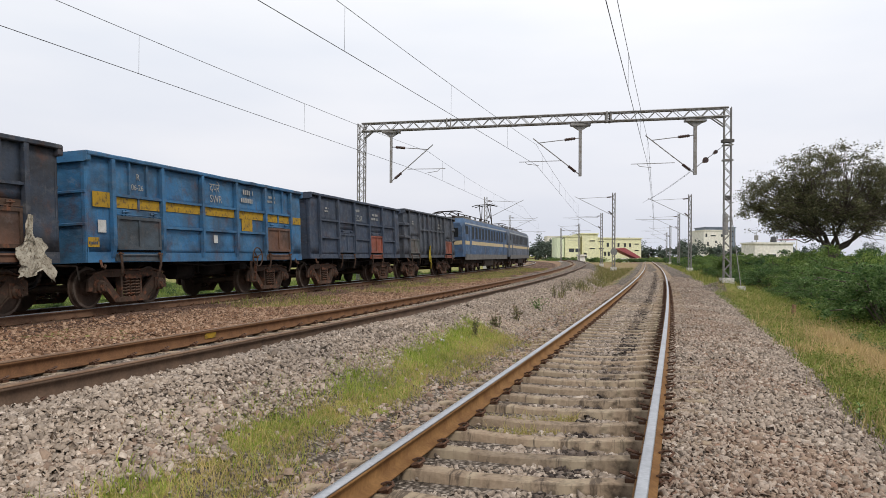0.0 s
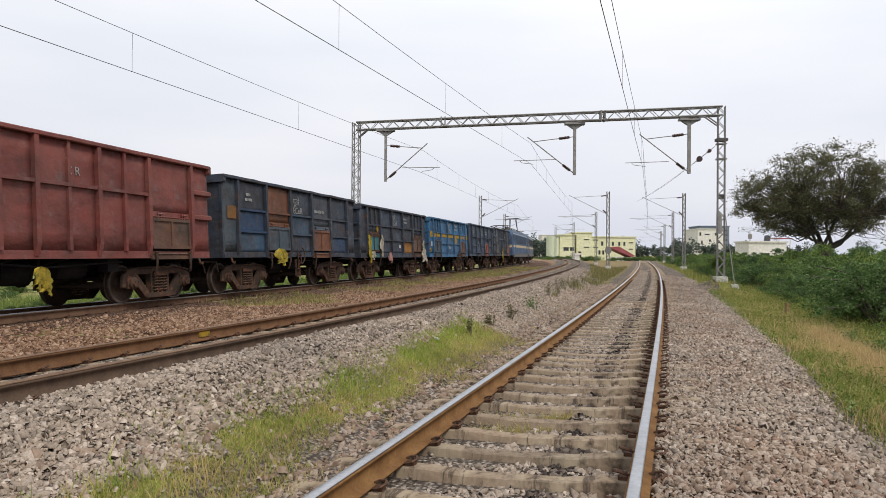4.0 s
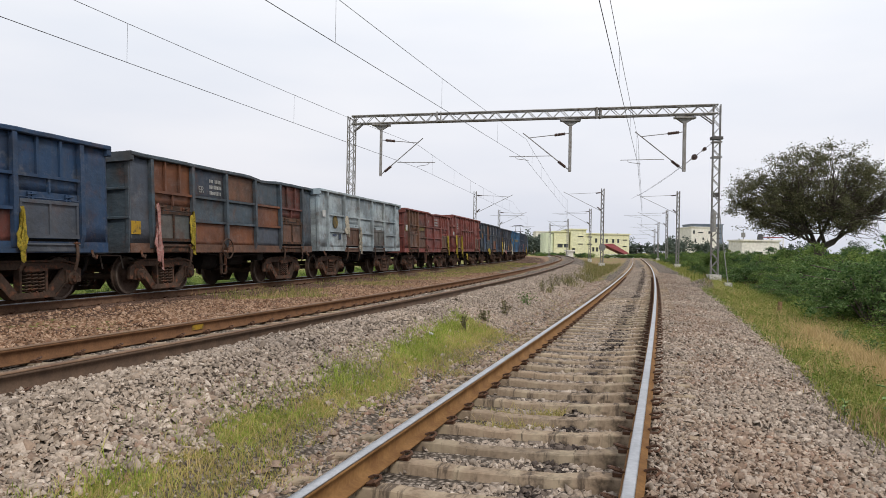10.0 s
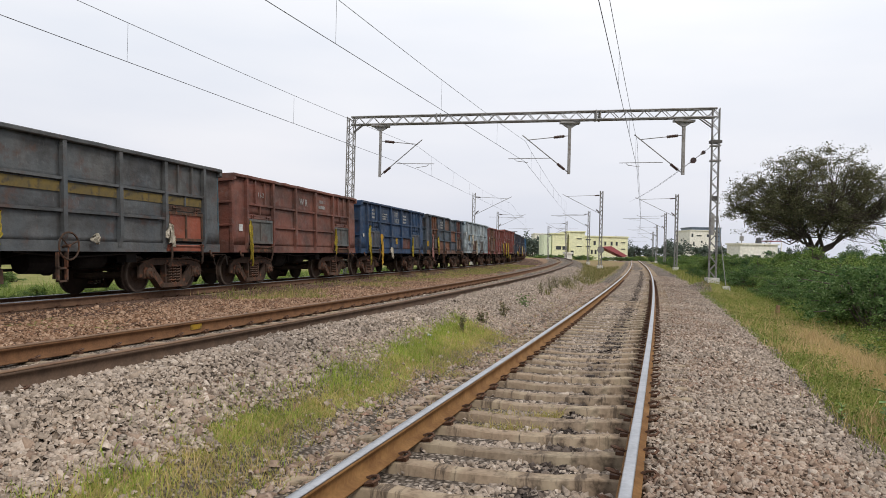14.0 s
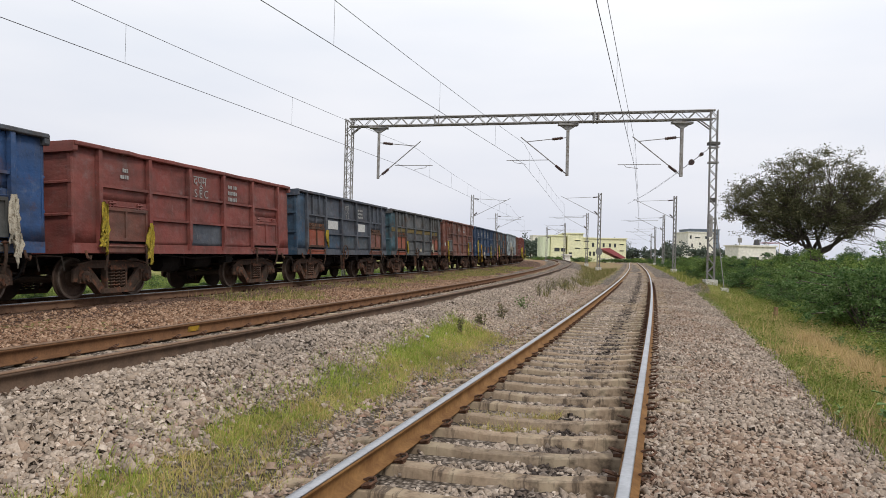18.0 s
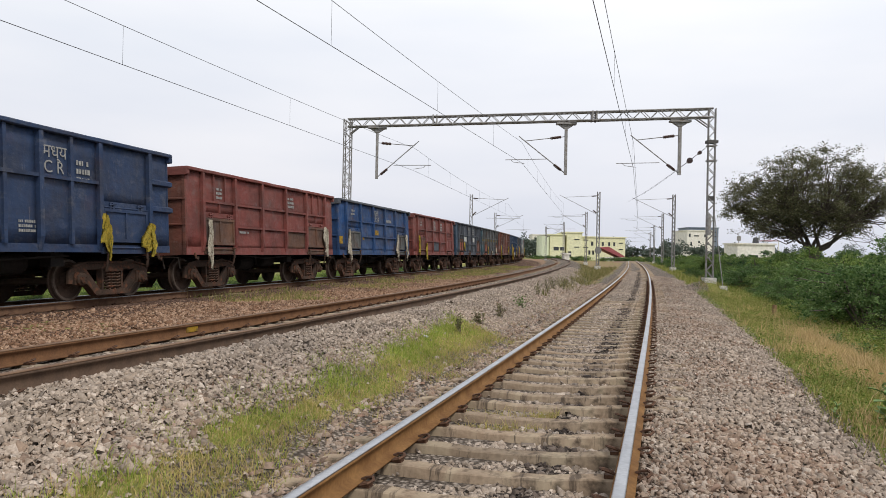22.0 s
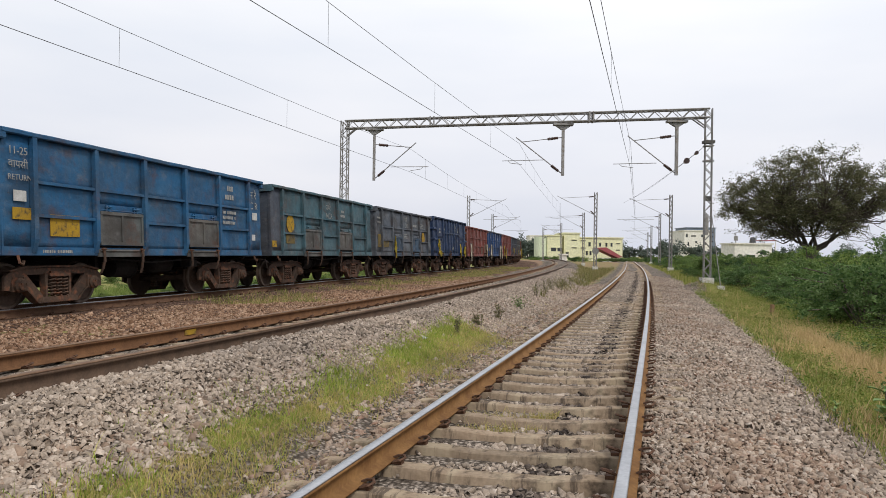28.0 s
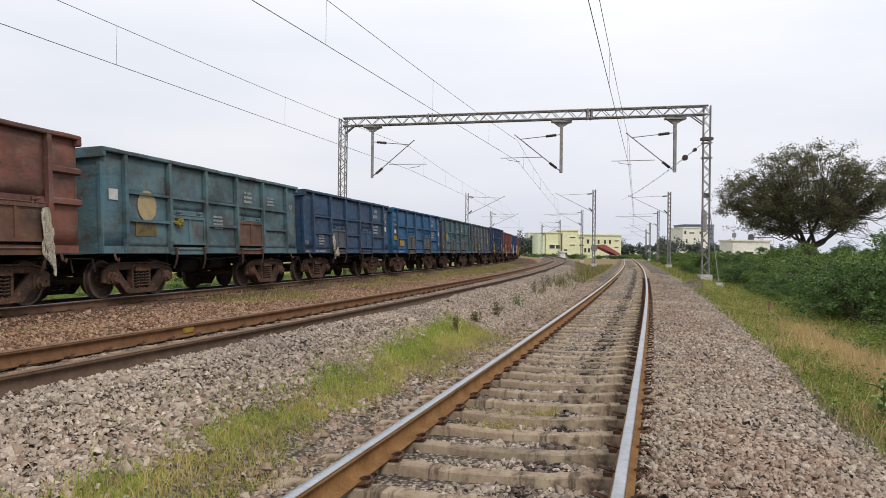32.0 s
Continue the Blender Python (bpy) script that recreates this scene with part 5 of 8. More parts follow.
    letter(w, "RETURN", -4.6, 2.62, 0.14)
    bars(w, -4.6, 2.82, 0.45, 1, 0.1)
    bars(w, 1.0, 2.66, 0.8, 1, 0.14)
    bars(w, 2.3, 2.8, 0.55, 3, 0.06)
    bars(w, -0.3, 2.2, 0.55, 3, 0.06)
    patch(w, -3.45, 1.5, 0.85, 0.3, FADED, "faded yellow panel")
    patch(w, -4.5, 1.5, 0.55, 0.6, FADED, "faded yellow panel")
    disc(w, 2.85, 2.14, 0.3, YELLOW, "yellow painted disc with worn writing")
    scrap(w, -1.9, 2.1, 0.22, 1.0, YELLOW_CLOTH, 40, "yellow plastic sheet scrap")
    w = add("b", P["teal"], "teal open wagon with a yellow disc and greyed doors", doors=(P["door_grey"], P["door_grey"]), seed=4, panels={0: P["slate"], "end": P["slate"]})
    disc(w, -3.05, 2.2, 0.3, YELLOW, "yellow painted disc")
    patch(w, -3.4, 1.5, 0.65, 0.3, FADED, "faded yellow panel")
    letter(w, "NCR", -0.2, 2.54, 0.3)
    letter(w, "उमरे", -0.2, 2.82, 0.3)
    bars(w, 1.0, 2.8, 0.5, 2, 0.12)
    patch(w, -4.87, 1.36, 0.3, 0.2, YELLOW, "yellow painted square")
    w = add("b", P["azure"], "bright blue open wagon with yellow panels and grey doors", doors=(P["door_grey"], P["door_grey"]), seed=2)
    letter(w, "RETURN", -4.65, 2.5, 0.15)
    letter(w, "11-25", -4.62, 2.92, 0.2)
    letter(w, "वापसी", -4.62, 2.7, 0.2)
    patch(w, -3.3, 1.46, 0.8, 0.42, YELLOW, "yellow painted panel")
    patch(w, -4.5, 1.78, 0.5, 0.22, YELLOW, "yellow painted panel")
    patch(w, -4.45, 2.12, 0.3, 0.2, WHITE_CARD, "pale notice", name="notice")
    bars(w, 2.4, 2.9, 0.5, 2, 0.17)
    bars(w, 2.25, 2.3, 0.75, 3, 0.1)
    letter(w, "C R", 3.9, 2.52, 0.3)
    letter(w, "म रे", 3.9, 2.8, 0.32)
    patch(w, 4.1, 2.2, 0.3, 0.22, WHITE_CARD, "white notice", name="notice")
    bars(w, -3.5, 1.06, 0.8, 1, 0.07, x=1.516)
    patch(w, 4.0, 1.55, 0.22, 0.18, WHITE_CARD, "white notice", name="notice")
    w = add("b", P["indigo"], "dark blue open wagon with white stencils", doors=(P["slate"], P["indigo"]), seed=2)
    bars(w, 2.35, 2.92, 0.6, 2, 0.17)
    bars(w, 2.25, 2.3, 0.75, 3, 0.1)
    letter(w, "SER", 3.85, 2.5, 0.3)
    letter(w, "दपूरे", 3.85, 2.8, 0.28)
    patch(w, 4.05, 2.16, 0.3, 0.22, WHITE_CARD, "white notice", name="notice")
    bars(w, -3.2, 1.75, 0.55, 4, 0.07)
    letter(w, "UD", -4.85, 1.4, 0.2)
    bars(w, -3.5, 1.06, 1.0, 1, 0.07, x=1.516)
    bars(w, -4.8, 1.06, 0.4, 1, 0.06, x=1.516)
    scrap(w, -1.95, 1.9, 0.16, 0.9, WHITE_CLOTH, 41, "dirty white rag")
    scrap(w, -1.7, 1.3, 0.3, 0.35, WHITE_CLOTH, 42, "dirty white rag")
    w = add("b", P["sea_green"], "grey-green open wagon with a cream disc and a brown door", doors=(P["sea_green"], P["brown"]), seed=8)
    disc(w, -2.9, 2.24, 0.36, surface("cream_disc_paint", (0.45, 0.36, 0.2), (0.36, 0.28, 0.16), 5.0, 0.8, 0.1, 0.004), "cream painted disc with worn lettering")
    letter(w, "PIPE", -3.1, 2.1, 0.16, P["dark_grey"], "dark letters on the disc", x=1.517)
    letter(w, "NF", 4.1, 2.58, 0.24)
    patch(w, -3.35, 1.5, 0.8, 0.36, FADED, "faded yellow panel")
    bars(w, 1.1, 2.84, 0.5, 3, 0.09)
    bars(w, -0.3, 2.1, 0.5, 4, 0.07)
    bars(w, 2.4, 2.8, 0.5, 3, 0.07)
    patch(w, -4.55, 2.3, 0.3, 0.24, WHITE_CARD, "white notice", name="notice")
    scrap(w, -1.8, 2.0, 0.35, 0.2, YELLOW_CLOTH, 43, "yellow plastic sheet scrap")
    w = add("c", P["red_brown"], "scraped red-brown ribbed open wagon with a rag at its door", doors=(P["brown"], P["brown"]), seed=4)
    scrap(w, 3.55, 2.0, 0.3, 1.2, WHITE_CLOTH, 44, "dirty white rag")


def locomotive(body, label, lead):
    """An electric goods locomotive, twenty metres long, cab at each end, pantographs on the roof."""
    w = thing("electric_locomotive", label, "locomotive", "locomotives of the goods train")
    half = 9.4
    grey = surface("loco_roof_grey", (0.12, 0.115, 0.11), (0.2, 0.19, 0.18), 2.0, 0.8, 0.2, 0.01)
    cream = surface("loco_cream_band", (0.6, 0.48, 0.28), (0.5, 0.4, 0.25), 2.0, 0.6, 0.1, 0.005)
    glass = surface("loco_window", (0.012, 0.014, 0.017), (0.022, 0.024, 0.027), 2.0, 0.62, 0.0)
    pale = surface("loco_pale_vent", (0.42, 0.44, 0.46), (0.35, 0.37, 0.4), 2.0, 0.6, 0.1, 0.005)
    bm = bmesh.new()
    prof = [(-1.5, 1.05), (1.5, 1.05), (1.53, 1.4), (1.53, 3.3), (1.38, 3.6), (-1.38, 3.6), (-1.53, 3.3), (-1.53, 1.4)]
    rings = []
    for y, f in ((-half, 0.86), (-half + 0.55, 1.0), (half - 0.55, 1.0), (half, 0.86)):
        rings.append([bm.verts.new((x * (0.94 if f < 1 else 1), y, 1.05 + (z - 1.05) * (f if z > 2.2 else 1))) for x, z in prof])
    for u, v in zip(rings, rings[1:]):
        for j in range(8):
            bm.faces.new((u[j], u[(j + 1) % 8], v[(j + 1) % 8], v[j]))
    bm.faces.new(rings[0][::-1]), bm.faces.new(rings[-1])
    part("body", done(bm, "body"), body, w)
    part("band", boxes("band", ((1.525, -half + 0.5, 1.85), (1.54, half - 0.5, 2.1))), cream, w, "cream waist band")
    part("band", boxes("band", ((-1.42, -half - 0.012, 1.85), (1.42, -half + 0.02, 2.1))), cream, w, "cream waist band")
    part("cant_rail", boxes("cant_rail", ((1.5, -half + 0.6, 3.2), (1.545, half - 0.6, 3.3))), pale, w, "pale strip under the roof")
    for y in (-6.9, -2.3, 2.3, 6.9):
        part("step", boxes("step", ((1.35, y - 0.25, 0.42), (1.5, y + 0.25, 0.47)), ((1.46, y - 0.25, 0.42), (1.49, y - 0.21, 0.9)), ((1.46, y + 0.21, 0.42), (1.49, y + 0.25, 0.9))), UNDER, w)
    for k in range(11):
        y = -6.3 + k * 1.26
        f = part("window", cached("loco_side_window", lambda: boxes("window", ((-0.01, -0.34, 0.0), (0.022, 0.34, 0.82)))), glass, w, m=pose(1.533, y, 2.28))
        part("window_frame", cached("loco_window_frame", lambda: boxes("window_frame", ((-0.01, -0.4, -0.05), (0.02, -0.34, 0.87)), ((-0.01, 0.34, -0.05), (0.02, 0.4, 0.87)), ((-0.01, -0.34, 0.82), (0.02, 0.34, 0.87)), ((-0.01, -0.34, -0.05), (0.02, 0.34, 0.0)))), body, f)
        part("vent_port", cached("vent_port", lambda: boxes("vent_port", ((-0.012, -0.26, 0.0), (0.012, 0.26, 0.14)))), pale, w, m=pose(1.475, y, 3.36, 0, -26, 0))
    part("roof_shell", made("roof_shell", lambda bm: bm_prism(bm, [(-1.4, 3.56), (1.4, 3.56), (1.3, 3.68), (0.8, 3.8), (-0.8, 3.8), (-1.3, 3.68)], -half + 1.6, half - 1.6, 1)), grey, w, "sooty grey curved roof")
    part("skirt", boxes("skirt", ((1.44, -half + 0.6, 0.84), (1.545, half - 0.6, 1.2))), grey, w, "grimy lower skirt")
    for y in (-8.3, 8.3):
        part("cab_window", cached("cabwin", lambda: boxes("cab_window", ((0, -0.4, 0), (0.02, 0.4, 0.55)))), glass, w, m=pose(1.525, y, 2.55))
        part("cab_door", cached("cabdoor", lambda: boxes("cab_door", ((0, -0.32, 0), (0.015, 0.32, 1.9)))), body, w, m=pose(1.535, y + (1.1 if y < 0 else -1.1), 1.2))
    for s in (-1, 1):
        for x in (-0.68, 0.68):
            part("windscreen", boxes("windscreen", ((x - 0.5, min(s * half, s * (half + 0.02)), 2.35), (x + 0.5, max(s * half, s * (half + 0.02)), 2.95))), glass, w)
        part("coupler", COUPLERS[s], UNDER, w, m=pose(0, s * (half - 4.95), 0))
    roof = []
    rng = random.Random(5)
    for k in range(9):
        y = -5.5 + k * 1.35
        roof.append(((-0.5 - rng.random() * 0.5, y - 0.3, 3.58), (0.4 + rng.random() * 0.5, y + 0.35, 3.75 + rng.random() * 0.22)))
    for lo, hi in roof:
        part("roof_box", boxes("roof_box", (lo, hi)), grey, w, "roof equipment box")
    part("roof_busbar", made("busbar", lambda bm: [bm_tube(bm, [(x, -6.5, 4.1), (x, 6.5, 4.12)], 0.03, 5) for x in (-0.3, 0.5)] + [bm_tube(bm, [(0.5, y, 3.6), (0.5, y, 4.1)], 0.06, 6) for y in range(-6, 7, 2)]), UNDER, w)
    for y, up in ((-7.2, False), (7.2, lead)):
        h = 1.75 if up else 0.35
        d = 0.25 if up else 1.2

        def panto(bm):
            if up:
                for x in (-0.5, 0.5):
                    bm_tube(bm, [(x, 0.1, 3.8), (x * 0.9, 0.35, 4.3), (x * 0.7, -0.75, 3.8 + h)], 0.035, 5)
                    bm_tube(bm, [(x, 0.3, 3.8), (x * 0.9, 0.6, 4.4), (x * 0.7, 0.65, 3.8 + h)], 0.035, 5)
                for yy in (-0.75, 0.65):
                    bm_tube(bm, [(-1.0, yy, 3.72 + h), (-0.6, yy, 3.83 + h), (0.6, yy, 3.83 + h), (1.0, yy, 3.72 + h)], 0.035, 5)
                for x in (-0.4, 0.4):
                    bm_tube(bm, [(x, -0.95, 3.8 + h), (x, 0.85, 3.8 + h)], 0.03, 5)
                for x in (-0.6, 0.6):
                    bm_box(bm, (x - 0.06, -0.8, 3.55), (x + 0.06, 1.0, 3.82))
                return
            for x in (-0.55, 0.55):
                bm_tube(bm, [(x, -0.9, 3.8), (x * 0.8, -d * 0.9 - 0.2, 3.8 + h * 0.5), (x * 0.6, 0, 3.8 + h)], 0.035, 5)
                bm_tube(bm, [(x, 0.9, 3.8), (x * 0.8, d * 0.9 + 0.2, 3.8 + h * 0.5), (x * 0.6, 0, 3.8 + h)], 0.035, 5)
            for yy in (-0.2, 0.2):
                bm_tube(bm, [(-1.0, yy, 3.75 + h), (-0.6, yy, 3.85 + h), (0.6, yy, 3.85 + h), (1.0, yy, 3.75 + h)], 0.03, 5)
            for x in (-0.6, 0.6):
                bm_box(bm, (x - 0.06, -1.0, 3.55), (x + 0.06, 1.0, 3.82))
        part("pantograph", made("pantograph", panto), UNDER, w, "steel pantograph", pose(0, y, 0))
    part("underframe", boxes("loco_underframe", ((-1.3, -8.6, 0.6), (1.3, 8.6, 1.05)), ((-1.45, -2.0, 0.35), (1.45, 2.0, 1.05))), UNDER, w)
    sets = []
    for c in (-5.6, 5.6):
        part("bogie", boxes("loco_bogie", ((1.0, -2.6, 0.45), (1.2, 2.6, 0.95)), ((-1.2, -2.6, 0.45), (-1.0, 2.6, 0.95)), *[((1.0, y - 0.3, 0.3), (1.3, y + 0.3, 0.8)) for y in (-1.9, 0, 1.9)]), BOGIE, w, m=pose(0, c, 0))
        for y in (-1.9, 0, 1.9):
            ws = part("wheelset", LOCO_WHEELS_M, WHEEL, w, m=pose(0, c + y, 0.5))
            [part("wheel_rim", LOCO_RIM_M[e], TREAD, ws) for e in (-1, 1)]
            sets.append(ws)
    return w, sets


LOCOS = [locomotive(paint("loco_blue", (0.048, 0.108, 0.225), (0.07, 0.125, 0.21), 0.4, 0.15, 91.0), "blue electric locomotive with a cream band and raised pantograph", True),
         locomotive(paint("loco_grey_blue", (0.09, 0.12, 0.17), (0.12, 0.14, 0.17), 0.4, 0.15, 97.0), "grey-blue electric locomotive with a cream band, leading the train", False)]
wagons()


# ---- overhead line ----
GALV = surface("galvanised_steel", (0.26, 0.25, 0.24), (0.37, 0.36, 0.35), 3.0, 0.6, 0.15, 0.004, metal=0.2, c3=(0.20, 0.16, 0.125))
WIRE = surface("weathered_copper_wire", (0.07, 0.07, 0.075), (0.11, 0.11, 0.115), 3.0, 0.6, 0.0)
INSUL = surface("brown_glazed_insulator", (0.05, 0.025, 0.02), (0.08, 0.04, 0.03), 6.0, 0.3, 0.0)
CLAMP = surface("clamp_steel", (0.09, 0.085, 0.08), (0.14, 0.13, 0.12), 5.0, 0.7, 0.2, 0.004)
PLINTH = surface("pale_concrete", (0.6, 0.58, 0.53), (0.7, 0.68, 0.63), 4.0, 0.9, 0.4, 0.01, c3=(0.25, 0.22, 0.18))


def lattice(parent, a, b, w, d, across, step, chord=0.05, lace=0.03):
    """Four chords with zigzag lacing between a and b; across: the way the width w runs; d the depth the other way."""
    a, b, ax = Vector(a), Vector(b), Vector(across).normalized()
    run = (b - a).normalized()
    up = run.cross(ax).normalized()
    n = max(2, round((b - a).length / step))
    corner = lambda i, j: ax * (w / 2 * i) + up * (d / 2 * j)
    for i in (-1, 1):
        for j in (-1, 1):
            part("chord", made("chord", lambda bm: bm_tube(bm, [a + corner(i, j), b + corner(i, j)], chord * 0.62, 4)), GALV, parent)
    for lead in ((1, True), (-1, True), (1, False), (-1, False)):
        def go(bm):
            for k in range(n):
                p, q = a + (b - a) * (k / n), a + (b - a) * ((k + 1) / n)
                e = 1 if k % 2 else -1
                c0, c1 = (corner(e, lead[0]), corner(-e, lead[0])) if lead[1] else (corner(lead[0], e), corner(lead[0], -e))
                bm_tube(bm, [p + c0, q + c1], lace * 0.6, 4)
        tagged(part("lacing", made("lacing", go), GALV, parent), kind="stuff")


def cantilever(name, base, along, top, low, side, reach, contact, parent=None, group="cantilevers over the tracks"):
    """Tie, strut, insulators and steady arm that hold the wires; base: foot of the strut; along: unit vector; side: -1 or 1."""
    c = thing(name, "tubular bracket with brown insulators holding the overhead wires", "cantilever", group)
    bx, by = base
    at = lambda a, z: Vector((bx + along[0] * a * side, by + along[1] * a * side, z))
    part("tie", made("tie", lambda bm: bm_tube(bm, [at(0, top), at(reach, top - 0.2)], 0.022, 5)), GALV, c)
    part("strut", made("strut", lambda bm: bm_tube(bm, [at(0, low), at(reach * 1.12, top + 0.05)], 0.028, 5)), GALV, c)
    for p, q in ((at(0.25, top - 0.02), at(0.8, top - 0.08)), (at(0.22, low + (top - low) * 0.09), at(0.6, low + (top - low) * 0.25))):
        def beads(bm):
            d = (q - p).normalized()
            u = d.cross(Vector((0, 0, 1))).normalized()
            v = d.cross(u)
            rings = []
            for k in range(15):
                r = 0.03 if k in (0, 14) else (0.085 if k % 2 else 0.055)
                rings.append([bm.verts.new(p + (q - p) * (k / 14) + r * (math.cos(0.785 * j) * u + math.sin(0.785 * j) * v)) for j in range(8)])
            for a, b in zip(rings, rings[1:]):
                for j in range(8):
                    bm.faces.new((a[j], a[(j + 1) % 8], b[(j + 1) % 8], b[j]))
            bm.faces.new(rings[0][::-1]), bm.faces.new(rings[-1])
        part("insulator", made("insulator", beads), INSUL, c, "brown ribbed insulator")
    part("register_tube", made("register_tube", lambda bm: bm_tube(bm, [at(reach * 0.45, contact + 0.22), at(reach * 1.45, contact + 0.2)], 0.018, 5)), GALV, c)
    part("steady_arm", made("steady_arm", lambda bm: bm_tube(bm, [at(reach * 1.3, contact + 0.18), at(reach * 1.25, contact + 0.08), at(reach * 0.98, contact)], 0.014, 5)), GALV, c)
    return c


RIGHT, LEFT = Vector((13.2, 35.6, 0)), Vector((-5.15, 40.0, 0))
BOOM = (LEFT - RIGHT).normalized()


def on_boom(x):
    f = (x - RIGHT.x) / (LEFT.x - RIGHT.x)
    return x, RIGHT.y + (LEFT.y - RIGHT.y) * f


def portal():
    t = thing("overhead_portal", "galvanised lattice steel portal spanning three tracks", "overhead line portal")
    ax = BOOM
    z0, z1 = 8.33, 8.8
    lattice(t, RIGHT + Vector((0, 0, 0.52)), RIGHT + Vector((0, 0, 8.8)), 0.32, 0.32, ax, 0.36)
    lattice(t, LEFT + Vector((0, 0, -0.1)), LEFT + Vector((0, 0, 8.72)), 0.36, 0.32, ax, 0.36)
    lattice(t, RIGHT + Vector((0, 0, 8.58)), LEFT + Vector((0, 0, 8.5)), 0.36, 0.42, (0, 1, 0), 0.42, 0.07)
    for foot, s in ((RIGHT, 1), (LEFT, -1)):
        part("knee_brace", made("knee", lambda bm: [bm_tube(bm, [foot + Vector((0, e, 7.9)) + ax * 0.15 * s, foot + Vector((0, e, 8.36)) + ax * 0.75 * s], 0.035, 4) for e in (-0.15, 0.15)]), GALV, t)
    for f in (0.3, 0.74):
        p = RIGHT + (LEFT - RIGHT) * f
        for e in (-0.1, 0.1):
            part("splice_plate", boxes("splice", ((p.x + e - 0.035, p.y - 0.21, 8.28), (p.x + e + 0.035, p.y + 0.21, 8.82))), GALV, t)
    for z, h, a in ((7.1, 0.14, 0.25), (6.95, 0.06, 0.22), (6.2, 0.08, 0.22), (4.3, 0.22, 0.13)):
        part("clamp", boxes("clamp", ((RIGHT.x - a, RIGHT.y - a + 0.03, z), (RIGHT.x + a, RIGHT.y + a - 0.03, z + h))), CLAMP if h > 0.1 else GALV, t)
    part("balance_weight", made("weight", lambda bm: bm_tube(bm, [(RIGHT.x - 0.2, RIGHT.y - 0.3, 2.6), (RIGHT.x - 0.2, RIGHT.y - 0.3, 3.6)], 0.13, 10)), GALV, t)
    tagged(new("portal_footing", boxes("portal_footing", ((RIGHT.x - 0.3, RIGHT.y - 0.26, -0.5), (RIGHT.x + 0.26, RIGHT.y + 0.26, 0.53)))), "pale concrete footing under the portal mast", "footing")
    bpy.data.objects["portal_footing"].data.materials.append(PLINTH)
    b = tagged(new("anchor_block", boxes("anchor_block", ((13.42, 34.75, -0.6), (13.76, 35.1, 0.17)))), "pale concrete anchor block in the grass", "anchor block")
    b.data.materials.append(PLINTH)
    g = tagged(new("guy_rod", made("guy_rod", lambda bm: bm_tube(bm, [(13.62, 34.95, 0.15), (RIGHT.x + 0.15, RIGHT.y, 4.0)], 0.022, 5))), "steel stay from the portal mast to its anchor block", "stay")
    g.data.materials.append(GALV)
    for x, low, side, reach, contact in ((-3.5, 5.5, 1, 2.1, 5.95), (6.35, 5.66, -1, 2.15, 6.2), (11.75, 5.62, -1, 2.1, 5.96)):
        X, Y = on_boom(x)
        d = thing("drop_arm", "steel drop post hanging from the portal boom", "drop post", "drop posts of the portal")
        along = (-BOOM.x, -BOOM.y)
        part("post", boxes("post", ((X - 0.07, Y - 0.07, low - 0.06), (X + 0.07, Y + 0.07, 8.15))), GALV, d)
        part("post_head", made("head", lambda bm: bm_prism(bm, [(-0.42, 8.16), (-0.1, 7.95), (0.1, 7.95), (0.42, 8.16)], -0.09, 0.09, 1)), GALV, d, m=pose(X, Y, 0))
        part("hanger_plate", boxes("hanger", ((X - 0.5, Y - 0.2, 8.16), (X + 0.5, Y + 0.2, 8.26))), GALV, d)
        cantilever("cantilever", (X, Y), along, low + 1.9, low, side, reach, contact)


def mast(x, y, top, side, reach, contact=None, foot=0.2, w=0.3):
    m = thing("overhead_mast", "galvanised lattice mast of the overhead line", "overhead line mast", "overhead line masts")
    lattice(m, (x, y, foot), (x, y, top), w, w * 0.7, (1, 0, 0), 0.5, 0.07, 0.04)
    tagged(new("mast_footing", cached("mast_footing", lambda: boxes("mast_footing", ((-0.3, -0.3, -0.6), (0.3, 0.3, -0.06))))), "pale concrete footing under a mast", "footing", "mast footings").matrix_basis = pose(x, y, foot + 0.12)
    if not MESHES["mast_footing"].materials:
        MESHES["mast_footing"].materials.append(PLINTH)
    if side:
        cantilever("cantilever", (x, y), (0.98, -0.2), top - 0.45, top - 2.7, side, reach, contact or top - 3.1)


def strand(name, label, pts, r):
    ob = tagged(new(name, made(name, lambda bm: bm_tube(bm, pts, r, 5))), label, "overhead wire", "overhead wires")
    ob.data.materials.append(WIRE)
    return ob


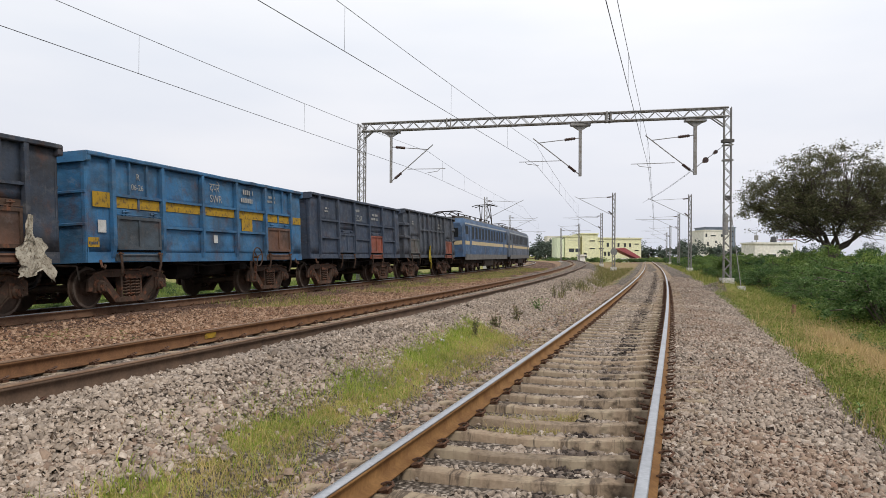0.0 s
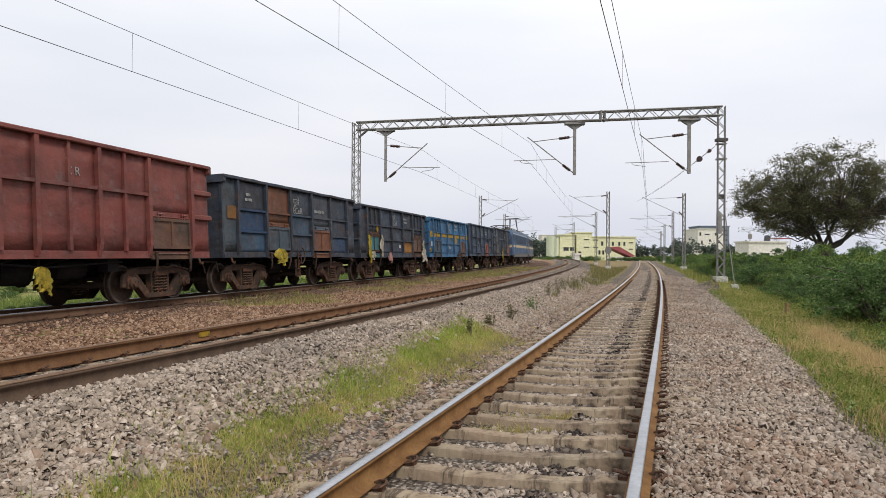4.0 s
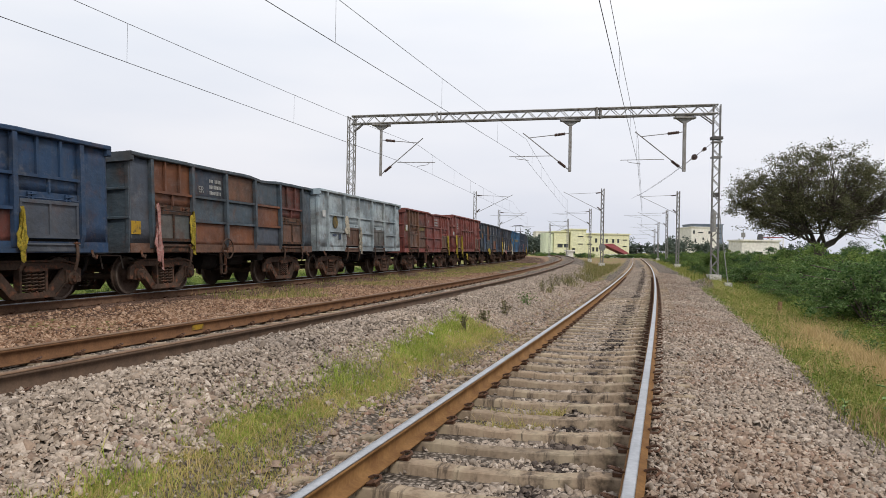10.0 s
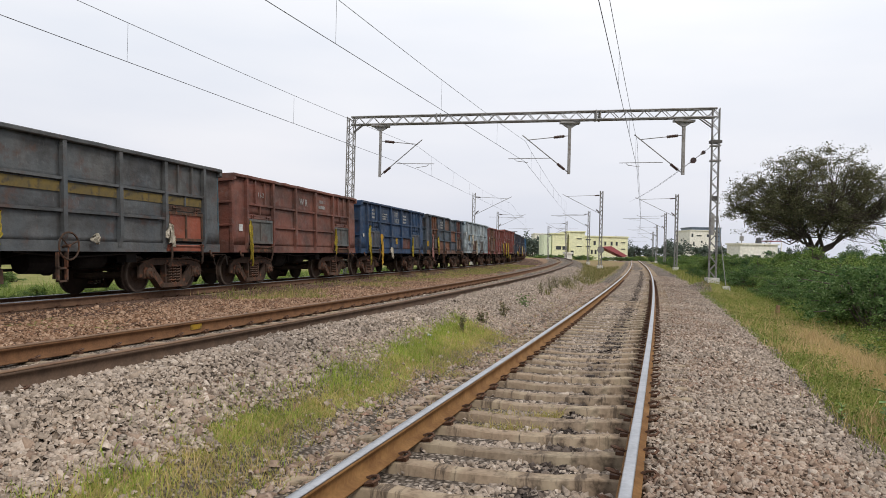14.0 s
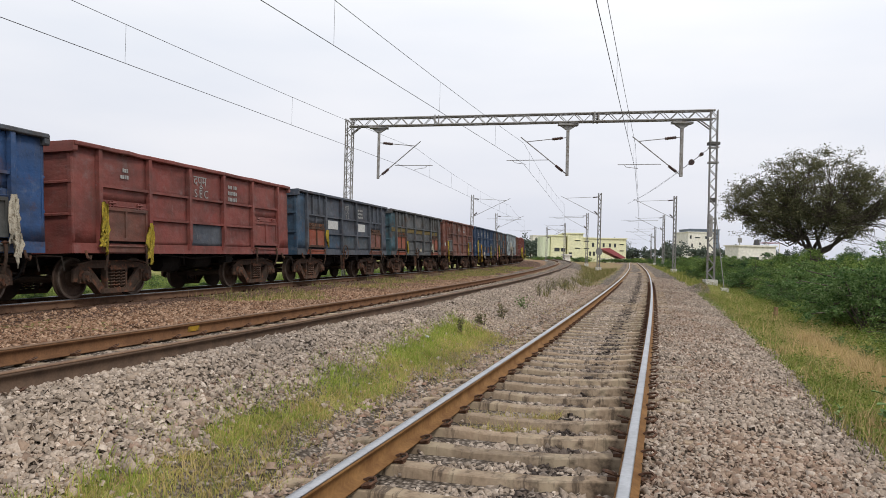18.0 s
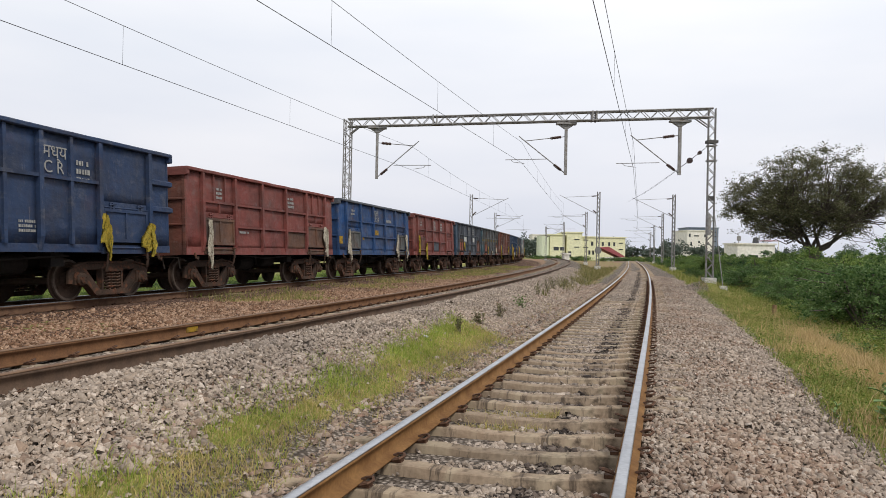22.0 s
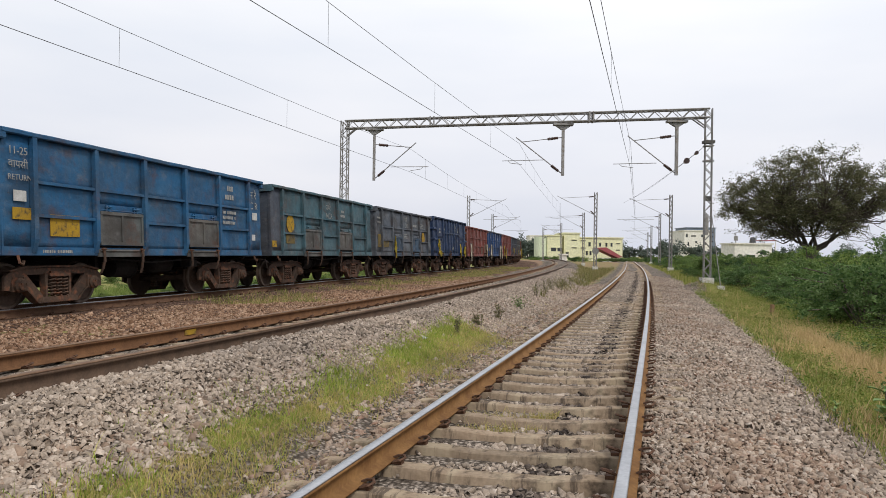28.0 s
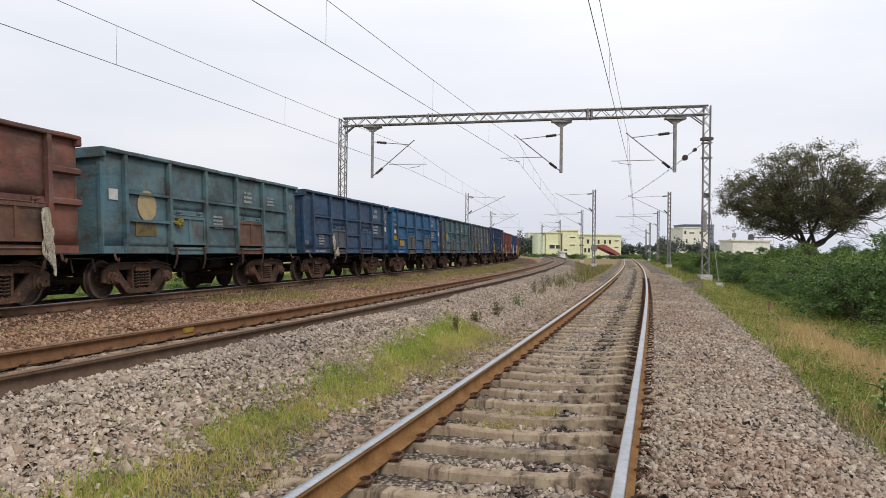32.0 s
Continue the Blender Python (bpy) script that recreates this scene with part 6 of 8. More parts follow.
def wires():
    """Contact wire, sagging catenary and droppers, support by support; each support: x, y, contact height, catenary height."""
    for sup in (
        [(-15.6, -10.5, 5.87, 7.2), (-1.45, 39.5, 5.9, 7.12), (8.2, 88, 6.1, 7.4), (14.5, 128, 6.2, 7.5), (19.5, 170, 6.2, 7.5)],
        [(-11.2, -10.2, 6.22, 8.0), (4.17, 37.8, 6.24, 7.3), (14.3, 85, 6.2, 7.5), (20.5, 122, 6.2, 7.5), (26, 165, 6.2, 7.5)],
        [(-4.06, -10.0, 5.95, 7.25), (9.62, 36.5, 5.95, 7.17), (23.0, 85, 6.0, 7.3), (33.0, 122, 6.0, 7.3), (45, 168, 6.0, 7.3)],
    ):
        DROP = {0: (1.1, 8.2), 1: (1.65, 7.55), 2: (4.0, 7.6)}[(sup[1][0] > 0) + (sup[1][0] > 5)]
        hi, lo, drop = [], [], []
        for (x0, y0, a0, b0), (x1, y1, a1, b1) in zip(sup, sup[1:]):
            n = 18
            for k in range(n + (sup[-1] == (x1, y1, a1, b1))):
                f = k / n
                x, y = x0 + (x1 - x0) * f, y0 + (y1 - y0) * f
                lo.append((x, y, a0 + (a1 - a0) * f))
                hi.append((x, y, b0 + (b1 - b0) * f - 0.34 * 4 * f * (1 - f)))
            for k in range(7):
                f = (DROP[0] + k * DROP[1] - y0) / (y1 - y0) if y0 < 0 else (k + 0.5) / 7
                if not 0.02 < f < 0.98:
                    continue
                x, y = x0 + (x1 - x0) * f, y0 + (y1 - y0) * f
                if y < 90:
                    drop.append(((x, y, a0 + (a1 - a0) * f), (x, y, b0 + (b1 - b0) * f - 0.34 * 4 * f * (1 - f))))
        strand("contact_wire", "dark grooved contact wire above a track", lo, 0.0085)
        strand("catenary_wire", "dark stranded catenary wire above a track", hi, 0.0075)
        for a, b in drop:
            strand("dropper", "thin dropper wire between catenary and contact wire", [a, b], 0.004)
    # tensioned tail of the far span, anchored to the portal's right mast
    a, e = Vector((RIGHT.x - 0.12, RIGHT.y + 0.1, 7.0)), Vector((22.4, 85.0, 8.1))
    for dx in (0.0, 0.18):
        run = [a.lerp(e, f) + Vector((-dx * f * 4, 0, -dx * f * 2 - 0.9 * f * (1 - f))) for f in (0, 0.12, 0.3, 0.5, 0.7, 1.0)]
        strand("anchor_wire", "tensioning wire from the portal mast to the far span", run, 0.010)
    for f, r in ((0.05, 0.10), (0.12, 0.17)):
        p, q = a.lerp(e, f), a.lerp(e, f + 0.012)
        dz = Vector((0, 0, -0.9 * f * (1 - f)))
        b = tagged(new("anchor_insulator", made("anchor_insulator", lambda bm: bm_tube(bm, [p + dz, p.lerp(q, 0.5) + dz, q + dz], r, 10, r * 0.7))), "dark insulator bead in the tensioning wire", "insulator")
        b.data.materials.append(INSUL)


portal()
wires()
for x_, y_, top_, side_, reach_ in ((3.7, 88.5, 8.6, 1, 4.1), (9.6, 128, 8.6, 1, 4.3), (18.4, 85, 8.9, -1, 4.0), (24.4, 122, 8.7, -1, 3.8), (27.2, 85, 8.75, -1, 4.2), (37.2, 122, 8.7, -1, 4.2), (27.1, 160, 8.6, -1, 4.0), (49.3, 168, 8.6, -1, 4.2), (62.0, 215, 8.6, -1, 4.2), (24.9, 172, 8.0, 1, 3.6)):
    mast(x_, y_, top_, side_, reach_)
sign = tagged(new("mast_plate", made("mast_plate", lambda bm: bm_ring(bm, (0, 0, 0), "x", [(-0.015, 0.4), (0.015, 0.4)], 28))), "round pale plate fixed to an overhead line mast", "sign plate")
sign.data.materials.append(surface("weathered_plate", (0.2, 0.2, 0.2), (0.28, 0.28, 0.27), 4.0, 0.7, 0.1, 0.003, c3=(0.2, 0.17, 0.13)))
sign.matrix_basis = pose(18.4, 84.83, 2.05, 0, 0, 90)


# ---- distance: buildings and woods ----
def wall_block(t, name, lo, hi, material, label=""):
    return part(name, boxes(name, (lo, hi)), material, t, label)


def building(name, label, x0, x1, y0, y1, top, material, windows, roof=None):
    """A plain block with a roof slab and recessed-looking window boxes on the side that faces the tracks."""
    t = thing(name, label, "building")
    wall_block(t, "wall", (x0, y0, -1.0), (x1, y1, top), material)
    wall_block(t, "roof", (x0 - 0.3, y0 - 0.3, top), (x1 + 0.3, y1 + 0.3, top + 0.35), roof or material)
    glass = surface("dark_window_glass", (0.05, 0.055, 0.06), (0.08, 0.085, 0.09), 1.0, 0.2, 0.0)
    for x, z, w, h in windows:
        f = part("window", boxes("window", ((x, y0 - 0.06, z), (x + w, y0 + 0.02, z + h))), glass, t)
        part("sill", boxes("sill", ((x - 0.15, y0 - 0.25, z + h), (x + w + 0.15, y0, z + h + 0.12))), material, f)
    return t


def blob_crown(name, rng, centre, size, leaves, material, parent=None, leaf=0.3, clumps=40):
    """Foliage: clumps of small leaf blades scattered unevenly through a crown."""
    cs = []
    for _ in range(clumps):
        while True:
            p = np.array([rng.uniform(-1, 1), rng.uniform(-1, 1), rng.uniform(-1, 1)])
            if np.linalg.norm(p) < 1:
                break
        cs.append(p * (0.55 + 0.45 * np.linalg.norm(p)))
    g = np.random.default_rng(rng.randint(0, 9999))
    cs = np.array(cs) * np.array(size) + np.array(centre)
    k = g.integers(0, len(cs), leaves)
    r = g.normal(0, 1, (leaves, 3)) * np.array(size).mean() * 0.16
    return leaf_mesh(name, cs[k] + r, leaf, g, material)


def leaf_mesh(name, pos, leaf, g, material, flat=0.4, slim=0.6):
    n = len(pos)
    a = g.normal(0, 1, (n, 3))
    a[:, 2] *= flat
    a /= np.linalg.norm(a, axis=1)[:, None] + 1e-9
    b = np.cross(a, g.normal(0, 1, (n, 3)))
    b /= np.linalg.norm(b, axis=1)[:, None] + 1e-9
    s = (leaf * g.uniform(0.6, 1.4, n))[:, None]
    v = np.stack([pos - a * s * 0.5, pos + b * s * slim * 0.5, pos + a * s * 0.5, pos - b * s * slim * 0.5], 1).reshape(-1, 3)
    f = np.arange(n * 4).reshape(-1, 4)
    return raw(name, v, f, material)


BARK = surface("grey_brown_bark", (0.085, 0.07, 0.058), (0.14, 0.118, 0.098), 5.0, 0.95, 0.8, 0.03)
LEAF_DARK = island("dark_tree_leaves", [(0.09, 0.1, 0.052), (0.16, 0.165, 0.09), (0.26, 0.24, 0.135)], 0.7, 3.0, 0.42)
LEAF_BUSH = island("bush_leaves", [(0.06, 0.125, 0.042), (0.125, 0.21, 0.064), (0.21, 0.31, 0.096), (0.35, 0.45, 0.2)], 0.65, 3.0, 0.4, 1.0)
# skyline foliage: distance haze is mixed into the leaf colour, paler and bluer
LEAF_HAZED = island("hazed_far_leaves", [(0.102, 0.136, 0.114), (0.17, 0.2, 0.166)], 0.8, 2.0, 0.2)


def buildings():
    cream = surface("pale_yellow_plaster", (0.84, 0.82, 0.53), (0.88, 0.86, 0.6), 0.3, 0.9, 0.1, 0.02)
    green = surface("pale_green_plaster", (0.74, 0.80, 0.58), (0.78, 0.82, 0.64), 0.3, 0.9, 0.1, 0.02)
    white = surface("white_plaster", (0.86, 0.82, 0.74), (0.9, 0.87, 0.8), 0.2, 0.9, 0.1, 0.02)
    blue = surface("blue_grey_cladding", (0.16, 0.2, 0.27), (0.2, 0.24, 0.3), 0.2, 0.5, 0.1, 0.02)
    tin = surface("red_tin_roof", (0.36, 0.09, 0.10), (0.42, 0.13, 0.14), 0.5, 0.6, 0.2, 0.02)
    building("house", "pale yellow flat-roofed house with wide windows", 34.3, 39.0, 228, 244, 7.5, cream, [(35.5, 2.7, 1.6, 1.1), (37.5, 2.7, 1.4, 1.1)])
    building("stair_block", "taller pale yellow block with window bands", 39.7, 44.6, 229, 246, 8.3, cream, [(42.1, 3.7, 1.6, 0.3), (42.1, 6.1, 1.6, 0.3), (40.3, 0.9, 0.9, 1.6)])
    building("apartment_house", "long pale yellow building with small upright windows", 44.6, 58.4, 230, 246, 7.0, cream, [(45.2, 3.7, 1.5, 0.3), (45.2, 6.0, 1.5, 0.3), (47.6, 4.4, 0.7, 1.3), (53.0, 4.4, 0.6, 1.2), (54.6, 4.4, 0.6, 1.2), (46.8, 1.6, 0.6, 1.3), (48.0, 1.6, 0.6, 1.3), (51.0, 4.4, 0.6, 1.2), (56.4, 5.2, 1.2, 0.3), (56.4, 3.2, 1.2, 0.3)])
    t = thing("round_tower", "pale green building with a rounded end", "building")
    part("wall", made("round_wall", lambda bm: [bm_tube(bm, [(x, 230, -1), (x, 230, h)], 2.2, 16) for x, h in ((32.6, 7.2),)]), green, t)
    t = thing("shed", "open shed with a sloping red tin roof", "shed")
    part("roof", made("tin", lambda bm: bm_prism(bm, [(47.0, 3.7), (49.6, 4.0), (54.4, 1.2), (53.2, 0.9)], 214, 222, 1)), tin, t)
    part("wall", boxes("shed_wall", ((48.5, 214.5, -1), (53, 221.5, 0.9))), white, t)
    building("office_block", "white multi-storey block with dark windows", 101.6, 112.0, 300, 318, 12.2, white, [(102.3, 9.6, 0.7, 1.4), (104.4, 9.9, 2.0, 0.5), (108.6, 9.7, 0.9, 1.1), (106.2, 7.2, 0.7, 0.9), (109.6, 6.6, 0.9, 1.1), (103.0, 6.0, 0.6, 1.6), (107.0, 4.2, 1.6, 0.6)])
    building("tower_block", "blue-grey clad block behind the white one", 111, 124, 325, 340, 14.4, blue, [(118.5, z, 4.5, 0.5) for z in (6, 8.2, 10.4, 12.4)])
    building("low_store", "long low white building beyond the bushes", 68.6, 77.2, 168, 176, 4.6, white, [(71.5, 1.6, 1.8, 0.6), (74.5, 2.4, 1.2, 0.5)])
    t = thing("water_tank", "black water tank on the roof of the low building", "tank")
    part("body", made("tank", lambda bm: bm_tube(bm, [(73.6, 170, 4.9), (73.6, 170, 6.0), (73.6, 170, 6.3)], 0.75, 12, 0.4)), surface("tank_plastic", (0.05, 0.05, 0.055), (0.07, 0.07, 0.075), 2.0, 0.5, 0.1, 0.01), t)
    t = thing("roof_shelter", "low brown tin shelter on the low building's roof", "shelter")
    part("roof", boxes("shelter_roof", ((75.0, 168.5, 5.5), (78.6, 174, 5.65))), tin, t)
    for x in (75.2, 78.3):
        part("post", boxes("shelter_post", ((x, 168.7, 1.0 if x > 77.5 else 4.9), (x + 0.15, 168.85, 5.5))), white, t)
    building("far_block", "white block behind the trees", 53, 62, 420, 436, 12.4, white, [(x, z, 1.3, 1.3) for x in (54.2, 57, 59.8) for z in (6, 9.3)])
    building("relay_hut", "small white hut beside the curve", 28.8, 30.2, 170, 172, 1.5, white, [])
    t = thing("radio_mast", "thin grey lattice radio mast on the skyline", "radio mast")
    part("pole", made("radio", lambda bm: bm_tube(bm, [(84, 205, -1), (84, 205, 8.5)], 0.25, 5, 0.08)), GALV, t)
    part("aerial", boxes("aerial", ((83.5, 204.8, 6.3), (84.5, 205.2, 7.6))), GALV, t)


def far_woods():
    rng = random.Random(11)
    for x0, x1, y, h, n in ((66, 100, 262, 6.5, 9), (26, 36, 246, 6.6, 7), (105, 190, 260, 5.5, 14), (-120, 20, 300, 6.0, 24), (120, 260, 420, 9, 16), (50, 120, 460, 10, 12)):
        for k in range(n):
            x = x0 + (x1 - x0) * (k + rng.uniform(0.1, 0.9)) / n
            hh = h * rng.uniform(0.6, 1.25)
            t = thing("tree", "tree on the skyline, its green paled for distance haze", "tree", "trees on the skyline")
            yy = y + rng.uniform(-8, 8)
            part("trunk", made("far_trunk", lambda bm: bm_tube(bm, [(x, yy, -0.6), (x + 0.2, yy, hh * 0.6)], 0.3, 6, 0.12)), BARK, t)
            part("crown", blob_crown("far_crown", rng, (x, yy, hh * 0.55), (hh * 0.62, hh * 0.6, hh * 0.45), 900, LEAF_HAZED, leaf=0.7, clumps=16), LEAF_HAZED, t)


def big_tree():
    """A trunk, limbs that fork towards clumps of foliage set through a broad dome, bare twigs below."""
    rng = random.Random(21)
    g = np.random.default_rng(21)
    t = thing("rain_tree", "broad spreading tree with dark foliage and bare lower twigs", "tree")
    base = Vector((29.1, 56.5, -0.5))
    fork = base + Vector((0.0, 0, 2.7))
    bm = bmesh.new()
    bm_tube(bm, [base, base + Vector((0.12, 0, 1.4)), fork], 0.46, 9, 0.36)
    part("trunk", done(bm, "trunk", True), BARK, t)
    spots = []
    lobes = (((-0.2, 0.0, 7.5), (4.5, 4.2, 2.9), 165), ((-4.5, 0.3, 6.3), (2.6, 2.6, 1.9), 74), ((-3.0, -0.5, 4.7), (2.8, 2.2, 1.1), 56), ((2.2, -0.8, 5.0), (2.0, 1.8, 0.9), 26), ((4.3, 0.0, 7.0), (3.2, 3.6, 2.3), 84), ((0.3, -1.2, 5.2), (2.6, 2.2, 1.3), 36))
    for centre, size, count in lobes:
        k = 0
        while k < count:
            p = np.array([rng.uniform(-1, 1), rng.uniform(-1, 1), rng.uniform(-1, 1)])
            r = np.linalg.norm(p)
            if r > 1 or r < 0.25:
                continue
            wob = 1 + 0.12 * math.sin(5 * math.atan2(p[1], p[0]) + 4 * p[2]) + rng.uniform(-0.1, 0.08)
            spots.append(base + Vector(centre) + Vector((p[0] * size[0] * 0.96 * wob, p[1] * size[1] * wob, p[2] * size[2] * wob)))
            k += 1
    mains = []
    for k in range(8):
        a = 2 * math.pi * k / 8 + rng.uniform(-0.25, 0.25)
        mains.append(fork + Vector((math.cos(a) * rng.uniform(1.6, 2.8), math.sin(a) * rng.uniform(1.4, 2.4), rng.uniform(0.7, 3.6))))
    for m in mains:
        low = rng.uniform(0.1, 0.8)
        mid = fork.lerp(m, 0.5) + Vector((rng.uniform(-0.3, 0.3), rng.uniform(-0.3, 0.3), rng.uniform(-0.5, 0.1)))
        part("limb", made("limb", lambda bm: bm_tube(bm, [fork - Vector((0, 0, low)), fork.lerp(mid, 0.4) + Vector((rng.uniform(-0.25, 0.25), 0, rng.uniform(-0.3, 0.2))), mid, mid.lerp(m, 0.5) + Vector((rng.uniform(-0.3, 0.3), 0, rng.uniform(-0.35, 0.2))), m], 0.17, 7, 0.09), True), BARK, t)
    twigs, pos = bmesh.new(), []
    for q in spots:
        m = min(mains, key=lambda m: (m - q).length)
        knee = m.lerp(q, 0.5) + Vector((rng.uniform(-0.5, 0.5), rng.uniform(-0.5, 0.5), rng.uniform(-0.6, 0.2)))
        bm_tube(twigs, [m, knee, q], 0.06, 4, 0.016, caps=False)
        if q.x > base.x + 2.0 and q.z < base.z + 5.2 and rng.random() < 0.75:
            continue
        for _ in range(rng.randint(3, 6)):                # sprays about the end of the branch
            d = Vector((rng.gauss(0, 0.5), rng.gauss(0, 0.5), rng.gauss(0.05, 0.3)))
            bm_tube(twigs, [q, q + d * 0.6 + Vector((0, 0, 0.06)), q + d], 0.014, 3, 0.006, caps=False)
            n = rng.randint(26, 62)
            f = g.uniform(0.3, 1.15, n)[:, None]
            pos.append(np.array(q) + np.array(d) * f + g.normal(0, 1, (n, 3)) * np.array((0.17, 0.17, 0.12)))
    for k in range(46):                                   # bare crooked twigs low down
        m = rng.choice(mains)
        a = rng.uniform(-1.2, 1.2)
        e = fork + Vector((math.cos(a) * rng.uniform(3.0, 6.6), math.sin(a) * 4, rng.uniform(0.2, 3.0)))
        run = [m.lerp(e, f) + Vector((rng.uniform(-0.35, 0.35), rng.uniform(-0.35, 0.35), rng.uniform(-0.3, 0.4) + 0.5 * math.sin(3.1 * f))) * (0 < f) for f in (0, 0.2, 0.4, 0.6, 0.8, 1.0)]
        bm_tube(twigs, run, 0.04, 4, 0.008, caps=False)
        for _ in range(3):
            p = run[rng.randint(2, 5)]
            d = Vector((rng.uniform(-0.5, 0.9), rng.uniform(-0.6, 0.6), rng.uniform(-0.5, 0.6)))
            bm_tube(twigs, [p, p + d * 0.6 + Vector((0, 0, 0.1)), p + d * 1.2], 0.016, 3, 0.005, caps=False)
    tagged(part("twig", done(twigs, "twig"), BARK, t), kind="stuff")
    part("crown", leaf_mesh("crown", np.concatenate(pos), 0.12, g, LEAF_DARK), LEAF_DARK, t, "dark green foliage")


def bush_data(seed, leaf=0.048):
    """Arching stems that carry drooping feathery sprays of small leaves."""
    rng = random.Random(seed)
    g = np.random.default_rng(seed)
    bm = bmesh.new()
    pos = []
    for k in range(24):
        a = rng.uniform(0, 6.28)
        r = 1.2 * rng.random() ** 0.7
        tip = Vector((math.cos(a) * r, math.sin(a) * r, rng.uniform(0.35, 1.2) * (1.2 - 0.5 * r)))
        mid = Vector((tip.x * 0.45, tip.y * 0.45, tip.z * 0.75 + 0.1))
        bm_tube(bm, [(0, 0, -0.2), mid, tip], 0.022, 4, 0.006, caps=False)
        for j in range(9):
            p = mid.lerp(tip, rng.uniform(-0.5, 1.0))
            b = a + rng.gauss(0, 1.1)
            L = rng.uniform(0.18, 0.42)
            out = np.array((math.cos(b) * L, math.sin(b) * L, rng.uniform(-0.05, 0.16)))
            n = 52
            f = g.random(n)[:, None]
            droop = np.array((0, 0, -0.16)) * f * f
            pos.append(np.array(p) + out * f + droop + g.normal(0, 1, (n, 3)) * np.array((0.035, 0.035, 0.022)))
    pos = np.concatenate(pos)
    pos[:, 2] = np.maximum(pos[:, 2], 0.05 * g.random(len(pos)))
    return done(bm, "bush_stems"), leaf_mesh("bush_leaves", pos, leaf, g, LEAF_BUSH, 0.5, 0.45)


def bushes():
    kinds = [bush_data(s) for s in (1, 2, 3, 4, 5, 6)]
    rng = random.Random(8)
    spots = []
    for k in range(760):
        y = rng.uniform(11, 70) if k < 520 else rng.uniform(60, 230)
        edge = 6.0 + max(0, 20 - y) * 0.05 - max(0, min(y, 60) - 34) * 0.05
        u = edge + rng.random() ** 1.1 * (9 + y * 0.25)
        x = float(np.interp(y, T1.p[:, 1], T1.p[:, 0])) + u
        s = rng.uniform(0.6, 1.0) if u < edge + 0.8 else rng.uniform(0.95, 1.85) * (0.95 + min(u - edge, 8) * 0.055)
        if any((x - a) ** 2 + (y - b) ** 2 < (0.52 * (s + c)) ** 2 for a, b, c in spots) or (x - 13.4) ** 2 + (y - 35.3) ** 2 < 4:
            continue
        spots.append((x, y, s))
    spots += [(24.6, 48.5, 2.3), (26.4, 49.5, 2.5), (28.2, 50.0, 2.4), (25.6, 47.0, 2.2), (27.4, 47.6, 2.3), (29.8, 50.5, 2.4), (23.0, 46.5, 2.0)]
    spots += [(11.4, 19.0, 1.85), (13.3, 20.2, 2.15), (13.6, 17.4, 1.75), (11.9, 16.2, 1.2)]
    for x, y, s in spots:
        stems, leaves = kinds[rng.randint(0, 5)]
        b = thing("thorn_bush", "dense green feathery thorn bush beside the line", "bush", "bushes along the line", m=pose(x, y, float(height(np.array(x), np.array(y))), 0, 0, rng.uniform(0, 360)) @ Matrix.Diagonal((s, s, s * rng.uniform(0.8, 1.15), 1)))
        tagged(part("stem", stems, BARK, b), kind="stuff")
        part("foliage", leaves, LEAF_BUSH, b)
    # scrub before the buildings
    for k in range(46):
        y = rng.uniform(192, 212)
        x = rng.uniform(26, 62)
        s = rng.uniform(0.9, 1.5)
        stems, leaves = kinds[rng.randint(0, 4)]
        b = thing("scrub", "low green scrub in front of the buildings", "bush", "scrub before the buildings", m=pose(x, y, -0.3, 0, 0, rng.uniform(0, 360)) @ Matrix.Diagonal((s * 1.6, s, s, 1)))
        part("stem", stems, BARK, b)
        part("foliage", leaves, LEAF_BUSH, b)
    # behind the train
    for k in range(150):
        y = rng.uniform(13, 75)
        u = -3.3 - rng.random() ** 1.5 * 12
        x = float(np.interp(y, T3.p[:, 1], T3.p[:, 0])) + u
        s = rng.uniform(0.4, 0.75)
        stems, leaves = kinds[rng.randint(0, 4)]
        b = thing("low_bush", "low bright green bush beyond the train", "bush", "low bushes beyond the train", m=pose(x, y, float(height(np.array(x), np.array(y))) - 0.1, 0, 0, rng.uniform(0, 360)) @ Matrix.Diagonal((s, s, s * 0.7, 1)))
        part("stem", stems, BARK, b)
        part("foliage", leaves, LEAF_BUSH, b)


buildings()
far_woods()
big_tree()
bushes()
tracks()


# ---- ballast, grass and weeds ----
def stone_kinds(n=48):
    """Crushed stones: flattish wedges with unevenly broken corners, n kinds; open below, where they lie."""
    g = np.random.default_rng(3)
    v = np.array([(x, y, z) for x in (-1, 1) for y in (-1, 1) for z in (-1, 1)], float) * 0.72
    f = np.array([(0, 1, 3), (0, 3, 2), (4, 6, 7), (4, 7, 5), (0, 4, 5), (0, 5, 1), (2, 3, 7), (2, 7, 6), (1, 5, 7), (1, 7, 3)])
    out = []
    for _ in range(n):
        w = v * g.uniform(0.65, 1.2, (8, 1)) + g.normal(0, 0.23, (8, 3))
        w[1::2, :2] *= g.uniform(0.55, 0.95, (4, 1))
        out.append(w * np.array((1.4, 0.95, 0.7)) * g.uniform(0.7, 1.3, 3))
    return np.array(out), f


KINDS, KIND_F = stone_kinds()


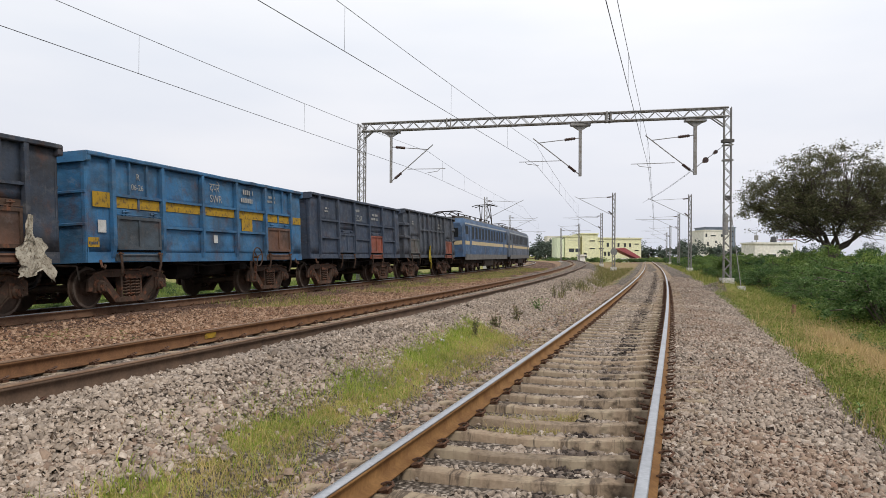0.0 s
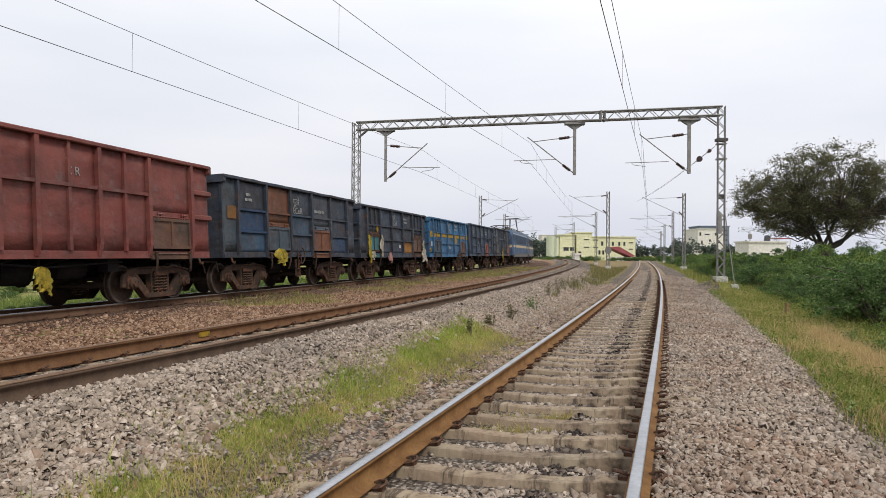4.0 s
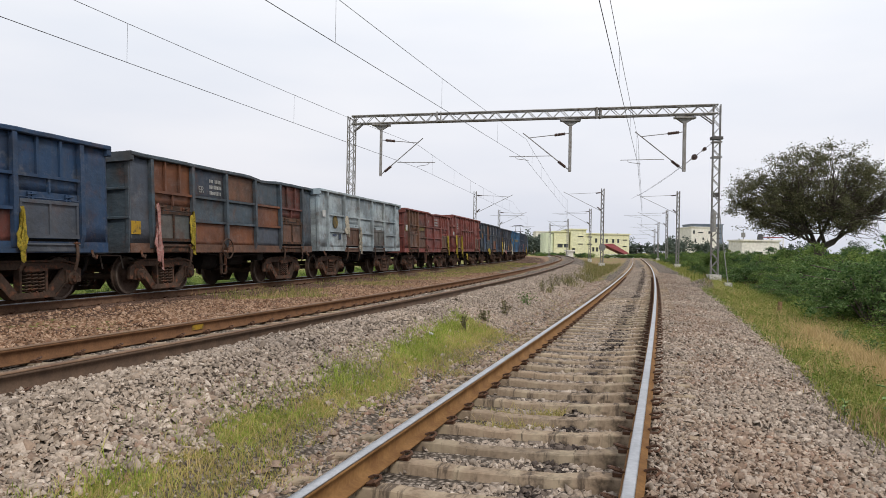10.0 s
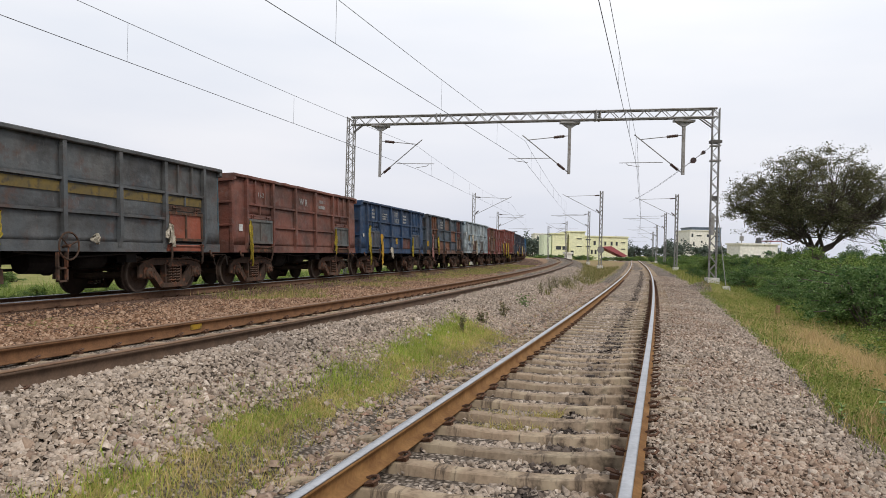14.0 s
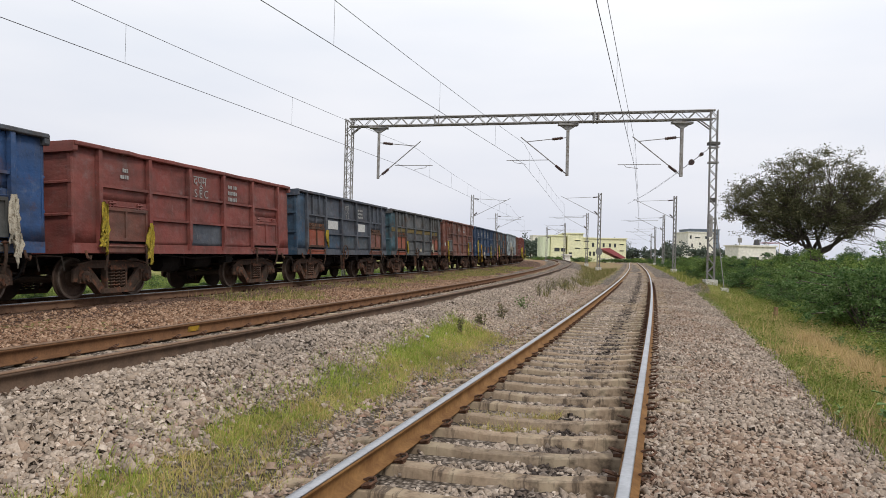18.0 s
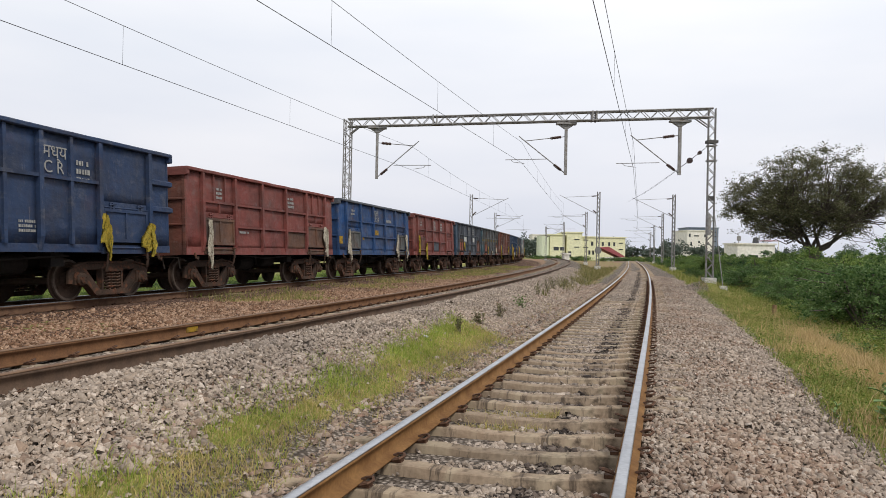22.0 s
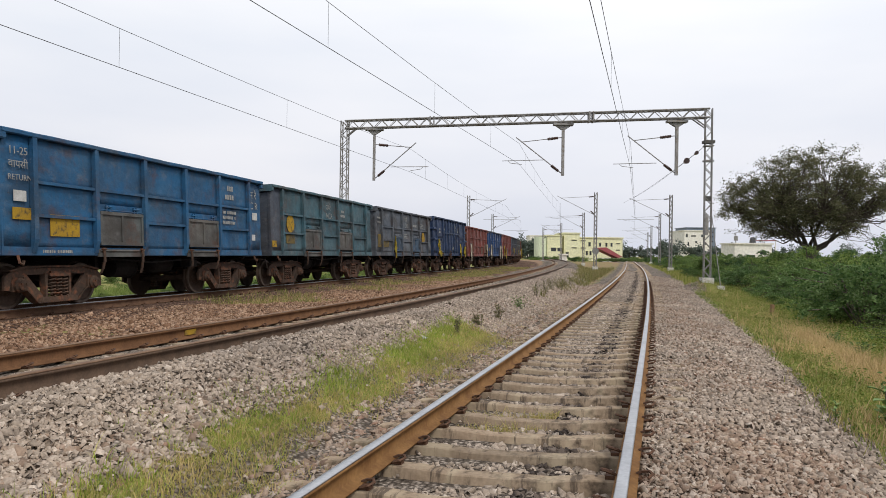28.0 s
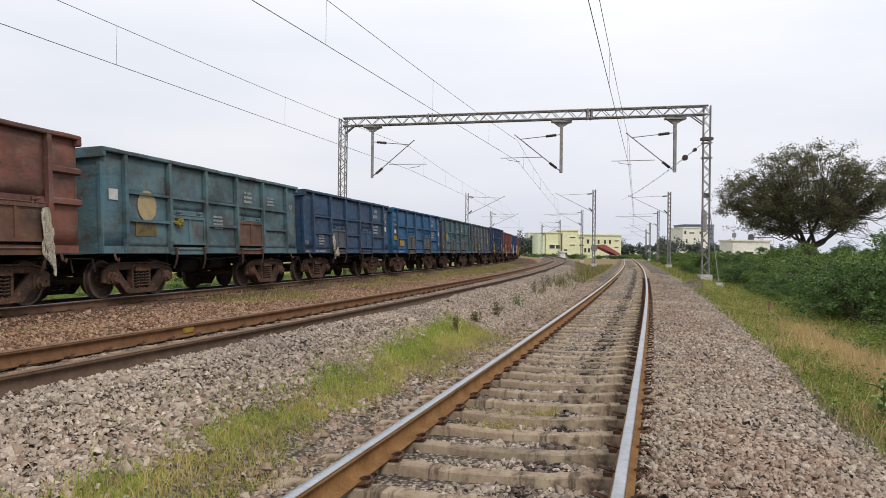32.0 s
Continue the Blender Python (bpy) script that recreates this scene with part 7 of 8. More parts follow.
def heap(name, label, pos, size, material, g, tilt=0.6):
    """Stones strewn at pos, each turned, tipped and sized at random; one joined object."""
    n = len(pos)
    yaw, ax, tip = g.uniform(0, 6.283, n), g.uniform(0, 6.283, n), g.normal(0, tilt, n)
    w, z = np.cos(tip / 2), np.zeros(n)
    x, y = np.sin(tip / 2) * np.cos(ax), np.sin(tip / 2) * np.sin(ax)
    R = np.stack([1 - 2 * (y * y + z * z), 2 * (x * y - z * w), 2 * (x * z + y * w), 2 * (x * y + z * w), 1 - 2 * (x * x + z * z), 2 * (y * z - x * w), 2 * (x * z - y * w), 2 * (y * z + x * w), 1 - 2 * (x * x + y * y)], 1).reshape(n, 3, 3)
    T = np.stack([np.cos(yaw), -np.sin(yaw), z, np.sin(yaw), np.cos(yaw), z, z, z, z + 1], 1).reshape(n, 3, 3)
    s = size * np.exp(g.normal(0, 0.27, n))
    v = np.einsum("nij,njk,nlk->nli", R, T, KINDS[g.integers(0, len(KINDS), n)] * s[:, None, None]) + pos[:, None, :]
    f = (KIND_F[None] + 8 * np.arange(n)[:, None, None]).reshape(-1, 3)
    return tagged(new(name, raw(name, v.reshape(-1, 3), f, material)), label, "ballast", kind="stuff")


def band(line, g, n, y0, y1, u0, u1, fall=1.0):
    """n places beside a line, denser near y0 when fall is above 1."""
    y = y0 + (y1 - y0) * g.random(n) ** fall
    u = g.uniform(u0, u1, n)
    h = np.interp(y, line.p[:, 1], line.h)
    x = np.interp(y, line.p[:, 1], line.p[:, 0]) + u / np.cos(h)
    return x, y, u


def patchy(x, y, size, seed):
    return lump(x, y, size, seed) * 0.6 + lump(x, y, size * 0.37, seed + 3) * 0.4


def strip_cover(x, y):
    """How thickly grass grows on the strip between the straight track and the bank, 0 to 1."""
    bank = T2.side(x, y) - np.interp(y, (6, 10, 14), (2.36, 2.1, 1.95))
    rail = -1.62 - 0.1 * ((y > 6) & (y < 9)) - T1.side(x, y)
    edge = np.minimum(np.minimum(bank, rail * 0.8), (13.6 - y) * 0.3)
    return np.clip(0.5 + (edge + 0.17 * patchy(x, y, 0.3, 6.0) + 0.1 * patchy(x, y, 0.09, 2.0)) / 0.24, 0, 1)


STONE_A = island("grey_ballast", [(0.216, 0.174, 0.143), (0.319, 0.262, 0.212), (0.398, 0.327, 0.271), (0.471, 0.392, 0.329), (0.353, 0.278, 0.217), (0.625, 0.534, 0.457)], 0.9, 70.0)
STONE_B = island("brown_ballast", [(0.201, 0.142, 0.109), (0.311, 0.228, 0.172), (0.401, 0.313, 0.249), (0.472, 0.394, 0.333), (0.3, 0.192, 0.14)], 0.92, 70.0)
STONE_D = island("rusty_ballast", [(0.123, 0.069, 0.041), (0.258, 0.149, 0.093), (0.358, 0.229, 0.153), (0.482, 0.335, 0.237), (0.235, 0.123, 0.075)], 0.92, 70.0)
STONE_C = island("oily_ballast", [(0.035, 0.028, 0.025), (0.07, 0.055, 0.048), (0.16, 0.125, 0.105), (0.25, 0.21, 0.18)], 0.75, 70.0)


def clear_of_rails(u, line, x, y, sleepers=True):
    ok = np.abs(np.abs(u) - 0.8745) > 0.085
    if sleepers:
        s = np.interp(y, line.p[:, 1], line.s)
        start = FIRST + 0.3
        k = np.abs((s - start + 0.3) % 0.6 - 0.3)
        ok &= (k > 0.135) | (np.abs(u) > 1.3)
    return ok


FIRST = T1.near(main_line_x(-2), -2)


def ballast():
    g = np.random.default_rng(12)
    up = lambda x, y, lift: np.stack([x, y, height(x, y) + lift], 1)
    # bank of the curved track
    parts_a = []
    for n, y0, y1, fall in ((62000, 3.5, 26, 1.6), (18000, 24, 60, 1.2)):
        x, y, u = band(T2, g, n, y0, y1, 0.97, 3.0, fall)
        keep = (T1.side(x, y) < -1.9) & (g.random(n) > 0.985 * strip_cover(x, y))
        parts_a.append(up(x[keep], y[keep], g.uniform(-0.016, 0.026, keep.sum())))
    x, y, u = band(T2, g, 9000, 4, 34, -0.78, 0.78, 1.3)
    parts_a.append(up(x, y, g.uniform(-0.03, 0.0, len(x))))
    heap("bank_ballast", "pale grey broken stone ballast on the bank of the curved track", np.concatenate(parts_a), 0.0172, STONE_A, g, 0.85)
    # shoulder right of the straight track
    parts_b = []
    for n, y0, y1, fall in ((60000, 3.2, 24, 1.6), (18000, 22, 55, 1.2)):
        x, y, u = band(T1, g, n, y0, y1, 0.97, 3.35, fall)
        keep = u < 2.85 + 0.02 * np.clip(y - 8, 0, 20) + 0.25 * patchy(x, y, 0.9, 4.0) + g.normal(0, 0.07, n)
        parts_b.append(up(x[keep], y[keep], g.uniform(-0.016, 0.024, keep.sum())))
    allb = np.concatenate(parts_b)
    mixed = patchy(allb[:, 0], allb[:, 1], 0.8, 7.0) + 0.9 * (1 - np.abs(T1.side(allb[:, 0], allb[:, 1]) - 1.7)) + g.normal(0, 0.35, len(allb)) > 0.5
    heap("shoulder_ballast", "grey broken stone ballast beside the straight track", allb[~mixed], 0.018, STONE_A, g, 0.85)
    heap("dusty_ballast", "brown dusty ballast trodden into a path beside the rail", allb[mixed], 0.0172, STONE_B, g, 0.8)
    # between the rails and left of them
    x, y, u = band(T1, g, 56000, 2.6, 70, -0.8, 0.8, 2.5)
    ok = clear_of_rails(u, T1, x, y)
    x, y, u = x[ok], y[ok], u[ok]
    oily = 0.9 * np.exp(-((u - 0.22) / 0.2) ** 2) + 0.5 * np.exp(-((np.abs(u) - 0.75) / 0.1) ** 2) + 0.3 * patchy(x, y, 0.4, 3.0) > g.uniform(0.3, 0.9, len(u))
    lift = g.uniform(-0.025, 0.015, len(u))
    heap("crib_ballast", "grey ballast between the sleepers of the straight track", up(x, y, lift)[~oily], 0.022, STONE_A, g)
    heap("oily_ballast", "black oily ballast between the rails of the straight track", up(x, y, lift)[oily], 0.022, STONE_C, g)
    x, y, u = band(T1, g, 24000, 2.6, 40, -2.7, -0.97, 1.5)
    ok = (T2.side(x, y) > 1.6) & (g.random(len(x)) > 0.985 * strip_cover(x, y)) & (clear_of_rails(u, T1, x, y) | (g.random(len(x)) < 0.12) | (u < -1.42))
    heap("verge_ballast", "dusty brown stones left of the straight track", up(x[ok], y[ok], g.uniform(-0.018, 0.012, ok.sum())), 0.0235, STONE_B, g)
    # between the curved tracks
    x, y, u = band(T2, g, 52000, 6, 45, -5.6, -0.97, 1.6)
    ok = T3.side(x, y) > 0.97
    heap("old_ballast", "brown weathered ballast between the two curved tracks", up(x[ok], y[ok], g.uniform(-0.012, 0.015, ok.sum())), 0.022, STONE_D, g)


GRASS_A = island("fresh_grass", [(0.19, 0.286, 0.044), (0.314, 0.418, 0.072), (0.426, 0.495, 0.11), (0.582, 0.55, 0.187)], 0.8, 5.0, 0.4)
GRASS_Y = island("yellow_grass", [(0.36, 0.37, 0.09), (0.5, 0.45, 0.15), (0.62, 0.49, 0.22), (0.66, 0.5, 0.28)], 0.8, 5.0, 0.4)
GRASS_B = island("verge_grass", [(0.13, 0.18, 0.04), (0.23, 0.28, 0.065), (0.34, 0.34, 0.1), (0.52, 0.43, 0.19)], 0.8, 5.0, 0.35)
GRASS_V = island("dull_grass", [(0.13, 0.15, 0.045), (0.2, 0.2, 0.07), (0.30, 0.26, 0.12), (0.42, 0.34, 0.19)], 0.85, 5.0, 0.3)
STRAW = island("dry_grass", [(0.58, 0.40, 0.2), (0.72, 0.53, 0.3), (0.62, 0.45, 0.23), (0.42, 0.36, 0.14)], 0.85, 5.0, 0.3)
LUSH = island("lush_grass", [(0.17, 0.25, 0.06), (0.25, 0.33, 0.09), (0.34, 0.40, 0.14)], 0.75, 5.0, 0.35)


def blades(name, label, x, y, tall, wide, material, g, lean=0.5):
    """Bent, tapered blades; one joined object."""
    n = len(x)
    z = height(x, y) - 0.02
    a = g.uniform(0, 2 * np.pi, n)
    h = tall * np.exp(g.normal(0, 0.35, n))
    w = wide * g.uniform(0.6, 1.4, n)
    b = g.uniform(0, 2 * np.pi, n)
    k = lean * g.random(n) * h
    base = np.stack([x, y, z], 1)
    side = np.stack([np.cos(a), np.sin(a), np.zeros(n)], 1) * w[:, None]
    bent = np.stack([np.cos(b) * k, np.sin(b) * k, np.zeros(n)], 1)
    up = np.stack([np.zeros(n), np.zeros(n), h], 1)
    v = np.stack([base - side, base + side, base + up * 0.55 + bent * 0.35 - side * 0.7, base + up * 0.55 + bent * 0.35 + side * 0.7, base + up * 0.92 + bent], 1).reshape(-1, 3)
    f = (np.array([(0, 1, 3), (0, 3, 2), (2, 3, 4)])[None] + 5 * np.arange(n)[:, None, None]).reshape(-1, 3)
    tagged(new(name, raw(name, v, f, material)), label, "grass", kind="stuff")


def tufted(x, y, g, spread=0.09, every=10):
    """Draws scattered places together into tufts."""
    n = len(x)
    c = g.integers(0, n, max(1, n // every))
    k = c[g.integers(0, len(c), n)]
    m = g.random(n) < 0.65
    return np.where(m, x[k] + g.normal(0, spread, n), x), np.where(m, y[k] + g.normal(0, spread, n), y)


def grasses():
    g = np.random.default_rng(31)
    # strip between straight track and bank
    x, y, u = band(T1, g, 170000, 2.6, 17, -3.9, -1.3, 1.3)
    keep = g.random(len(x)) < strip_cover(x, y)
    x, y = tufted(x[keep], y[keep], g, 0.05)
    yellow = np.clip((T1.side(x, y) + 2.5) / 0.7, 0, 1) + 0.55 * patchy(x, y, 0.45, 1.0) + g.normal(0, 0.3, len(x)) > 0.5
    blades("grass_strip", "short green grass between track and bank", x[~yellow], y[~yellow], 0.082, 0.0034, GRASS_A, g, 1.0)
    blades("yellow_grass_strip", "short yellowing grass between track and bank", x[yellow], y[yellow], 0.062, 0.0032, GRASS_Y, g, 1.2)
    x, y, u = band(T1, g, 12000, 2.6, 22, -2.3, -1.0, 1.2)
    x, y = tufted(x, y, g, 0.07, 40)
    keep = patchy(x, y, 0.5, 5.0) > -0.05
    blades("dry_tufts", "dry straw tufts along the sleeper ends", x[keep], y[keep], 0.05, 0.003, GRASS_Y, g, 1.2)
    x, y, u = band(T2, g, 5000, 5, 14, 1.9, 2.7, 1.2)
    x, y = tufted(x, y, g, 0.06, 40)
    blades("bank_tufts", "thin grass straggling up the foot of the bank", x, y, 0.06, 0.003, GRASS_A, g, 1.0)
    x, y, u = band(T1, g, 13000, 5.6, 8.2, -0.72, 0.12, 1.0)
    keep = (np.abs(y - 7.0) < 0.3 + 0.1 * lump(x, y, 0.2)) & clear_of_rails(u, T1, x, y)
    blades("crib_grass", "short grass between two sleepers", x[keep], y[keep], 0.07, 0.0034, GRASS_Y, g, 1.3)
    # further along the valley
    x, y, u = band(T1, g, 42000, 23, 95, -9, -2.2, 1.2)
    keep = (T2.side(x, y) > 2.3) & (u < -2.4) & (patchy(x, y, 1.6, 3.0) > -0.05 - (y - 30) * 0.02)
    x, y = tufted(x[keep], y[keep], g, 0.2)
    blades("valley_grass", "rough green and dry grass between the diverging tracks", x, y, 0.24, 0.010, GRASS_V, g, 0.6)
    # right verge
    x, y, u = band(T1, g, 120000, 4.5, 48, 2.85, 7.2, 1.7)
    dry = 1.5 * np.exp(-((u - 4.35) / 0.46) ** 2 - ((y - 13.2) / 4.6) ** 2) * 1.6 + 0.45 * patchy(x, y, 0.5, 8.0) + g.normal(0, 0.32, len(x))
    keep = (u > 2.85 + 0.02 * np.clip(y - 8, 0, 20) + 0.16 * patchy(x, y, 0.8, 4.0)) & (g.random(len(x)) < np.clip((u - 2.5) * 1.6, 0, 1))
    d = keep & (dry > 0.42)
    e = keep & ~d
    xe, ye = tufted(x[e], y[e], g, 0.12)
    blades("verge_grass", "tall green and yellow grass on the verge", xe, ye, 0.12, 0.005, GRASS_B, g, 1.1)
    blades("dry_verge_grass", "patch of dry golden grass on the verge", *tufted(x[d], y[d], g, 0.12), 0.19, 0.0042, STRAW, g, 1.1)
    x, y, u = band(T1, g, 150000, 5.0, 44, 2.9, 7.5, 1.7)
    keep = (patchy(x, y, 0.35, 9.0) + 0.5 * np.clip(u - 4.6, 0, 1.5) + 0.35 * np.exp(-((u - 3.3) / 0.4) ** 2) + g.normal(0, 0.25, len(x)) > 0.05) & (np.abs(u - 4.35) + 0.07 * np.abs(y - 13.2) > 0.45 + 0.2 * patchy(x, y, 0.4, 2.0))
    x, y, u = x[keep], y[keep], u[keep]
    z = height(x, y) + (0.07 + 0.14 * np.clip((u - 3.2) / 2.4, 0, 1.6)) * np.abs(g.normal(0, 1, len(x)) * 0.6 + 0.5 + 0.5 * patchy(x, y, 0.3, 1.0))
    tagged(new("verge_herbs", leaf_mesh("verge_herbs", np.stack([x, y, z], 1), 0.042, g, HERB, 0.5, 0.5)), "low mixed green herbs among the verge grass", "plants", kind="stuff")
    x, y, u = band(T1, g, 30000, 40, 150, 2.9, 9, 1.4)
    keep = u > 3.3 + 0.4 * patchy(x, y, 2.0, 1.0)
    blades("far_verge_grass", "rough green grass along the line", *tufted(x[keep], y[keep], g, 0.3), 0.3, 0.014, GRASS_B, g, 0.5)
    # between the two curved tracks
    x, y, u = band(T3, g, 42000, 14, 80, 1.4, 4.0, 1.2)
    keep = patchy(x, y, 1.3, 6.0) + 0.35 * np.clip((y - 18) / 20, 0, 1) - 1.2 * np.clip((20 - y) / 5, 0, 1) > -0.02 + 0.25 * np.abs(u - 2.2)
    x, y = tufted(x[keep], y[keep], g, 0.15)
    s = g.random(len(x)) < 0.7
    blades("cess_grass", "thin green grass beside the train's track", x[s], y[s], 0.12, 0.006, GRASS_B, g, 0.8)
    blades("dry_cess_grass", "thin straw-dry grass beside the train's track", x[~s], y[~s], 0.12, 0.005, STRAW, g, 0.8)
    # beyond the train
    x, y, u = band(T3, g, 36000, 12, 60, -9, -2.4, 1.3)
    blades("lush_grass", "bright green grass beyond the train", *tufted(x, y, g, 0.2), 0.26, 0.012, LUSH, g, 0.9)


HERB = island("herb_leaves", [(0.09, 0.15, 0.03), (0.17, 0.25, 0.05), (0.28, 0.34, 0.085), (0.46, 0.44, 0.15)], 0.75, 4.0, 0.35)
WEED_DRY = island("dry_weed_leaves", [(0.2, 0.18, 0.11), (0.27, 0.23, 0.14), (0.2, 0.22, 0.09)], 0.9, 4.0, 0.2)
WEED_GREEN = island("green_weed_leaves", [(0.10, 0.19, 0.05), (0.17, 0.26, 0.09), (0.25, 0.32, 0.14)], 0.75, 4.0, 0.3)


def weed(x, y, tall, spread, stems, material, label, seed, leaf=0.05, per=60, name="weed"):
    rng, g = random.Random(seed), np.random.default_rng(seed)
    t = thing(name, label, "weed", m=pose(x, y, float(height(np.array(x), np.array(y)))))
    pos = []
    for k in range(stems):
        a = rng.uniform(0, 6.28)
        r = spread * rng.random()
        tip = Vector((math.cos(a) * r, math.sin(a) * r, tall * rng.uniform(0.55, 1.0)))
        part("stalk", made("stalk", lambda bm: bm_tube(bm, [(0.02 * k, 0, -0.05), tip * 0.5 + Vector((0.02, 0.02, 0)), tip], 0.006, 4, 0.003)), BARK, t)
        f = g.uniform(0.15, 1.05, per)[:, None]
        pos.append(np.array(tip)[None] * f + g.normal(0, 1, (per, 3)) * spread * 0.22)
    part("leaves", leaf_mesh("weed_leaves", np.concatenate(pos), leaf, g, material), material, t)


def weeds():
    dry, green = "dry grey-brown weed standing in the ballast", "low green leafy weed in the ballast"
    for k, (x, y, tall, spread, stems, m, lab) in enumerate((
        (0.35, 12.3, 0.34, 0.07, 3, WEED_DRY, dry), (0.8, 13.9, 0.24, 0.15, 6, WEED_DRY, dry), (1.31, 15.6, 0.32, 0.13, 5, WEED_DRY, dry),
        (2.09, 18.4, 0.26, 0.26, 7, WEED_GREEN, green), (3.1, 22.8, 0.4, 0.18, 4, WEED_DRY, dry), (3.7, 24.8, 0.55, 0.2, 5, WEED_DRY, dry), (4.34, 27.5, 0.45, 0.35, 5, WEED_DRY, dry),
        (4.9, 29.0, 0.5, 0.35, 5, WEED_DRY, dry), (5.5, 31.5, 0.45, 0.4, 5, WEED_DRY, dry), (6.4, 35.0, 0.4, 0.4, 5, WEED_DRY, dry))):
        weed(x, y, tall, spread, stems, m, lab, 60 + k, 0.045, 32)
    rng = random.Random(77)
    for k in range(26):
        y = 5.2 + 11 * rng.random() ** 1.3
        u = rng.uniform(3.5, 4.3) + (0.9 * rng.random() if y > 8 else 0.5 * rng.random())
        x = float(np.interp(y, T1.p[:, 1], T1.p[:, 0])) + u
        if abs(u - 4.35) < 0.5 and y > 9.5:
            continue
        weed(x, y, rng.uniform(0.18, 0.34), rng.uniform(0.18, 0.3), 6, WEED_GREEN, "low leafy green weed on the verge", 100 + k, 0.055, 34, "verge_weed")
    # broad-leaved plants on the verge
    big = surface("broad_leaf", (0.15, 0.26, 0.08), (0.22, 0.34, 0.13), 9.0, 0.65, 0.3, 0.01, c3=(0.3, 0.36, 0.14))
    for px, py, size, count, seed in ((4.66, 7.5, 0.72, 14, 5), (4.5, 7.1, 0.5, 10, 6), (4.14, 7.5, 0.26, 8, 7), (4.28, 7.75, 0.28, 8, 8)):
        rng = random.Random(seed)
        t = thing("broadleaf_plant", "broad-leaved green plant at the edge of the verge", "plant", m=pose(px, py, float(height(np.array(px), np.array(py)))) @ Matrix.Diagonal((size, size, size, 1)))
        for k in range(count):
            a = 6.28 * k / count + rng.uniform(-0.3, 0.3)
            L, w, z = rng.uniform(0.16, 0.27), rng.uniform(0.045, 0.075), rng.uniform(0.12, 0.5)

            def leaf(bm):
                rows = []
                for f, q in ((0, 0.15), (0.3, 0.9), (0.6, 1.0), (0.85, 0.6), (1.0, 0.08)):
                    rows.append([bm.verts.new((0.01 + f * L, s * w * q, 0.14 * L * math.sin(2.2 * f) + 0.02 * abs(s))) for s in (-1, 0, 1)])
                for u, v in zip(rows, rows[1:]):
                    for j in (0, 1):
                        bm.faces.new((u[j], u[j + 1], v[j + 1], v[j]))
            part("leaf", made("leaf", leaf, True), big, t, m=pose(0, 0, z, 0, rng.uniform(-35, 10), math.degrees(a)))
        part("stalk", made("stalk", lambda bm: bm_tube(bm, [(0, 0, -0.05), (0.01, 0, 0.3), (0, 0.01, 0.52)], 0.014, 5, 0.008)), BARK, t)
    # stump
    b = tagged(new("survey_peg", boxes("survey_peg", ((-0.045, -0.045, -0.1), (0.045, 0.045, 0.36)))), "short rusty marker post in the grass", "marker post")
    b.data.materials.append(surface("peg_rust", (0.3, 0.18, 0.11), (0.36, 0.23, 0.14), 5.0, 0.9, 0.3, 0.005))
    b.matrix_basis = pose(10.6, 23.0, float(height(np.array(10.6), np.array(23.0))), 2, 3, 20)
    # litter
    b = tagged(new("paper_scrap", made("paper_scrap", lambda bm: bm_prism(bm, [(-0.05, -0.02), (0.0, -0.045), (0.05, 0.0), (0.02, 0.04), (-0.03, 0.03)], 0.0, 0.02, 2))), "crumpled white paper scrap on the grass", "litter")
    b.data.materials.append(WHITE_CARD)
    b.matrix_basis = pose(-0.17, 11.0, float(height(np.array(-0.17), np.array(11.0))) + 0.03, 12, 8, 30)


def rail_mark():
    x, y, h = T2.at(T2.near(-2.9, 10.3))
    b = tagged(new("rail_mark", boxes("rail_mark", ((0.012, -0.13, 0.05), (0.02, 0.13, 0.125)))), "yellow painted mark with worn writing on the rail web")
    b.data.materials.append(YELLOW)
    b.matrix_basis = pose(x - 0.8745 * math.cos(h), y + 0.8745 * math.sin(h), Z2 + 0.026 - CANT2 / 2, 0, 0, -math.degrees(h))
    w = bpy.data.objects["railway_track_2"]
    b.parent = w


def small_bird():
    """A dark bird: a spindle body with head, beak and fanned tail, and two wings that beat."""
    t = thing("bird", "small dark bird in flight above the train", "bird")
    m = surface("dark_feathers", (0.035, 0.033, 0.032), (0.06, 0.055, 0.05), 30.0, 0.8, 0.2, 0.002)
    part("body", made("bird_body", lambda bm: bm_tube(bm, [(0, 0.15, 0.012), (0, 0.125, 0.014), (0, 0.10, 0.015), (0, 0.06, 0.0), (0, 0.0, -0.008), (0, -0.08, 0.0)], 0.028, 8, 0.012)), m, t)
    part("beak", made("beak", lambda bm: bm_tube(bm, [(0, 0.145, 0.012), (0, 0.175, 0.006)], 0.008, 5, 0.001)), m, t)
    part("tail", made("tail", lambda bm: bm_prism(bm, [(-0.012, -0.07), (0.012, -0.07), (0.04, -0.17), (0, -0.155), (-0.04, -0.17)], -0.004, 0.004, 2)), m, t)
    wings = []
    for s in (-1, 1):
        poly = [(0, 0.05), (s * 0.09, 0.075), (s * 0.19, 0.02), (s * 0.17, -0.02), (s * 0.08, -0.045), (0, -0.045)]
        wings.append((s, part("wing", made("wing", lambda bm: bm_prism(bm, poly[::s], -0.004, 0.004, 2)), m, t)))
    return t, wings


BIRD = small_bird()
ballast()
rail_mark()
grasses()
weeds()


# ---- motion of the train ----
START3 = T3.near(-7.615, 19.82)


def run_of(t):
    """Distance run by the train since the start, easing off slightly."""
    v = t / 10
    return ((((0.1745 * v - 1.5161) * v + 4.4896) * v - 6.14) * v + 69.032) * v - 0.16


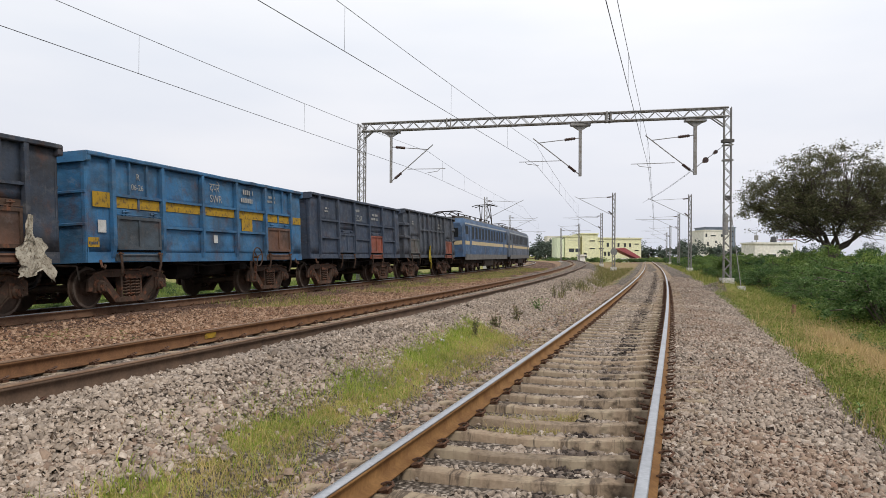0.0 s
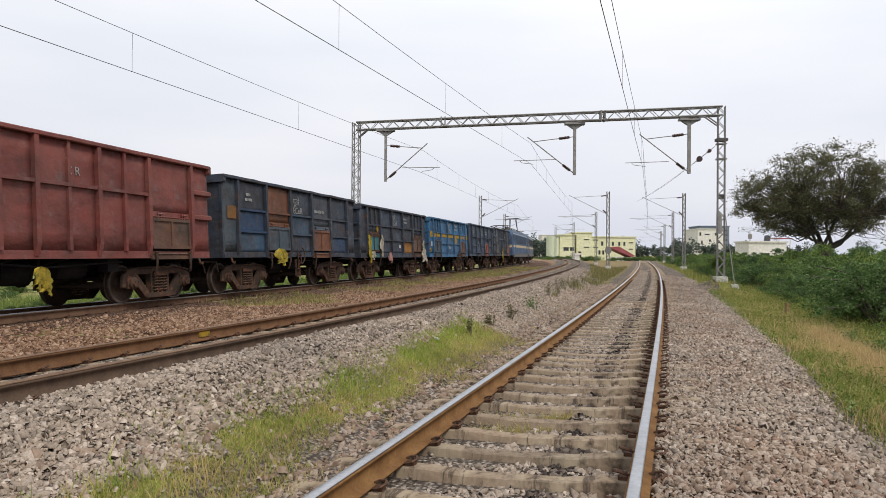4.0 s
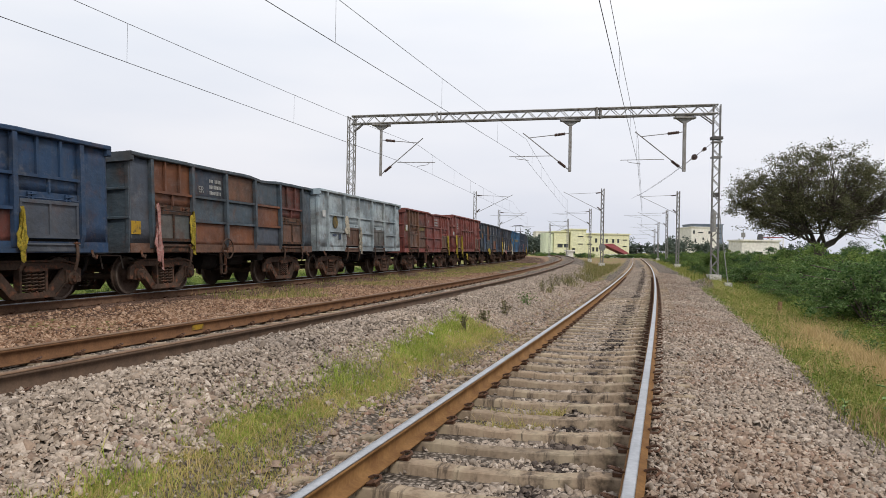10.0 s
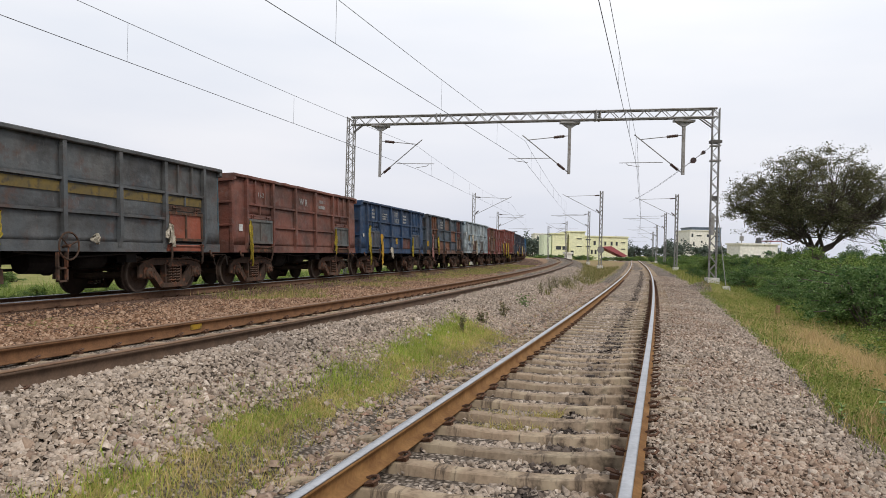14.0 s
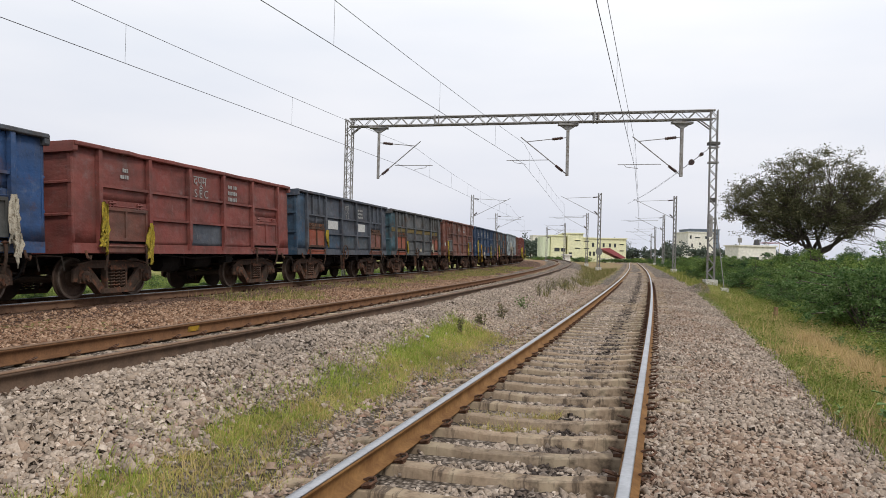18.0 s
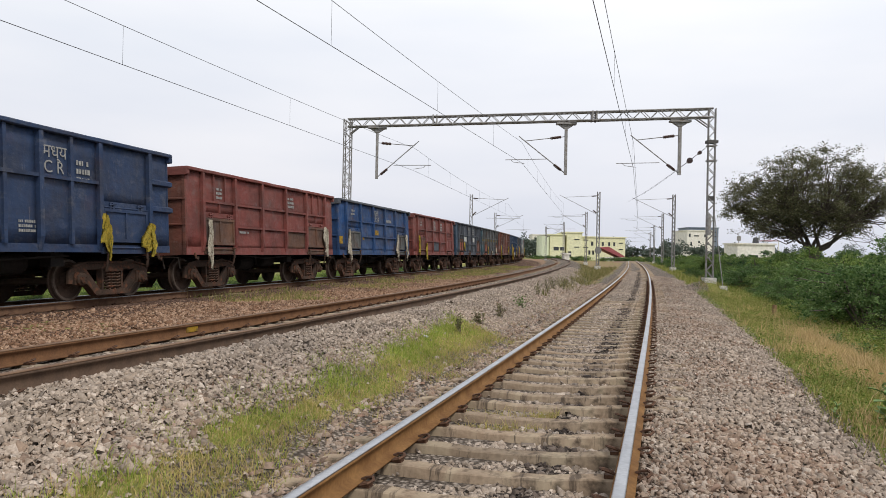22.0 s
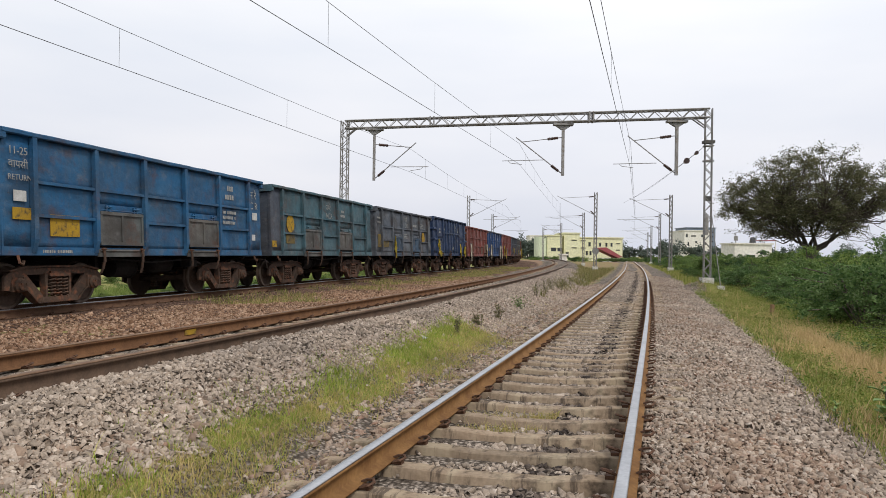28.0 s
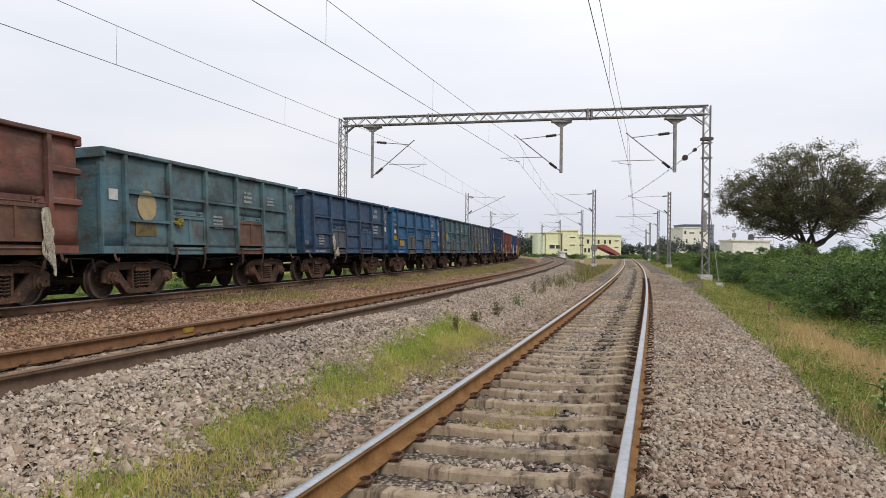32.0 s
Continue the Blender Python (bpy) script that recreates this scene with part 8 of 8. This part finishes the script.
def place(s):
    x, y, h = T3.at(s)
    return pose(x, y, Z3 + RAIL, 0, -math.degrees(CANT3 / 1.745), -math.degrees(h))


def motions():
    order = [(w, sets, START3 + (2 - k) * PITCH) for k, (w, sets) in enumerate(TRAIN)]
    head = START3 + 2 * PITCH + PITCH / 2
    order += [(w, sets, head + 11.4 + 20.0 * k) for k, (w, sets) in enumerate(LOCOS)]
    for w, sets, s0 in order:
        ts = [0.5 * k for k in range(65)]
        walk(w, [(t, place(s0 + run_of(t))) for t in ts])
        # wheels turn while the wagon is near enough for it to be seen
        near = [0.1 * k for k in range(321) if START3 - 16 < s0 + run_of(0.1 * k) < START3 + 34]
        if not near:
            continue
        for ws in sets:
            y, r = ws.matrix_basis.translation.y, ws.matrix_basis.translation.z
            turn = lambda t: pose(0, y, r, -math.degrees(run_of(t) / r))
            walk(ws, [(0.0, turn(near[0]))] * (near[0] > 0) + [(t, turn(t)) for t in near] + [(32.0, turn(near[-1]))] * (near[-1] < 31.99))
    # a bird rises from the grass beyond the train and flies off
    bird, wings = BIRD
    way = [(0.0, -7.4, 36.0, -0.24), (6.4, -7.4, 36.0, -0.24), (6.8, -8.0, 35.4, 1.6), (7.2, -10.4, 35.0, 4.0), (7.7, -13.69, 35.0, 6.0), (7.9, -15.0, 35.0, 6.4), (8.1, -16.39, 35.0, 6.94), (8.3, -17.86, 35.0, 7.64),
           (8.5, -19.55, 35.0, 8.42), (8.7, -21.2, 35.0, 9.26), (10.0, -33.0, 35.5, 14.0), (14.0, -70.0, 45.0, 24.0), (32.0, -230.0, 90.0, 40.0)]
    walk(bird, [(t, pose(x, y, z, 12 if t > 6.5 else 0, 0, 88)) for t, x, y, z in way])
    for s, wing in wings:
        beat = [(0.0, 60.0), (6.3, 60.0)] + [(6.4 + 0.1 * k, 32.0 * math.cos(2.2 * k) + 6) for k in range(26)] + [(32.0, 10.0)]
        walk(wing, [(t, pose(0, 0, 0.01, 0, -s * a, 0)) for t, a in beat])


motions()
